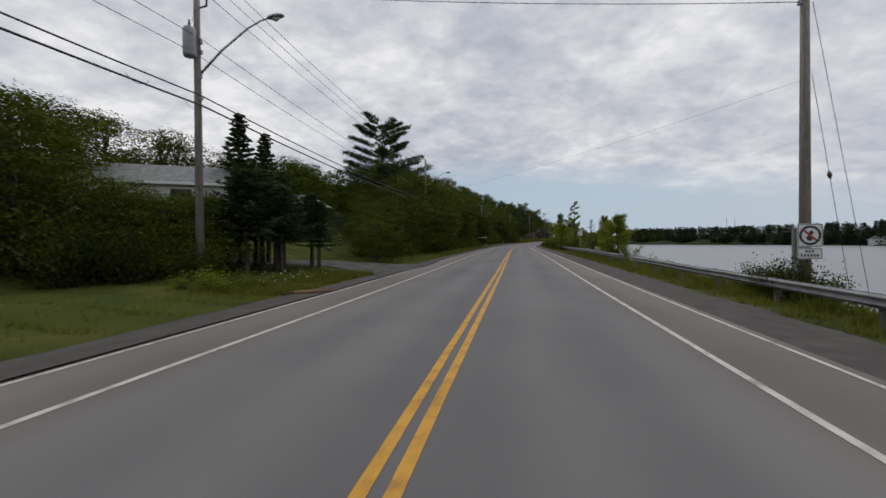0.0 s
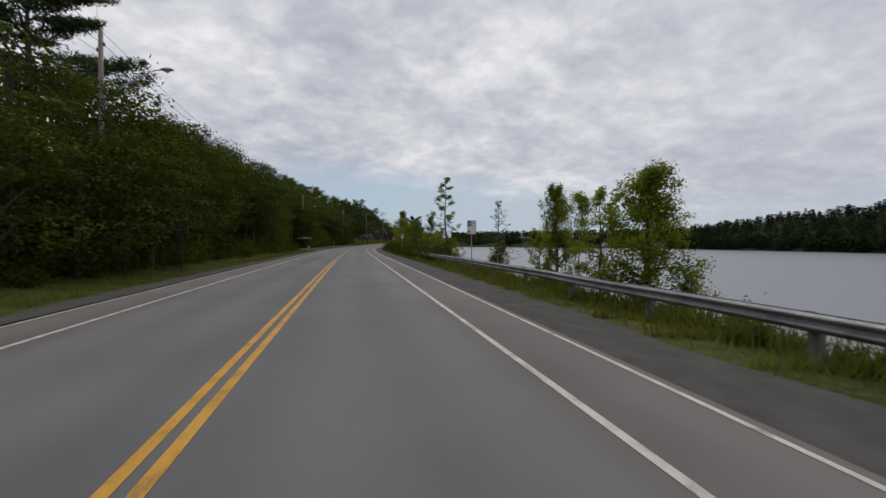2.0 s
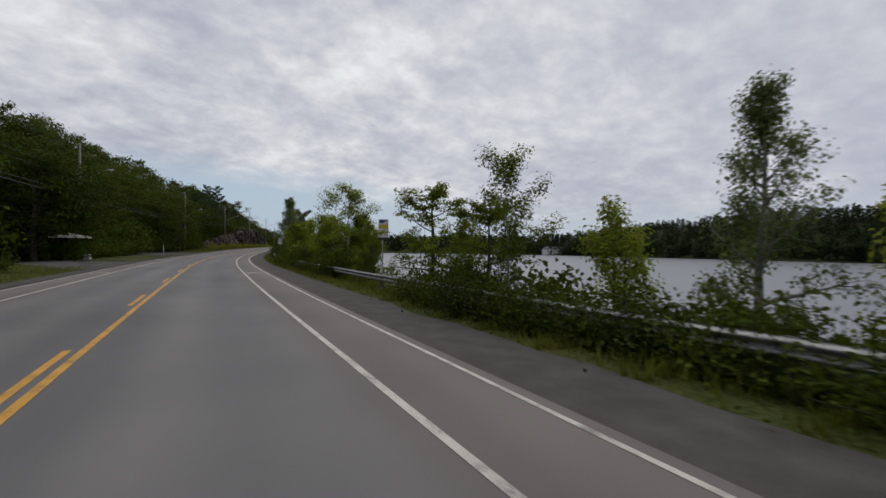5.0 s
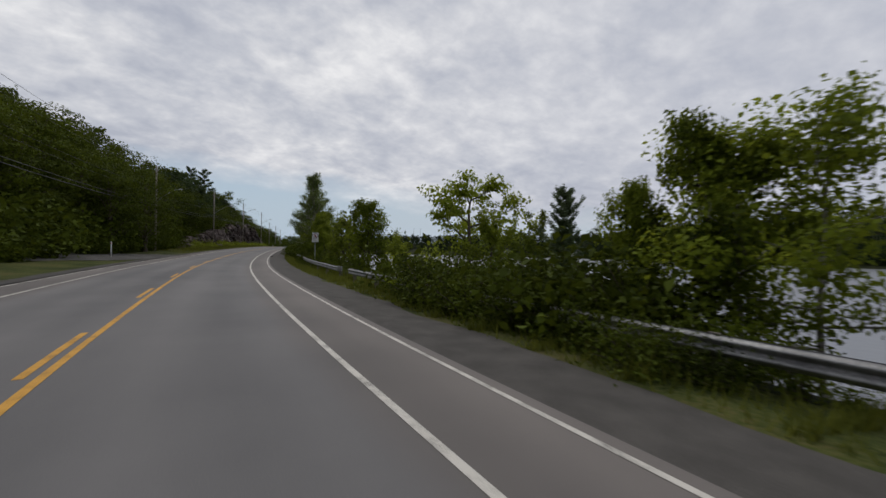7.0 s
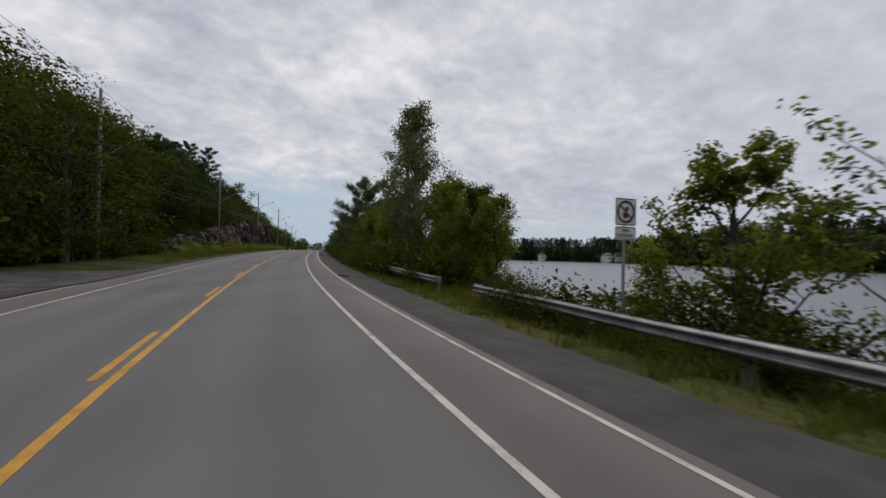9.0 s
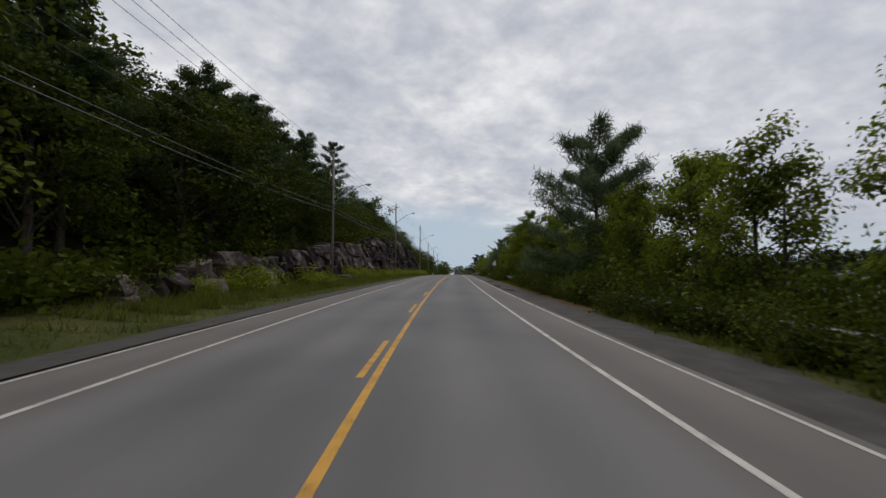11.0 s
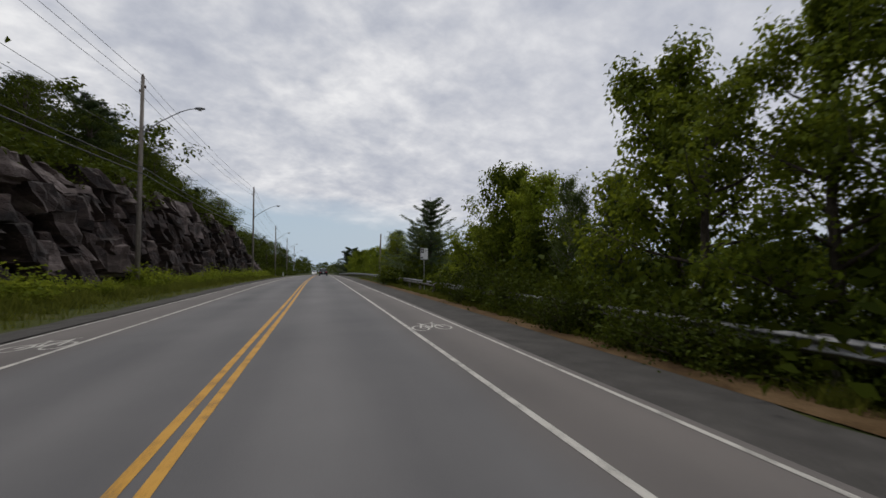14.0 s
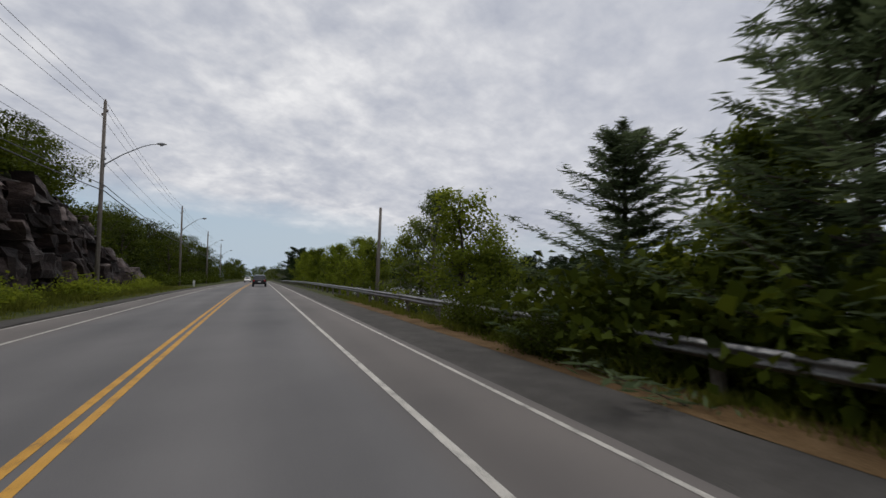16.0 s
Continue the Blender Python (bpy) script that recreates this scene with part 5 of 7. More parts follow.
# ---- rock cut ----
def rock_block(s0, s1, t0, t1, seed, foot):
    """One slab of the cut: an undercut foot, a lip, and a face that leans back to the next ledge."""
    rg = random.Random(seed)
    tall = s0 > 256
    out, ty = rg.uniform(-0.4, 0.5) if tall else rg.uniform(-0.2, 0.3), rg.uniform(-0.4, 0.4)
    skew, drift = (rg.uniform(-0.7, 0.5) if tall else rg.uniform(-0.3, 0.3)), (rg.uniform(-0.7, 0.7) if tall else rg.uniform(-0.2, 0.2))
    t0, t1 = t0 - rg.uniform(0.0, 0.4), t1 + rg.uniform(-0.25, 0.3)
    lip, under, back = rg.uniform(0.06, 0.22), rg.uniform(0.3, 0.9), rg.choice([-0.1, 0.1, 0.25, 0.5])
    if tall:
        lip, under, back = lip * 0.8, under * 0.5, back * 0.6 + (0.5 if t1 > lerp_table(ROCK_TOP, s0) - 0.5 else 0.0)
    elif t0 > 1.0:
        out += 0.45
    elif s0 < 250:                                # fallen slabs and ledges stand out at the foot
        step = (1.6 if t0 < 0.0 else 0.8) * rg.uniform(0.3, 1.2) * smooth(250, 238, s0)
        out += step * smooth(0.5, 1.8, abs(s0 + 0.8 - 235.4))
    rows = [0.0, lip * 0.5, lip - 0.05, lip, lip + (1 - lip) * 0.3, lip + (1 - lip) * 0.65, 0.96, 1.0]
    n, m = 7, len(rows)
    V, F = [], []

    def corner(s, t):
        w = -0.5 * t + skew * (t - t0) * 0.6
        t = t + drift
        return s + w + 0.55 * noise.noise((s * 0.7, t * 0.9, 2.0)), t + 0.45 * noise.noise((s * 0.3, t * 0.7, 9.0)) + 0.25 * noise.noise((s * 1.3, t, 5.0))
    c00, c10, c01, c11 = corner(s0, t0), corner(s1, t0), corner(s0, t1), corner(s1, t1)
    for j in range(m):
        for i in range(n):
            a, b = i / (n - 1), rows[j]
            a2 = 0.01 + 0.98 * a
            sy = (c00[0] * (1 - a2) + c10[0] * a2) * (1 - b) + (c01[0] * (1 - a2) + c11[0] * a2) * b
            st = (c00[1] * (1 - a2) + c10[1] * a2) * (1 - b) + (c01[1] * (1 - a2) + c11[1] * a2) * b
            rim = (0.05 if tall else 0.13) if i in (0, n - 1) or j == m - 1 else 0.0
            d = -under if b < lip - 0.01 else 0.3 - back * (b - lip) / (1 - lip) * (t1 - t0) / 1.8
            d += out + ty * (a - 0.5) * (s1 - s0) - rim * rg.uniform(0.5, 1.4) + 0.36 * noise.noise((sy * 1.1, st * 1.3, seed * 0.37)) + 0.2 * noise.noise((sy * 3.0, st * 3.4, seed * 0.7))
            p = at_road(sy, lerp_table(ROCK_U, sy) + 0.5 + d - 0.10 * st)
            V.append(Vector((p.x, p.y, along(CZ, sy) + foot + st + 0.1 * noise.noise((sy * 2.3, st * 2.0, 4.0)))))
    F = [(j * n + i, j * n + i + 1, (j + 1) * n + i + 1, (j + 1) * n + i) for j in range(m - 1) for i in range(n - 1)]
    ring = [i for i in range(n)] + [j * n + n - 1 for j in range(1, m)] + [(m - 1) * n + i for i in range(n - 2, -1, -1)] + [j * n for j in range(m - 2, 0, -1)]
    o = len(V)
    for i in ring:
        p = V[i]
        V.append(Vector((p.x - 1.1, p.y + 0.2, p.z)))
    k = len(ring)
    F += [(ring[i], o + i, o + (i + 1) % k, ring[(i + 1) % k]) for i in range(k)]
    return V, F


rock_cut = tagged(new("rock_cut"), "dark blasted slate rock face with pale tilted slabs beside the road", "rock face", kind="structure")
blocks = []
seed = 0
for lo, hi, rows_t, wide in ((203, 256, [-0.9, 0.35, 1.5, 2.9, 4.6], 2.4), (256, 337, [-0.9, 0.8, 2.2, 3.6, 4.9, 6.2, 7.6], 1.5)):
    for r in range(len(rows_t) - 1):
        y = lo + (r * 0.77) % 1.7
        while y < hi:
            w = 0.5 + wide * random.Random(int(y * 10) + r * 77).random() ** 1.3
            top = lerp_table(ROCK_TOP, y + w / 2)
            t0, t1 = rows_t[r], min(rows_t[r + 1], top + 0.25)
            if top > 0.3 and t1 - t0 > 0.3:
                blocks.append((y, y + w, t0, t1, seed, r))
            seed += 1
            y += w
joined = {M_ROCK.name: [], M_ROCK_DARK.name: []}
for k, b in enumerate(sorted(blocks, key=lambda q: abs(q[0] - 262))):
    V, F = rock_block(*b[:5], 0.0)
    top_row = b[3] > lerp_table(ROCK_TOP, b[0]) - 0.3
    # iron-stained blocks; before y 256 the dark ones also paint in the undercut's shade
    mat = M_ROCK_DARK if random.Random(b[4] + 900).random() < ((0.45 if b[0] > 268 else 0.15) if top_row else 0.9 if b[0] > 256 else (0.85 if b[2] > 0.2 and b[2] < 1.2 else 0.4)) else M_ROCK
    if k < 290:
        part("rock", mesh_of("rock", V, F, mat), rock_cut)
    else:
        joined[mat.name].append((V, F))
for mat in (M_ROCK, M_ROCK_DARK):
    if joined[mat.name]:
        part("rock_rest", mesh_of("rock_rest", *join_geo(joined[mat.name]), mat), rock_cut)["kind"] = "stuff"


# ---- guard rails ----
def rail_profile():
    """W-beam cross-section: (out from the post, height), 0.31 m tall."""
    out = []
    for i in range(17):
        f = i / 16
        out.append((0.042 * (1 - math.cos(4 * math.pi * f)) / 1.0 * 0.95, 0.31 * (f - 0.5)))
    return out


post_me = mesh_of("rail_post", *box_geo(0, 0, -0.2, 0.16, 0.19, 1.3, 0.015), M_POSTWOOD)
block_me = mesh_of("rail_spacer", *box_geo(0, 0, 0, 0.12, 0.16, 0.32, 0.01), M_POSTWOOD)
bolt_me = mesh_of("rail_bolt", *tube([(0, 0, 0), (-0.02, 0, 0)], [0.018, 0.014], 6), M_STEEL)
RAIL_U = 8.55
RAIL_Z = [(10, 0.31), (40, 0.40), (55, 0.42), (100, 0.36), (150, 0.29), (190, 0.36), (230, 0.44), (300, 0.47)]    # height of the beam over the road


def guard_rail(y0, y1, label):
    ob = thing("guard_rail", label, "guard rail", Matrix.Translation(on_ground(y0, RAIL_U)), "guard rails on the lake side")
    inv = Matrix.Translation(-on_ground(y0, RAIL_U))
    prof = rail_profile()
    n = int((y1 - y0) / 3.81)
    # beams lap every 3.81 m
    for k in range(n):
        a, b = y0 + k * (y1 - y0) / n, y0 + (k + 1) * (y1 - y0) / n
        V, F = [], []
        for i in range(4):
            y = a + (b - a + 0.16) * i / 3
            sag = 0.025 * noise.noise((y * 0.22, 3, 1)) + 0.012 * noise.noise((y * 0.9, 8, 1))
            for side in (0, 0.006):
                for d, z in prof:
                    p = at_road(y, RAIL_U - 0.16 - d - (0.004 * (k % 2)) + side, lerp_table(RAIL_Z, y) + z + sag)
                    V.append(inv @ p)
        m = len(prof)
        for i in range(3):
            for j in range(m - 1):
                q = (i * 2 * m + j, i * 2 * m + j + 1, (i + 1) * 2 * m + j + 1, (i + 1) * 2 * m + j)
                F.append(q)
                F.append(tuple(x + m for x in q[::-1]))
            for j in (0, m - 1):
                F.append((i * 2 * m + j, (i + 1) * 2 * m + j, (i + 1) * 2 * m + j + m, i * 2 * m + j + m))
        part("beam", mesh_of("beam", V, F, M_STEEL, True), ob)
    for k in range(n + 1):
        y = y0 + 0.2 + k * (y1 - y0 - 0.4) / n
        p = inv @ at_road(y, RAIL_U + 0.06, lerp_table(RAIL_Z, y) - 0.36)
        po = part("post", post_me, ob, m=Matrix.Translation(p) @ pose(0, 0, 0, random.uniform(-2, 2), random.uniform(-2, 2), heading(y)))
        part("spacer", block_me, po, m=pose(-0.15, 0, 0.36))
        part("bolt", bolt_me, po, m=pose(-0.262, 0, 0.36))
    for y, sgn in ((y0, -1), (y1, 1)):
        V, F = [], []
        for i in range(8):                       # curled terminal
            a = radians(20 * i)
            for j in range(5):
                z = lerp_table(RAIL_Z, y) + 0.31 * (j / 4 - 0.5)
                p = at_road(y + sgn * 0.26 * math.sin(a), RAIL_U - 0.2 + 0.24 * (1 - math.cos(a)) * 0.6, z)
                V.append(inv @ p)
        F = [(i * 5 + j, i * 5 + j + 1, (i + 1) * 5 + j + 1, (i + 1) * 5 + j) for i in range(7) for j in range(4)]
        me = mesh_of("end_terminal", V, F, M_STEEL, True)
        t = part("end_terminal", me, ob)
        t.modifiers.new("thick", "SOLIDIFY").thickness = 0.012
    return ob


guard_rail(-60, 30.4, "weathered galvanised guard rail on grey timber posts above the lake")
guard_rail(33.8, 140.0, "weathered galvanised guard rail on grey timber posts, half hidden by shrubs")
guard_rail(143.0, 165.6, "dull galvanised guard rail ending at the bend by the lake")
guard_rail(169.8, 430.0, "long weathered guard rail under overhanging bushes")


# ---- utility poles and lamps ----
def utility_pole(y, u, h, lamp=None, tank=False, arm=True, label="weathered wooden utility pole with a street lamp", lean=0.0):
    base = on_ground(y, u)
    ob = thing("utility_pole", label, "utility pole", Matrix.Translation(base) @ pose(0, 0, 0, 0, lean, heading(y)), "utility poles along the road")
    V, F = tube([(0, 0, -0.4), (0, 0, h * 0.5), (0, 0, h)], [0.16, 0.135, 0.105], 12)
    part("shaft", mesh_of("shaft", V, F, M_POLE, True), ob)
    if lamp:
        z, reach = lamp
        V, F = tube([(0.1, 0, z), (reach * 0.35, 0, z + 0.85), (reach * 0.72, 0, z + 1.6), (reach * 0.9, 0, z + 1.84), (reach, 0, z + 1.9)], [0.045, 0.04, 0.035, 0.03, 0.03], 8)
        a = part("lamp_arm", mesh_of("lamp_arm", V, F, M_ALLOY, True), ob)
        bm = bmesh.new()
        bmesh.ops.create_uvsphere(bm, u_segments=14, v_segments=8, radius=0.5)
        for v in bm.verts:
            v.co = Vector((v.co.x * 0.72, v.co.y * 0.30, (v.co.z * 0.24 if v.co.z > 0 else v.co.z * 0.10)))
        me = bpy.data.meshes.new("lamp_head")
        bm.to_mesh(me)
        bm.free()
        me.materials.append(M_ALLOY)
        me.polygons.foreach_set("use_smooth", [True] * len(me.polygons))
        hd = part("lamp_head", me, ob, "cobra-head street lamp housing", m=pose(reach + 0.3, 0, z + 1.92, 0, -4, 0))
        V, F = tube([(-0.12, 0, -0.04), (0, 0, -0.07), (0.16, 0, -0.04)], [0.06, 0.1, 0.05], 8)
        part("lens", mesh_of("lens", V, F, M_LENS, True), hd)
        part("bracket", mesh_of("bracket", *box_geo(0.12, 0, z, 0.12, 0.12, 0.3, 0.01), M_ALLOY), ob)
    if tank:
        V, F = tube([(-0.04, -0.36, h - 4.1), (-0.04, -0.36, h - 4.0), (-0.04, -0.36, h - 3.1), (-0.04, -0.36, h - 3.0)], [0.2, 0.23, 0.23, 0.19], 16)
        tk = part("transformer", mesh_of("transformer", V, F, M_TRANSF, True), ob, "grey cylindrical transformer tank")
        V, F = tube([(-0.04, -0.36, h - 3.0), (-0.04, -0.36, h - 2.7)], [0.05, 0.035], 8)
        part("bushing", mesh_of("bushing", V, F, M_CERAMIC, True), tk)
        part("hanger", mesh_of("hanger", *box_geo(-0.02, -0.15, h - 3.5, 0.08, 0.14, 0.7, 0.01), M_ALLOY), tk)
        V, F = tube([(0.02, -0.3, h - 2.72), (0.14, -0.2, h - 2.3), (0.3, -0.05, h - 2.1)], [0.008, 0.008, 0.008], 5)
        part("lead_wire", mesh_of("lead_wire", V, F, M_WIRE, True), ob)
        V, F = tube([(0.14, 0, h - 2.1), (0.42, 0, h - 2.05), (0.44, 0, h - 1.75)], [0.03, 0.045, 0.04], 8)
        part("fuse_cutout", mesh_of("fuse_cutout", V, F, M_SIGNBLACK, True), ob)
    if arm:
        for z, x in ((h - 0.05, 0.0), (h - 0.8, 0.16), (h - 1.1, -0.16)):
            V, F = tube([(x, 0, z), (x, 0, z + 0.09), (x, 0, z + 0.2)], [0.035, 0.06, 0.03], 8)
            part("insulator", mesh_of("insulator", V, F, M_CERAMIC, True), ob)
        for z in (h * 0.56, h * 0.70, h - 3.4):
            part("cable_clamp", mesh_of("cable_clamp", *box_geo(0.15, 0, z, 0.1, 0.14, 0.16, 0.01), M_ALLOY), ob)
    return base


POLES = [(-32, -11.0, 12.6, None, False), (15.2, -11.3, 12.6, (7.95, 3.0), True), (58.3, -11.3, 12.4, (8.7, 2.8), False), (98.0, -12.4, 12.0, None, False), (146.0, -12.8, 13.2, (8.4, 2.6), True), (193.0, -11.0, 12.4, (7.2, 2.8), False),
         (235.4, -11.0, 13.2, (8.0, 3.4), False), (274.0, -10.0, 14.0, (10.2, 3.1), False), (313.6, -8.8, 14.2, (9.5, 3.3), False), (350.0, -9.2, 12.0, (8.4, 2.7), False), (388.0, -9.6, 12.0, (8.2, 2.7), False), (428.0, -10.0, 12.0, (8.2, 2.7), False)]
tops = []
for y, u, h, lamp, tank in POLES:
    lab = "tall grey wooden utility pole with transformer and street lamp" if tank and lamp else ("weathered wooden utility pole with a curved street lamp" if lamp else "plain weathered wooden utility pole at the edge of trees")
    tops.append((utility_pole(y, u, h, lamp, tank, label=lab), h, y, u))


def cable(pts, r, label, name="overhead_cable", sag=0.012):
    """One strand hung through pts with a sag in each span."""
    line_pts = []
    for a, b in zip(pts, pts[1:]):
        a, b = Vector(a), Vector(b)
        ln = (b - a).length
        for i in range(12):
            f = i / 12
            p = a.lerp(b, f)
            p.z -= 4 * sag * ln * f * (1 - f)
            line_pts.append(p)
    line_pts.append(Vector(pts[-1]))
    V, F = tube(line_pts, [r] * len(line_pts), 5, False)
    return tagged(new(name, mesh_of(name, V, F, M_WIRE, True)), label, "cable", "overhead cables")


for frac, dx, r, lab in ((1.0, 0.0, 0.013, "thin bare power line between the pole tops"), (0.94, 0.18, 0.012, "thin bare power line below the pole tops"), (0.915, -0.18, 0.012, "thin bare power line on the far side of the poles"),
                         (0.74, 0.16, 0.012, "thin service wire along the poles"), (0.70, -0.16, 0.012, "thin service wire behind the poles"), (0.565, 0.18, 0.028, "thick black telephone cable slung along the poles"), (0.535, 0.2, 0.036, "thick black cable bundle slung along the poles")):
    cable([b + Vector((dx, 0, h * frac)) for b, h, y, u in tops], r, lab, sag=0.010 if frac < 0.6 else 0.013)

# service drop to the bungalow and slack loops under the cable bundle
cable([tops[1][0] + Vector((0.0, 0.1, 6.6)), on_ground(33.5, -27.5, 4.6)], 0.008, "thin service wire from the pole to the bungalow", sag=0.03)
for dy, z in ((-3.4, 6.75), (-0.9, 6.65)):
    cable([tops[1][0] + Vector((0.2, dy, z)), tops[1][0] + Vector((0.2, dy + 0.9, z + 0.05))], 0.008, "slack loop of telephone wire hanging by the pole", sag=0.22)
cable([tops[1][0] + Vector((0.16, -0.05, 9.2)), tops[1][0] + Vector((0.2, -0.1, 6.9))], 0.006, "thin wire running down the pole", sag=0.03)

# pole on the lake side with its guys and cross span
rb = on_ground(15.0, 9.6)
rp = thing("utility_pole", "weathered wooden stub pole by the lake with guy wires", "utility pole", Matrix.Translation(rb) @ pose(0, 0, 0, 0, -0.6, 0), "utility poles along the road")
part("shaft", mesh_of("shaft", *tube([(0, 0, -0.4), (0, 0, 5), (0, 0, 9.6)], [0.165, 0.14, 0.115], 12), M_POLE, True), rp)
part("cable_clamp", mesh_of("cable_clamp", *box_geo(-0.14, 0, 9.2, 0.08, 0.14, 0.14, 0.01), M_ALLOY), rp)
part("cable_guard", mesh_of("cable_guard", *box_geo(-0.24, 0.05, 1.4, 0.16, 0.12, 1.9, 0.02), M_SIGNBACK), rp, "grey metal cable guard on the pole")
cable([tops[1][0] + Vector((0.15, 0, 11.2)), rb + Vector((-0.05, 0, 9.2))], 0.012, "thin span wire crossing high over the road", sag=0.012)
cable([tops[2][0] + Vector((0.1, 0, 8.0)), rb + Vector((0, 0, 6.9))], 0.004, "thin span wire crossing the road to the lake pole", sag=0.012)
for z, dx in ((9.2, 3.6), (7.0, 3.0)):
    gy = rb + Vector((dx, 2.2, -1.9))
    cable([rb + Vector((0.12, 0, z)), gy], 0.009, "steel guy wire anchored in the bank", "guy_wire", 0.0)
    if z < 8:
        p = (rb + Vector((0.12, 0, z))).lerp(gy, 0.32)
        tagged(new("guy_insulator", mesh_of("guy_insulator", *tube([p, p + (gy - p).normalized() * 0.12, p + (gy - p).normalized() * 0.24], [0.03, 0.075, 0.03], 8), M_CERAMIC, True)), "brown porcelain strain insulator on a guy wire", "insulator")
utility_pole(304.0, 10.2, 7.4, None, False, False, "grey wooden pole rising from the lakeside bushes", 2.0)
utility_pole(322.0, -31.0, 13.0, None, False, False, "lone wooden pole on the hill above the rock cut")


# ---- signs ----
def sign_post(name, y, u, label, h=3.1, turn=0.0, category="road sign"):
    ob = thing(name, label, category, Matrix.Translation(on_ground(y, u)) @ pose(0, 0, 0, 0, 0, heading(y) + turn), "road signs")
    part("post", mesh_of("post", *box_geo(0, 0.045, h / 2 - 0.2, 0.055, 0.055, h + 0.4, 0.006), M_SIGNBACK), ob)
    return ob


def plate(parent, w, h, z, mat=None, x=0.0, border=True):
    p = part("panel", mesh_of("panel", *ring_plate([(a + x, b + z) for a, b in rounded_rect(w, h, 0.04)], 0.006), mat or M_SIGNWHITE), parent)
    part("panel_back", mesh_of("panel_back", *ring_plate([(a + x, b + z) for a, b in rounded_rect(w - 0.01, h - 0.01, 0.04)], 0.004, 0.006), M_SIGNBACK), parent)
    if border:
        o, i = rounded_rect(w - 0.03, h - 0.03, 0.03), rounded_rect(w - 0.06, h - 0.06, 0.02)
        n = len(o)
        V = [Vector((a + x, -0.0055, b + z)) for a, b in o] + [Vector((a + x, -0.0055, b + z)) for a, b in i]
        part("border", mesh_of("border", V, [(k, (k + 1) % n, (k + 1) % n + n, k + n) for k in range(n)], M_SIGNBLACK), p)
    return p


def mark(parent, shape, mat, depth=0.0065, name="marking"):
    """A flat painted shape on the front of a panel."""
    V = [Vector((a, -depth, b)) for a, b in shape]
    return part(name, mesh_of(name, V, [tuple(range(len(V)))], mat), parent)


def rect(x, z, w, h):
    return [(x - w / 2, z - h / 2), (x + w / 2, z - h / 2), (x + w / 2, z + h / 2), (x - w / 2, z + h / 2)]


def ring(parent, x, z, r0, r1, mat, depth=0.0065, name="ring", n=28):
    V = [Vector((x + r * math.cos(2 * math.pi * i / n), -depth, z + r * math.sin(2 * math.pi * i / n))) for r in (r0, r1) for i in range(n)]
    return part(name, mesh_of(name, V, [(i, (i + 1) % n, (i + 1) % n + n, i + n) for i in range(n)], mat), parent)


def lane_sign(y, u, label):
    ob = sign_post("lane_sign", y, u, label, 3.4)
    z = 2.95
    p = plate(ob, 0.62, 0.92, z)
    mark(p, rect(-0.16, z + 0.24, 0.25, 0.36), M_SIGNBLACK, 0.0068, "black_field")
    outer = [(-0.16, z + 0.38), (-0.245, z + 0.24), (-0.16, z + 0.10), (-0.075, z + 0.24)]
    inner = [(-0.16, z + 0.32), (-0.21, z + 0.24), (-0.16, z + 0.16), (-0.11, z + 0.24)]
    mark(p, outer, M_SIGNWHITE, 0.0074, "diamond")
    mark(p, inner, M_SIGNBLACK, 0.008, "diamond_centre")
    for bx in (0.07, 0.19):
        ring(p, bx, z + 0.25, 0.036, 0.05, M_SIGNBLACK, 0.0068, "wheel", 16)
    mark(p, [(0.07, z + 0.25), (0.13, z + 0.245), (0.165, z + 0.31), (0.155, z + 0.315), (0.125, z + 0.26), (0.07, z + 0.265)], M_SIGNBLACK, 0.007, "cycle_frame")
    mark(p, [(-0.24, z - 0.38), (-0.24, z - 0.22), (-0.19, z - 0.27), (-0.11, z - 0.19), (-0.07, z - 0.23), (-0.15, z - 0.31), (-0.10, z - 0.38)], M_SIGNBLACK, 0.0068, "arrow")
    return ob


def ban_panels(ob, z, x=0.0, y=0.0):
    p = plate(ob, 0.6, 0.62, z, x=x)
    ring(p, x, z, 0.20, 0.26, M_SIGNBLACK, 0.0066)
    c, s = math.cos(radians(-42)), math.sin(radians(-42))
    bar = [(-0.21, -0.028), (0.21, -0.028), (0.21, 0.028), (-0.21, 0.028)]
    blob = [(-0.06, -0.14), (0.03, -0.15), (0.08, -0.06), (0.03, 0.0), (0.09, 0.06), (0.05, 0.13), (-0.02, 0.10), (-0.03, 0.02), (-0.10, -0.05)]
    mark(p, [(x + a, z + b) for a, b in blob], M_SIGNBLACK, 0.0068, "pictogram")
    mark(p, [(x + a * c - b * s, z + a * s + b * c) for a, b in bar], M_SIGNRED, 0.0075, "slash")
    q = plate(ob, 0.6, 0.30, z - 0.48, x=x)
    for k, (w, dz) in enumerate(((0.24, 0.06), (0.46, -0.05))):
        for i in range(int(w / 0.075)):
            mark(q, rect(x - w / 2 + 0.037 + 0.075 * i, z - 0.48 + dz, 0.045, 0.07), M_SIGNBLACK, 0.0068, "text_bar")


lane_sign(60.6, 9.25, "white reserved cycle lane sign on a steel post by the rail")
lane_sign(270.5, 9.25, "white reserved cycle lane sign against dark pines")
ban = sign_post("prohibition_sign", 159.6, 9.25, "white prohibition sign with black ring and lower text plate", 3.1)
ban_panels(ban, 2.98)
ban2 = thing("prohibition_sign", "white prohibition sign with black ring fixed to the pole", "road sign", Matrix.Translation(on_ground(14.75, 9.5)), "road signs")
ban_panels(ban2, 1.86, 0.06)
part("strap", mesh_of("strap", *box_geo(0.0, 0.04, 1.8, 0.3, 0.05, 0.04, 0.004), M_SIGNBACK), ban2)
ban2.scale = (1.14, 1.0, 1.14)
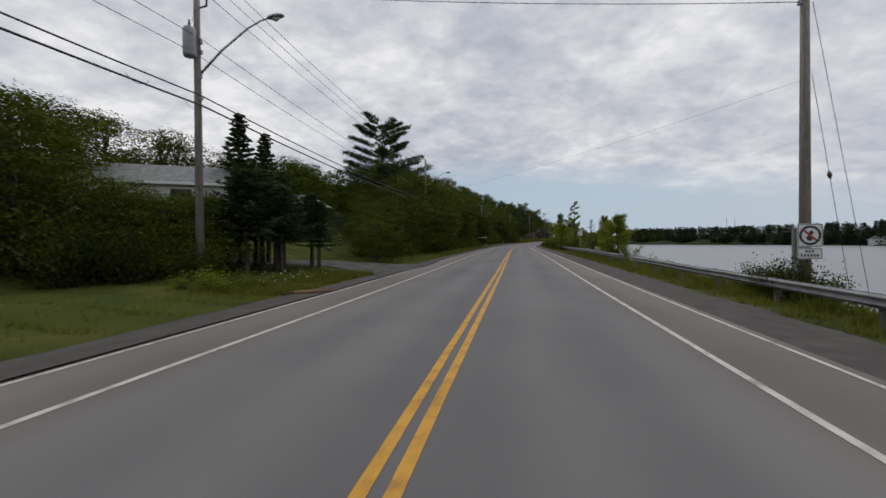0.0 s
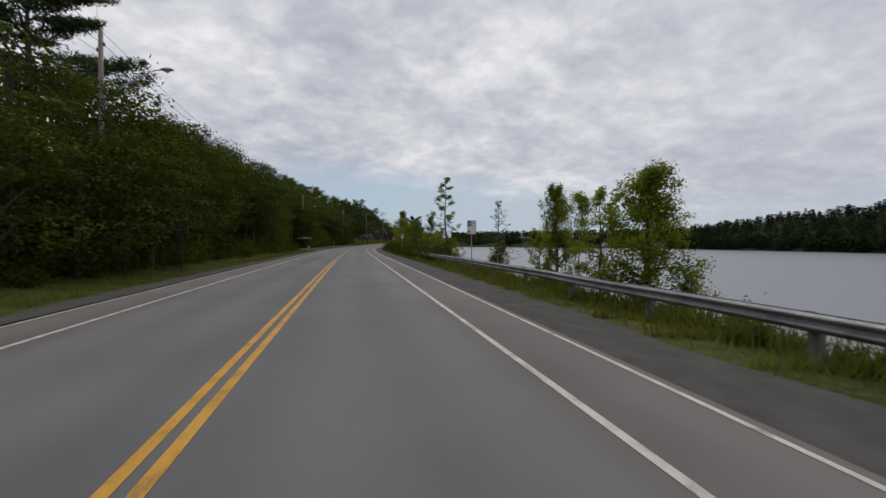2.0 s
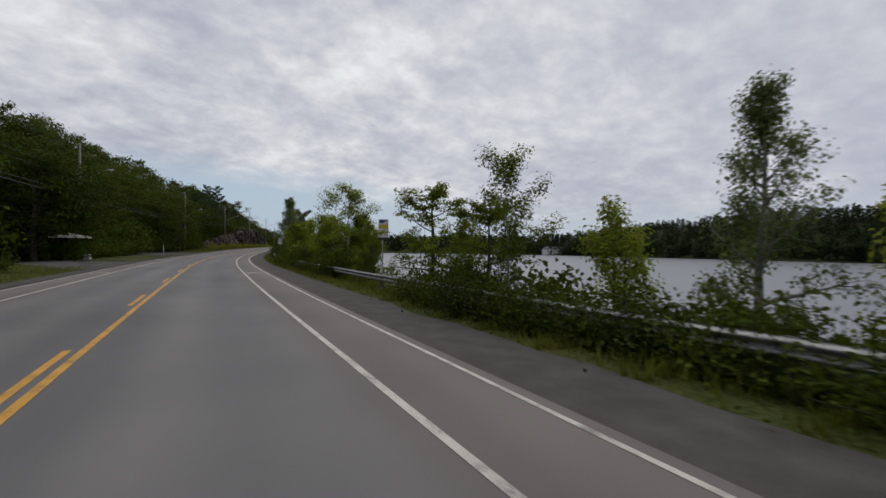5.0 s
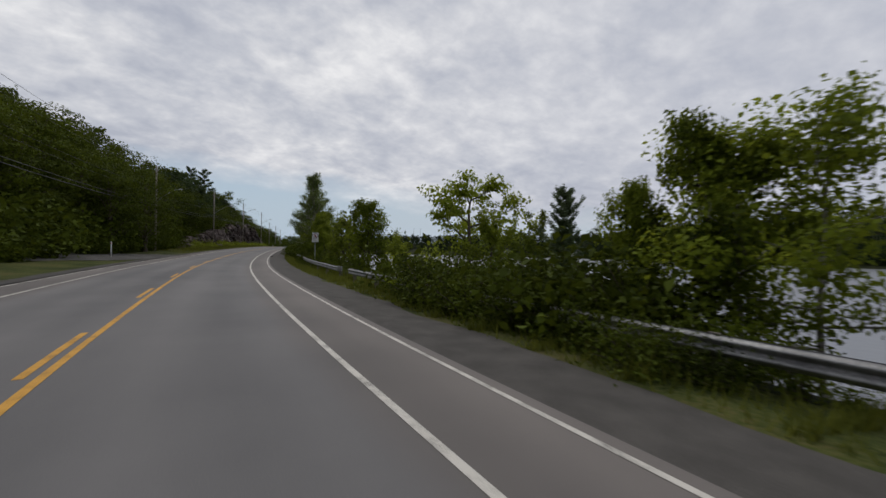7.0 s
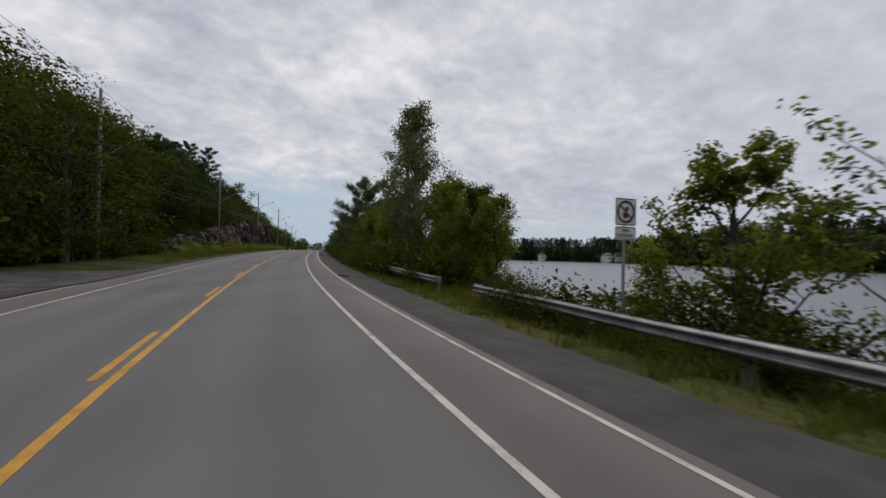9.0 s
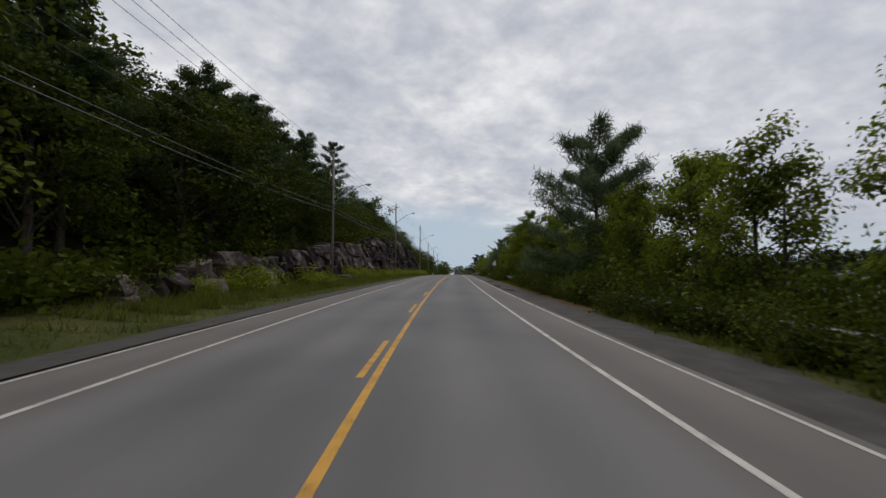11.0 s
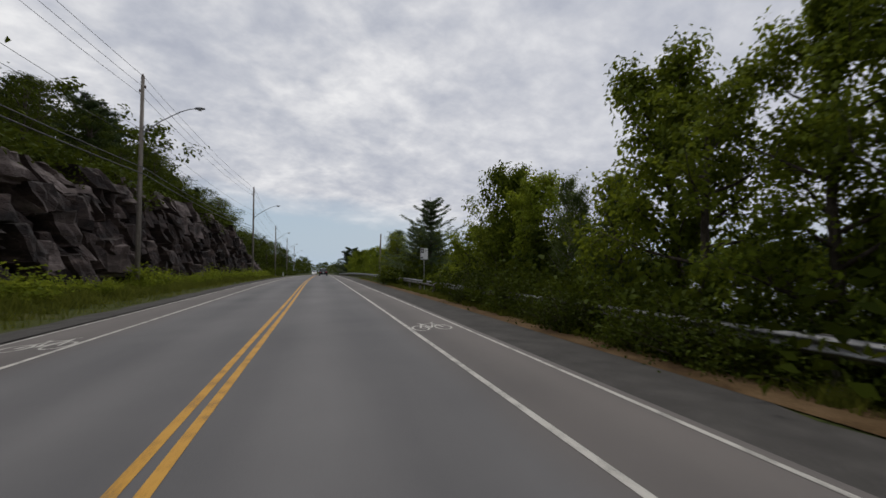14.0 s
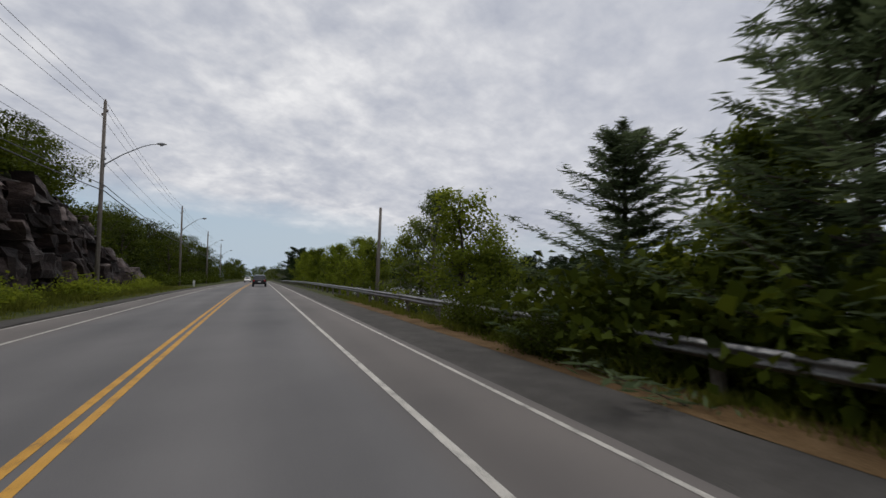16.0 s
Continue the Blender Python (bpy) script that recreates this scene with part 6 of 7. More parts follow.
stop = sign_post("transit_stop_sign", 101.2, 8.85, "white and yellow transit stop sign on a steel post", 3.2, turn=-15)
p = plate(stop, 0.46, 0.86, 2.92, x=0.03)
mark(p, rect(0.03, 3.02, 0.40, 0.2), M_SIGNYELLOW, 0.0066, "yellow_band")
mark(p, [(-0.16, 3.17), (0.0, 3.17), (0.2, 3.31), (-0.16, 3.31)], M_SIGNBLUE, 0.0066, "blue_band")
mark(p, rect(0.03, 2.76, 0.13, 0.1), M_SIGNYELLOW, 0.0066, "yellow_mark")
part("base_cap", mesh_of("base_cap", *box_geo(0.03, 0.02, 2.45, 0.48, 0.1, 0.1, 0.01), M_SIGNBLACK), stop)
back = sign_post("sign_board", 58.5, -7.6, "road sign seen from behind on a steel post, coloured dark as if backlit", 2.7, turn=180)
plate(back, 0.6, 0.72, 2.5)
# post and back take the dark metal, which paints in their shade
for c in back.children:
    if c.name.startswith(("post", "panel_back")):
        c.data = c.data.copy()
        c.data.materials[0] = M_DULL
mk = thing("marker_post", "white slender marker post beside the lay-by", "marker post", Matrix.Translation(on_ground(170.5, -9.4)), "marker posts")
part("stake", mesh_of("stake", *tube([(0, 0, -0.2), (0, 0, 1.2), (0, 0, 1.55)], [0.06, 0.055, 0.045], 8), M_SIGNWHITE, True), mk)
part("band", mesh_of("band", *tube([(0, 0, 1.36), (0, 0, 1.46)], [0.058, 0.056], 8), M_SIGNRED, True), mk)
mk2 = thing("marker_post", "short white utility pedestal on the verge", "marker post", Matrix.Translation(on_ground(352, -7.6)), "marker posts")
part("box", mesh_of("box", *box_geo(0, 0, 0.45, 0.28, 0.24, 0.95, 0.03), M_SIGNWHITE), mk2)
part("cap", mesh_of("cap", *box_geo(0, 0, 0.95, 0.32, 0.28, 0.06, 0.02), M_SIGNBACK), mk2)

# ---- cycle symbols on the lanes ----
def cycle_symbol(y, u):
    V, F = [], []

    def stroke(pts, w=0.06):
        for (x0, y0), (x1, y1) in zip(pts, pts[1:]):
            d = Vector((x1 - x0, y1 - y0)).normalized()
            n = Vector((-d.y, d.x)) * w / 2
            o = len(V)
            for a, b in ((x0 + n.x, y0 + n.y), (x0 - n.x, y0 - n.y), (x1 - n.x, y1 - n.y), (x1 + n.x, y1 + n.y)):
                pp = at_road(y + b, u + a)
                V.append((pp.x, pp.y, along(CZ, y + b) - 0.012 * abs(u + a) + 0.004))
            F.append((o, o + 1, o + 2, o + 3))
    for cx in (-0.33, 0.33):
        stroke([(cx + 0.22 * math.cos(a * math.pi / 9), 0.42 * math.sin(a * math.pi / 9)) for a in range(19)])
    stroke([(-0.33, 0), (-0.14, 0.72), (0.2, 0.72), (0.0, 0.0), (-0.33, 0.0)])
    stroke([(0.0, 0.0), (-0.17, 0.86), (-0.25, 0.86)])
    stroke([(0.33, 0.0), (0.19, 0.92), (0.30, 1.0)])
    return tagged(new("cycle_symbol", mesh_of("cycle_symbol", V, F, M_WHITE_PAINT)), "white painted bicycle symbol on the cycle lane", "road marking", "cycle symbols", "structure")


for y, u in ((112.8, 4.17), (250.2, 4.2), (251.6, -4.25), (116.0, -4.25), (380, 4.2)):
    cycle_symbol(y, u)


# ---- driveways and lay-bys ----
def apron(name, spine, label):
    """A ragged sheet along a spine of (y, u, half width) laid on the ground."""
    V, F = [], []
    n = 24
    for i in range(n):
        f = i / (n - 1) * (len(spine) - 1)
        k = min(int(f), len(spine) - 2)
        g = f - k
        y, u, w = [a + (b - a) * g for a, b in zip(spine[k], spine[k + 1])]
        dy, du = spine[k + 1][0] - spine[k][0], spine[k + 1][1] - spine[k][1]
        ln = math.hypot(dy, du)
        ny, nu2 = -du / ln, dy / ln
        for j in range(9):
            s = (j / 4 - 1) * (w + 0.3 * noise.noise((f * 3, j * 0.2, 1.0)))
            yy, uu = y + ny * s, u + nu2 * s
            V.append(on_ground(yy, min(uu, -5.0), 0.04))
    F = [(i * 9 + j, i * 9 + j + 1, (i + 1) * 9 + j + 1, (i + 1) * 9 + j) for i in range(n - 1) for j in range(8)]
    me = mesh_of(name, V, F, M_DRIVE, True)
    return tagged(new(name, me), label, "driveway", kind="structure")


apron("driveway", [(26.8, -5.0, 6.2), (27.0, -7.0, 4.2), (27.2, -10.0, 2.6), (26.0, -14.0, 2.0), (22.0, -19.0, 2.0), (14.0, -22.0, 2.0)], "worn grey driveway curving up behind the garden pines")
apron("driveway", [(131, -5.2, 9.5), (131, -7.5, 8.0), (131, -10, 6.0), (131, -13.5, 4.0)], "grey gravel lay-by in front of the sunshade")
apron("driveway", [(172, -5.2, 15), (173, -7.5, 13), (174, -9.8, 11), (175, -12.0, 9.0)], "broad grey gravel lay-by under the trees")
for y, u, a, b, lab in ((13.6, -5.95, 0.75, 0.42, "rusty oval manhole cover set in the shoulder"), ):
    V = [on_ground(y + b * math.sin(2 * math.pi * i / 24), u + a * math.cos(2 * math.pi * i / 24), 0.075) for i in range(24)]
    V += [v - Vector((0, 0, 0.12)) for v in V]
    tagged(new("manhole_cover", mesh_of("manhole_cover", V, [tuple(range(24))] + [(i, i + 24, (i + 1) % 24 + 24, (i + 1) % 24) for i in range(24)], M_SOIL)), lab, "manhole", kind="structure")
for y, u, ln in ((177.6, 5.3, 1.4), (172.2, 7.0, 1.6), (225.2, 5.4, 1.6), (219.0, 5.6, 2.2), (238.0, 5.9, 1.6)):
    V, F = box_geo(0, 0, 0, 0.16, ln, 0.05, 0.01)
    o = tagged(new("scrap_strip", mesh_of("scrap_strip", V, F, M_BARK)), "dark strip of broken bark and rubble on the shoulder", "debris", "debris on the shoulder")
    o.matrix_basis = Matrix.Translation(on_ground(y, u, 0.06)) @ pose(0, 0, 0, 0, 0, heading(y) + 12)

# ---- grass blades, daisies ----
def blades(name, count, spans, hmin, hmax, seed, mat, label):
    rs = np.random.default_rng(seed)
    out = np.empty((count, 3, 3))
    for i in range(count):
        y0, y1, u0, u1 = spans[int(rs.integers(len(spans)))]
        y, u = rs.uniform(y0, y1), rs.uniform(u0, u1)
        y += 0.5 * math.sin(y * 3.1)
        hgt = rs.uniform(hmin, hmax) * (0.6 + 0.8 * abs(noise.noise((y * 0.3, u * 0.5, 0))))
        p = on_ground(y, u, -0.02)
        a, w = rs.uniform(0, 6.28), 0.012 + 0.02 * hgt
        lean = rs.normal(size=2) * 0.35 * hgt
        out[i] = [(p.x - math.cos(a) * w, p.y - math.sin(a) * w, p.z), (p.x + math.cos(a) * w, p.y + math.sin(a) * w, p.z), (p.x + lean[0], p.y + lean[1], p.z + hgt)]
    return tagged(new(name, quads_mesh(name, out.reshape(-1, 3), mat, 3)), label, "grass", kind="stuff")


right_spans = [(y, y + 12, 6.9, 10.4) for y in range(0, 200, 12)] + [(y, y + 12, 7.4, 9.2) for y in range(200, 300, 12)]
left_spans = [(12, 22, -9.5, -6.4)] * 5 + [(y, y + 12, -10.5, -6.5) for y in range(30, 122, 12)] + [(y, y + 12, -11.8, -6.6) for y in range(192, 340, 12)] + [(0, 22, -9.5, -6.5)]
blades("verge_grass", 76000, right_spans, 0.14, 0.46, 4, M_BLADE, "long uncut grass on the verge under the guard rail")
blades("bank_grass", 26000, [(y, y + 10, 8.5, 10.3) for y in list(range(0, 110, 10)) + list(range(128, 170, 10))], 0.35, 0.8, 19, M_BLADE, "tall grass and weeds on the bank behind the guard rail")
blades("tall_grass", 26000, [(y, y + 12, -10.6, -7.8) for y in range(204, 336, 12)], 0.3, 0.85, 15, M_BLADE, "tall yellow-green grass at the foot of the rock face")
blades("verge_grass", 36000, left_spans, 0.12, 0.45, 5, M_BLADE, "uncut grass and weeds on the wooded verge")
blades("lawn_grass", 26000, [(-4, 22, -20, -8), (28, 42, -20, -8)], 0.05, 0.12, 6, M_BLADE, "short mown garden lawn")
rs = np.random.default_rng(9)
dz = []
for i in range(44):
    p = on_ground(16.5 + rs.normal() * 1.2, -8.2 + rs.normal() * 0.5, rs.uniform(0.3, 0.5))
    if i % 4 == 0:
        p = on_ground(rs.uniform(36, 250), rs.uniform(7.3, 8.3), rs.uniform(0.2, 0.4))
    dz.append(leaf_quads(rs, np.array([list(p)] * 6) + rs.normal(size=(6, 3)) * 0.012, 0.038, 2.0))
tagged(new("daisies", quads_mesh("daisies", np.concatenate(dz), M_FLOWER)), "scattered small white daisies in the verge", "flowers", kind="stuff")

# stones at the gap in the rail and along the water
stone_mes = []
for s in range(4):
    bm = bmesh.new()
    bmesh.ops.create_icosphere(bm, subdivisions=2, radius=0.5)
    for v in bm.verts:
        v.co = v.co * (1 + 0.35 * noise.noise(v.co * 1.7 + Vector((s * 9, 0, 0)))) * Vector((1, 1, 0.65)).length / 1.5
        v.co.z *= 0.6
    me = bpy.data.meshes.new("boulder")
    bm.to_mesh(me)
    bm.free()
    me.materials.append(M_ROCK)
    stone_mes.append(me)
rng = random.Random(77)
for i in range(46):
    y = rng.choice([rng.uniform(28, 40), rng.uniform(138, 148), rng.uniform(0, 300)])
    u = rng.uniform(9.4, 12.2)
    o = tagged(new("boulder", stone_mes[i % 4]), "grey angular boulder on the lake bank", "boulder", "boulders on the lake bank")
    k = rng.uniform(0.4, 1.1)
    o.matrix_basis = Matrix.Translation(on_ground(y, u, 0.02)) @ pose(0, 0, 0, rng.uniform(-15, 15), rng.uniform(-15, 15), rng.uniform(0, 360)) @ Matrix.Diagonal((k, k, k, 1))

# ---- houses, sunshade, vehicles, far shore ----
M_SIDING = surface("pale_siding", [(0.48, 0.48, 0.46), (0.60, 0.60, 0.58)], 1.0, 20, 0.7, 0, 0.1)
M_GREYSIDING = surface("grey_siding", [(0.16, 0.18, 0.18), (0.24, 0.26, 0.26)], 1.0, 20, 0.7, 0, 0.1)
M_SHINGLE = surface("grey_shingle", [(0.10, 0.105, 0.10), (0.18, 0.185, 0.18), (0.24, 0.245, 0.24)], 2.0, 30, 0.9, 0, 0.3)
M_TRIM = surface("white_trim", [(0.62, 0.62, 0.6), (0.72, 0.72, 0.7)], 3, 30, 0.6, 0, 0.05)
M_GLASS = surface("dark_window_glass", [(0.015, 0.018, 0.02), (0.03, 0.034, 0.038)], 2, 20, 0.08, 0, 0, spec=0.8)
M_CANVAS = surface("cream_canvas", [(0.56, 0.55, 0.47), (0.66, 0.65, 0.56)], 3, 40, 0.85, 0, 0.1)
M_CARDARK = surface("dark_car_paint", [(0.012, 0.013, 0.015), (0.022, 0.023, 0.026)], 2, 30, 0.25, 0.2, 0, spec=0.7)
M_CARWHITE = surface("white_car_paint", [(0.62, 0.62, 0.62), (0.70, 0.70, 0.70)], 2, 30, 0.25, 0, 0, spec=0.6)
M_TYRE = surface("black_rubber", [(0.012, 0.012, 0.012), (0.025, 0.025, 0.025)], 8, 50, 0.85, 0, 0.1)
M_TAIL = surface("red_tail_lens", [(0.30, 0.01, 0.01), (0.40, 0.02, 0.02)], 8, 50, 0.2, 0, 0)


def house(name, y, u, w, d, wall_h, roof_h, turn, siding, label, windows, z=None, hip=False):
    base = on_ground(y, u)
    if z is not None:
        base.z = z
    ob = thing(name, label, "house", Matrix.Translation(base) @ pose(0, 0, 0, 0, 0, turn), "houses")
    part("wall", mesh_of("wall", *box_geo(0, 0, wall_h / 2 - 0.6, w, d, wall_h + 1.2), siding), ob)
    e = 0.45
    if hip:
        V = [(-w / 2 - e, -d / 2 - e, 0), (w / 2 + e, -d / 2 - e, 0), (w / 2 + e, d / 2 + e, 0), (-w / 2 - e, d / 2 + e, 0), (-w * 0.18, 0, roof_h), (w * 0.18, 0, roof_h)]
        F = [(0, 1, 5, 4), (1, 2, 5), (2, 3, 4, 5), (3, 0, 4), (3, 2, 1, 0)]
    else:
        V = [(-w / 2 - e, -d / 2 - e, 0), (w / 2 + e, -d / 2 - e, 0), (w / 2 + e, d / 2 + e, 0), (-w / 2 - e, d / 2 + e, 0), (-w / 2 - e, 0, roof_h), (w / 2 + e, 0, roof_h)]
        F = [(0, 1, 5, 4), (1, 2, 5), (2, 3, 4, 5), (3, 0, 4), (3, 2, 1, 0)]
        for s in (-1, 1):
            part("gable", mesh_of("gable", [(s * (w / 2 + 0.01), -d / 2, 0), (s * (w / 2 + 0.01), d / 2, 0), (s * (w / 2 + 0.01), 0, roof_h - 0.2), (s * (w / 2 - 0.1), -d / 2, 0), (s * (w / 2 - 0.1), d / 2, 0), (s * (w / 2 - 0.1), 0, roof_h - 0.2)], [(0, 1, 2), (5, 4, 3), (0, 3, 4, 1), (1, 4, 5, 2), (2, 5, 3, 0)], siding), ob, m=pose(0, 0, wall_h))
    part("roof", mesh_of("roof", [Vector(v) for v in V], F, M_SHINGLE), ob, m=pose(0, 0, wall_h))
    for s in (-1, 1):
        part("fascia", mesh_of("fascia", *box_geo(0, s * (d / 2 + e + 0.02), wall_h - 0.02, w + 2 * e, 0.05, 0.2, 0.01), M_TRIM), ob)
    for s in (-1, 1):
        part("fascia", mesh_of("fascia", *box_geo(s * (w / 2 + e + 0.02), 0, wall_h - 0.02, 0.05, d + 2 * e, 0.2, 0.01), M_TRIM), ob)
    for side, off, z0, ww, hh in windows:
        ax = (0, -1) if side == "s" else ((1, 0) if side == "e" else (-1, 0))
        cx, cy = (off, -d / 2) if side == "s" else (ax[0] * w / 2, off)
        sx, sy = (ww, 0.08) if side == "s" else (0.08, ww)
        wn = part("window", mesh_of("window", *box_geo(cx, cy, z0, sx + 0.16 * (side == "s"), sy + 0.16 * (side != "s"), hh + 0.16), M_TRIM), ob)
        part("pane", mesh_of("pane", *box_geo(cx + ax[0] * 0.03, cy + ax[1] * 0.03, z0, sx, sy, hh), M_GLASS), wn)
    return ob


house("house", 35.5, -31.0, 12.0, 8.0, 2.5, 2.1, 30, M_SIDING, "white bungalow with grey shingle roof behind garden shrubs", [("s", -3, 1.5, 1.4, 1.1), ("s", 2, 1.5, 1.6, 1.1), ("e", 0, 1.5, 1.4, 1.1), ("e", 0, 3.6, 0.7, 0.6)])
house("garden_house", 47.0, -23.5, 4.6, 4.2, 2.3, 1.3, 8, M_GREYSIDING, "small grey garden house with white trim and hipped roof", [("s", 0.0, 1.35, 3.2, 1.3), ("e", 0, 1.35, 2.6, 1.3)], hip=True)
# step of stones and a timber edge in the lawn
for y, u, ln, a in ((40.5, -17.5, 2.6, 35), (33.0, -19.0, 1.8, 60)):
    o = tagged(new("timber_beam", mesh_of("timber_beam", *box_geo(0, 0, 0.12, 0.28, ln, 0.28, 0.03), M_POSTWOOD)), "old grey timber beam lying on the sloping lawn", "timber", "timbers on the lawn")
    o.matrix_basis = Matrix.Translation(on_ground(y, u)) @ pose(0, 0, 0, 8, 0, a)

shade = thing("sunshade", "open cream market umbrella over a roadside table", "umbrella", Matrix.Translation(on_ground(137.2, -11.2)))
n = 8
V = [(0, 0, 2.75)] + [(1.75 * math.cos(2 * math.pi * i / n), 1.75 * math.sin(2 * math.pi * i / n), 2.32) for i in range(n)] + [(1.75 * math.cos(2 * math.pi * i / n), 1.75 * math.sin(2 * math.pi * i / n), 2.2) for i in range(n)]
me = mesh_of("canopy", [Vector(v) for v in V], [(0, i + 1, (i + 1) % n + 1) for i in range(n)] + [(i + 1, i + 1 + n, (i + 1) % n + 1 + n, (i + 1) % n + 1) for i in range(n)], M_CANVAS)
part("canopy", me, shade).modifiers.new("thick", "SOLIDIFY").thickness = 0.01
part("pole", mesh_of("pole", *tube([(0, 0, 0), (0, 0, 2.8)], [0.03, 0.025], 8), M_POSTWOOD, True), shade)
for i in range(n):
    part("rib", mesh_of("rib", *tube([(0, 0, 2.68), (1.7 * math.cos(2 * math.pi * i / n), 1.7 * math.sin(2 * math.pi * i / n), 2.27)], [0.012, 0.01], 4), M_POSTWOOD), shade)
part("base", mesh_of("base", *tube([(0, 0, 0), (0, 0, 0.06), (0, 0, 0.12)], [0.3, 0.28, 0.08], 16), M_SIGNBLACK), shade)
tb = thing("table", "low dark roadside table with a white crate beside it", "table", Matrix.Translation(on_ground(138.6, -10.9)))
part("tabletop", mesh_of("tabletop", *box_geo(0, 0, 0.72, 0.8, 1.4, 0.05, 0.01), M_POSTWOOD), tb)
for sx in (-0.33, 0.33):
    for sy in (-0.6, 0.6):
        part("leg", mesh_of("leg", *box_geo(sx, sy, 0.35, 0.06, 0.06, 0.7), M_POSTWOOD), tb)
cr = thing("crate", "white plastic crate on the gravel", "crate", Matrix.Translation(on_ground(140.2, -10.6)))
part("box", mesh_of("box", *box_geo(0, 0, 0.28, 0.6, 0.9, 0.55, 0.03), M_TRIM), cr)
part("lid", mesh_of("lid", *box_geo(0, 0, 0.58, 0.66, 0.96, 0.06, 0.02), M_TRIM), cr)


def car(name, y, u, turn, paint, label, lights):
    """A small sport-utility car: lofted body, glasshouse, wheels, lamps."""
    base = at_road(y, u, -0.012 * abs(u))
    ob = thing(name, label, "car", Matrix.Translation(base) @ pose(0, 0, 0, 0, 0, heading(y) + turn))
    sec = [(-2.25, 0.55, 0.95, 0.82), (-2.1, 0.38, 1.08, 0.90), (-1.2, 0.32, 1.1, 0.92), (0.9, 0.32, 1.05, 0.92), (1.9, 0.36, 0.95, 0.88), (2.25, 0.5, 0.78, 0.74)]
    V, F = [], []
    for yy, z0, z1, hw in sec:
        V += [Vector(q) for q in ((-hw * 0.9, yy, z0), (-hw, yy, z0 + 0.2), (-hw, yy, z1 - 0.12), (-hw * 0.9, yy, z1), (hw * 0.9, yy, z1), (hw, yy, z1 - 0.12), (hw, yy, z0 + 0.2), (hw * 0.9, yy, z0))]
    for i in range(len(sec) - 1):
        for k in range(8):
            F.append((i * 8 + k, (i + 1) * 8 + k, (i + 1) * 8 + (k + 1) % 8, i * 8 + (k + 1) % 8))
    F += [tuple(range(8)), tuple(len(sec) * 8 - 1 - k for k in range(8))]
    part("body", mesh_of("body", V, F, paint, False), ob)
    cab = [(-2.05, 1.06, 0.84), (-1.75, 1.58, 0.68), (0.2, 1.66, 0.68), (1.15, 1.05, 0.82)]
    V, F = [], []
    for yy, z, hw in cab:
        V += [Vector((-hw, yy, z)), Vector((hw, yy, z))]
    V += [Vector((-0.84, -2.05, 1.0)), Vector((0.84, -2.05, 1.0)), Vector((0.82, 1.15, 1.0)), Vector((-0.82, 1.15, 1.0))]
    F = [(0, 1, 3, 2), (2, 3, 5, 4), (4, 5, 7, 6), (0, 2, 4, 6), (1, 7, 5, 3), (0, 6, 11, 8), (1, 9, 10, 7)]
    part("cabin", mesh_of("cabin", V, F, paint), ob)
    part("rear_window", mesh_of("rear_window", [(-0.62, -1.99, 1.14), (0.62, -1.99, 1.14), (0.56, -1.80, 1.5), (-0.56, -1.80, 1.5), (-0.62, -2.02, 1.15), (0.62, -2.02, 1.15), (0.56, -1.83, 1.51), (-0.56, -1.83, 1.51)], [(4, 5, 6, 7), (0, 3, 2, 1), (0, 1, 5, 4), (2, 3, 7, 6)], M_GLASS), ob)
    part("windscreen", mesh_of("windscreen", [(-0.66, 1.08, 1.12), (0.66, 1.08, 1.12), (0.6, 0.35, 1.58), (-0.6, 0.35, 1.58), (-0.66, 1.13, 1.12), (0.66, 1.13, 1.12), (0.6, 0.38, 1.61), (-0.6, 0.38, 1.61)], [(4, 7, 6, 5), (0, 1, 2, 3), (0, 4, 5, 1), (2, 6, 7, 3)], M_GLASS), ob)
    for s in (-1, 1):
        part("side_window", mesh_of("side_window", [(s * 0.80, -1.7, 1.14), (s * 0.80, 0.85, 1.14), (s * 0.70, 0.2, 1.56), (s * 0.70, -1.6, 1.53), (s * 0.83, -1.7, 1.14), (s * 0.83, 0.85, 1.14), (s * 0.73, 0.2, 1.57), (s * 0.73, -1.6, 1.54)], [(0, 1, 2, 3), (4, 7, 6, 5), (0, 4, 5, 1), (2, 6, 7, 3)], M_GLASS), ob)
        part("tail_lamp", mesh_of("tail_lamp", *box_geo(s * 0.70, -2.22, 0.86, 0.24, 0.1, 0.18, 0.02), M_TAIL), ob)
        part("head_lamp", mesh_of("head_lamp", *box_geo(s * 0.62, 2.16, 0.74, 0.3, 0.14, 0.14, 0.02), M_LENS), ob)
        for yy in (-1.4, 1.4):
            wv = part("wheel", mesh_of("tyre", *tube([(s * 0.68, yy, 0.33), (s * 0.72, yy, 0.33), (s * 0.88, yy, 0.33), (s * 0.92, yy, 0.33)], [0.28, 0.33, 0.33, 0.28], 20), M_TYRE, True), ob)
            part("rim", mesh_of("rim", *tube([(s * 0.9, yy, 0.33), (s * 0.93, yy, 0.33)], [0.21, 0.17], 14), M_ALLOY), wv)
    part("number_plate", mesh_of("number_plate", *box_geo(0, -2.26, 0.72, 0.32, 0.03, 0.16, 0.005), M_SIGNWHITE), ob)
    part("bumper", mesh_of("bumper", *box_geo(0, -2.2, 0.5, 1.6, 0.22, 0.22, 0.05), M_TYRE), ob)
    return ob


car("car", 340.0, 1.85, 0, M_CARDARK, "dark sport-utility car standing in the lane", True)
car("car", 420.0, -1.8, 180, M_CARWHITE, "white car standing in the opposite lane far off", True)


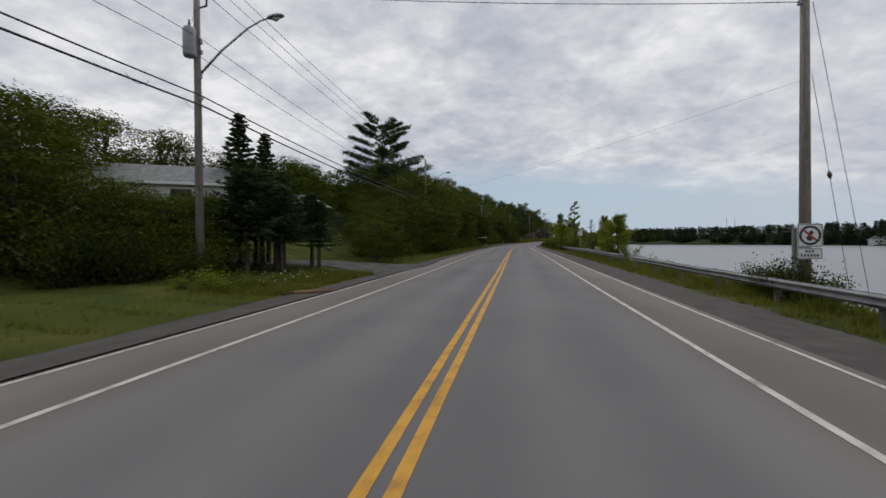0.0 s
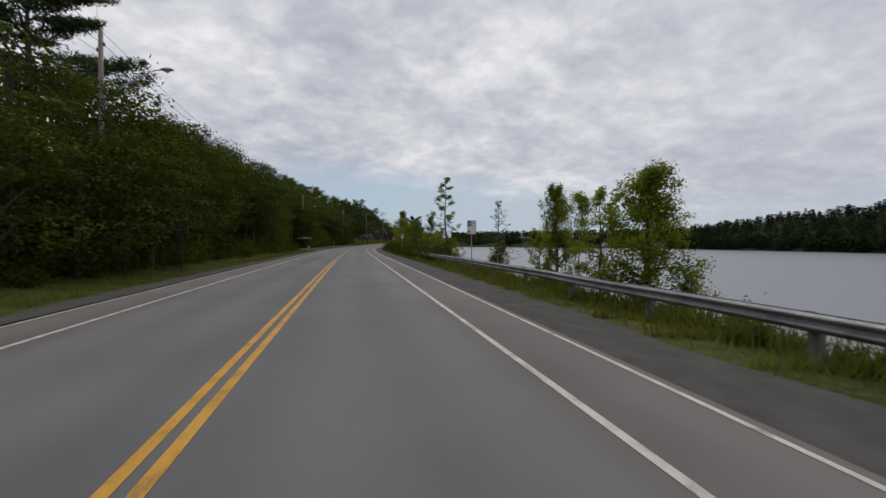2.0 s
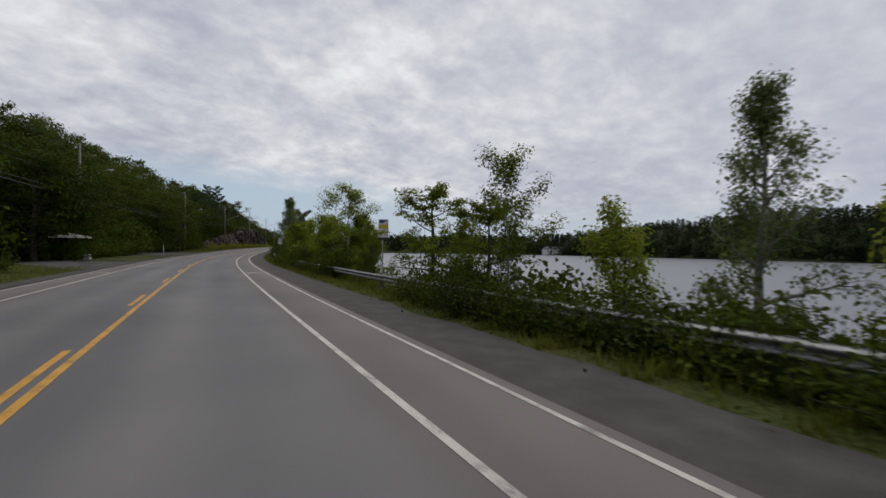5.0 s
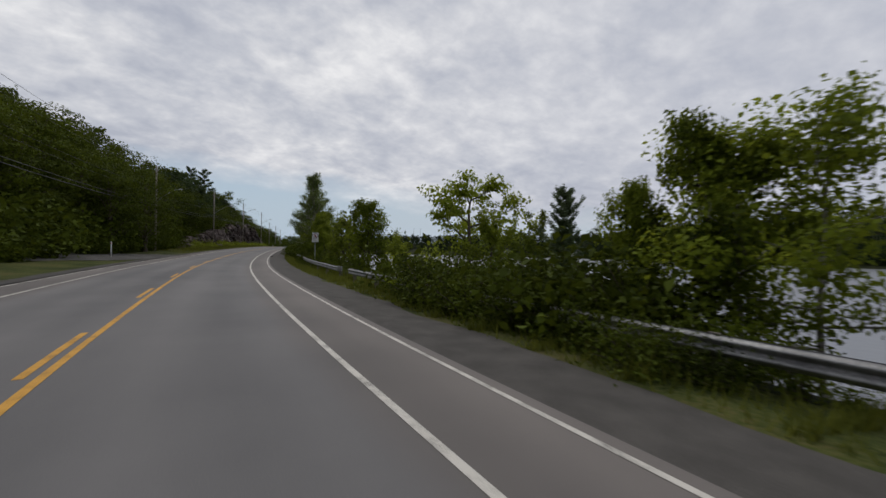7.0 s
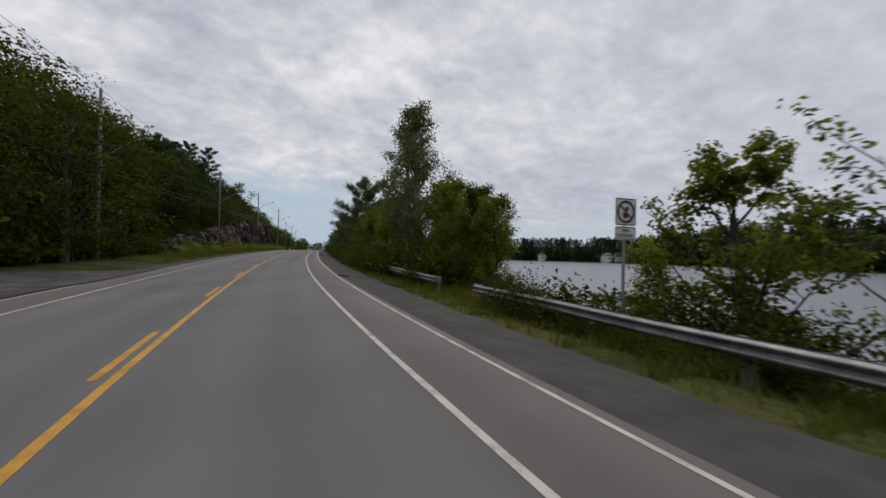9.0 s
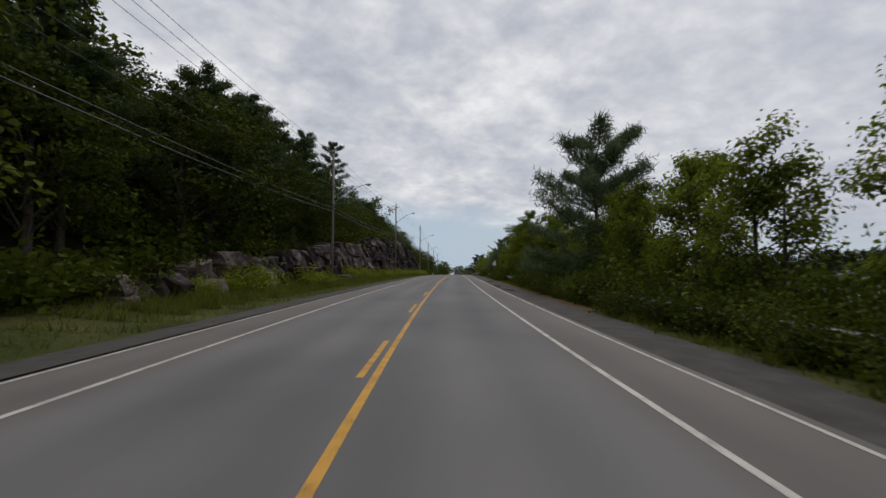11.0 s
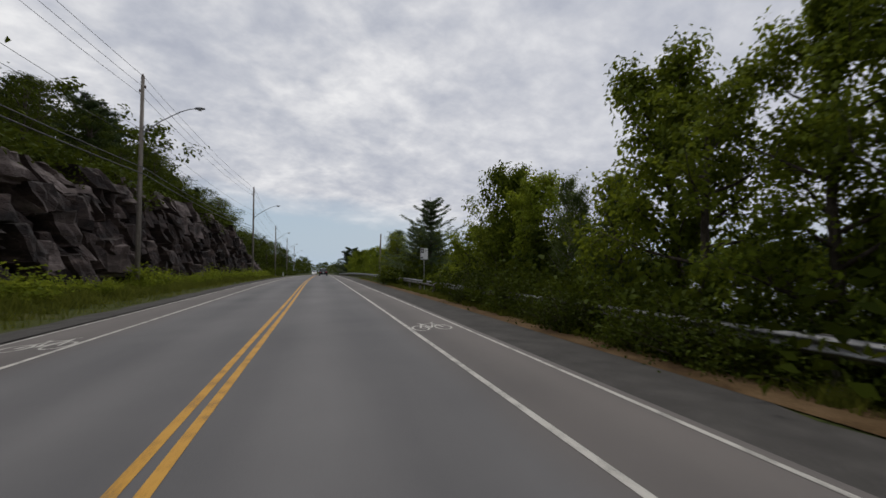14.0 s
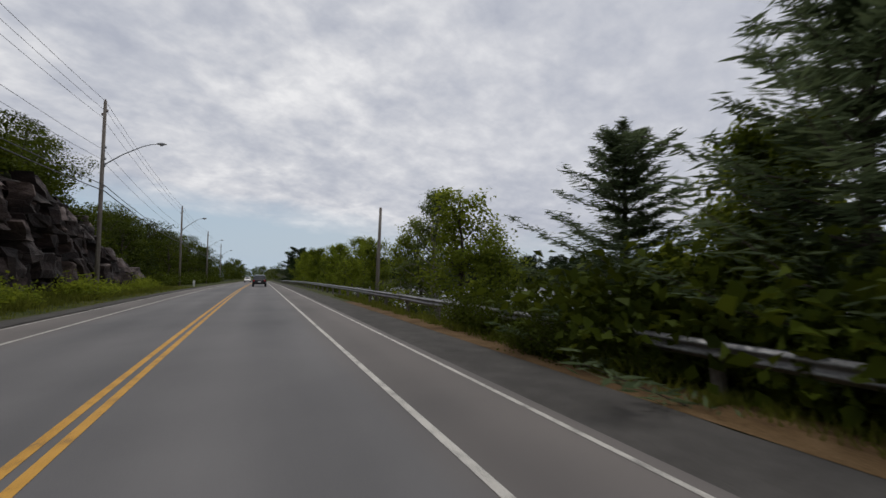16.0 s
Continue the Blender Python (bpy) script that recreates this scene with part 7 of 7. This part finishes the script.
def far_house(y, dx, w, d, h, roof, turn, label):
    x = lerp_table(SHORE_FAR, y) + dx
    return house("lakeside_house", y, (x - along(CX, y)) / math.sqrt(1 + slope(y) ** 2), w, d, h, roof, turn, M_SIDING, label, [("s", -w * 0.25, h * 0.55, w * 0.12, h * 0.3), ("s", 0, h * 0.55, w * 0.12, h * 0.3), ("s", w * 0.25, h * 0.55, w * 0.12, h * 0.3), ("w", 0, h * 0.55, d * 0.2, h * 0.3), ("w", -d * 0.3, h * 0.55, d * 0.2, h * 0.3)], z=LAKE + 1.2)


far_house(372, 4.0, 15, 8, 3.4, 2.6, 60, "white lakeside house with gabled roof across the water")
far_house(360, 4.5, 10, 7, 3.0, 3.0, 130, "white lakeside house with steep gables across the water")
far_house(416, 4.0, 8, 6, 3.0, 2.2, 60, "small white lakeside house across the water")
for x, y, h in ((392, 905, 44), (404, 900, 44)):
    o = thing("radio_mast", "thin distant radio mast on the far hills", "mast", pose(x, y, 0), "radio masts")
    part("lattice", mesh_of("lattice", *tube([(0, 0, 0), (0, 0, h * 0.5), (0, 0, h)], [0.6, 0.4, 0.2], 6), M_DULL), o)
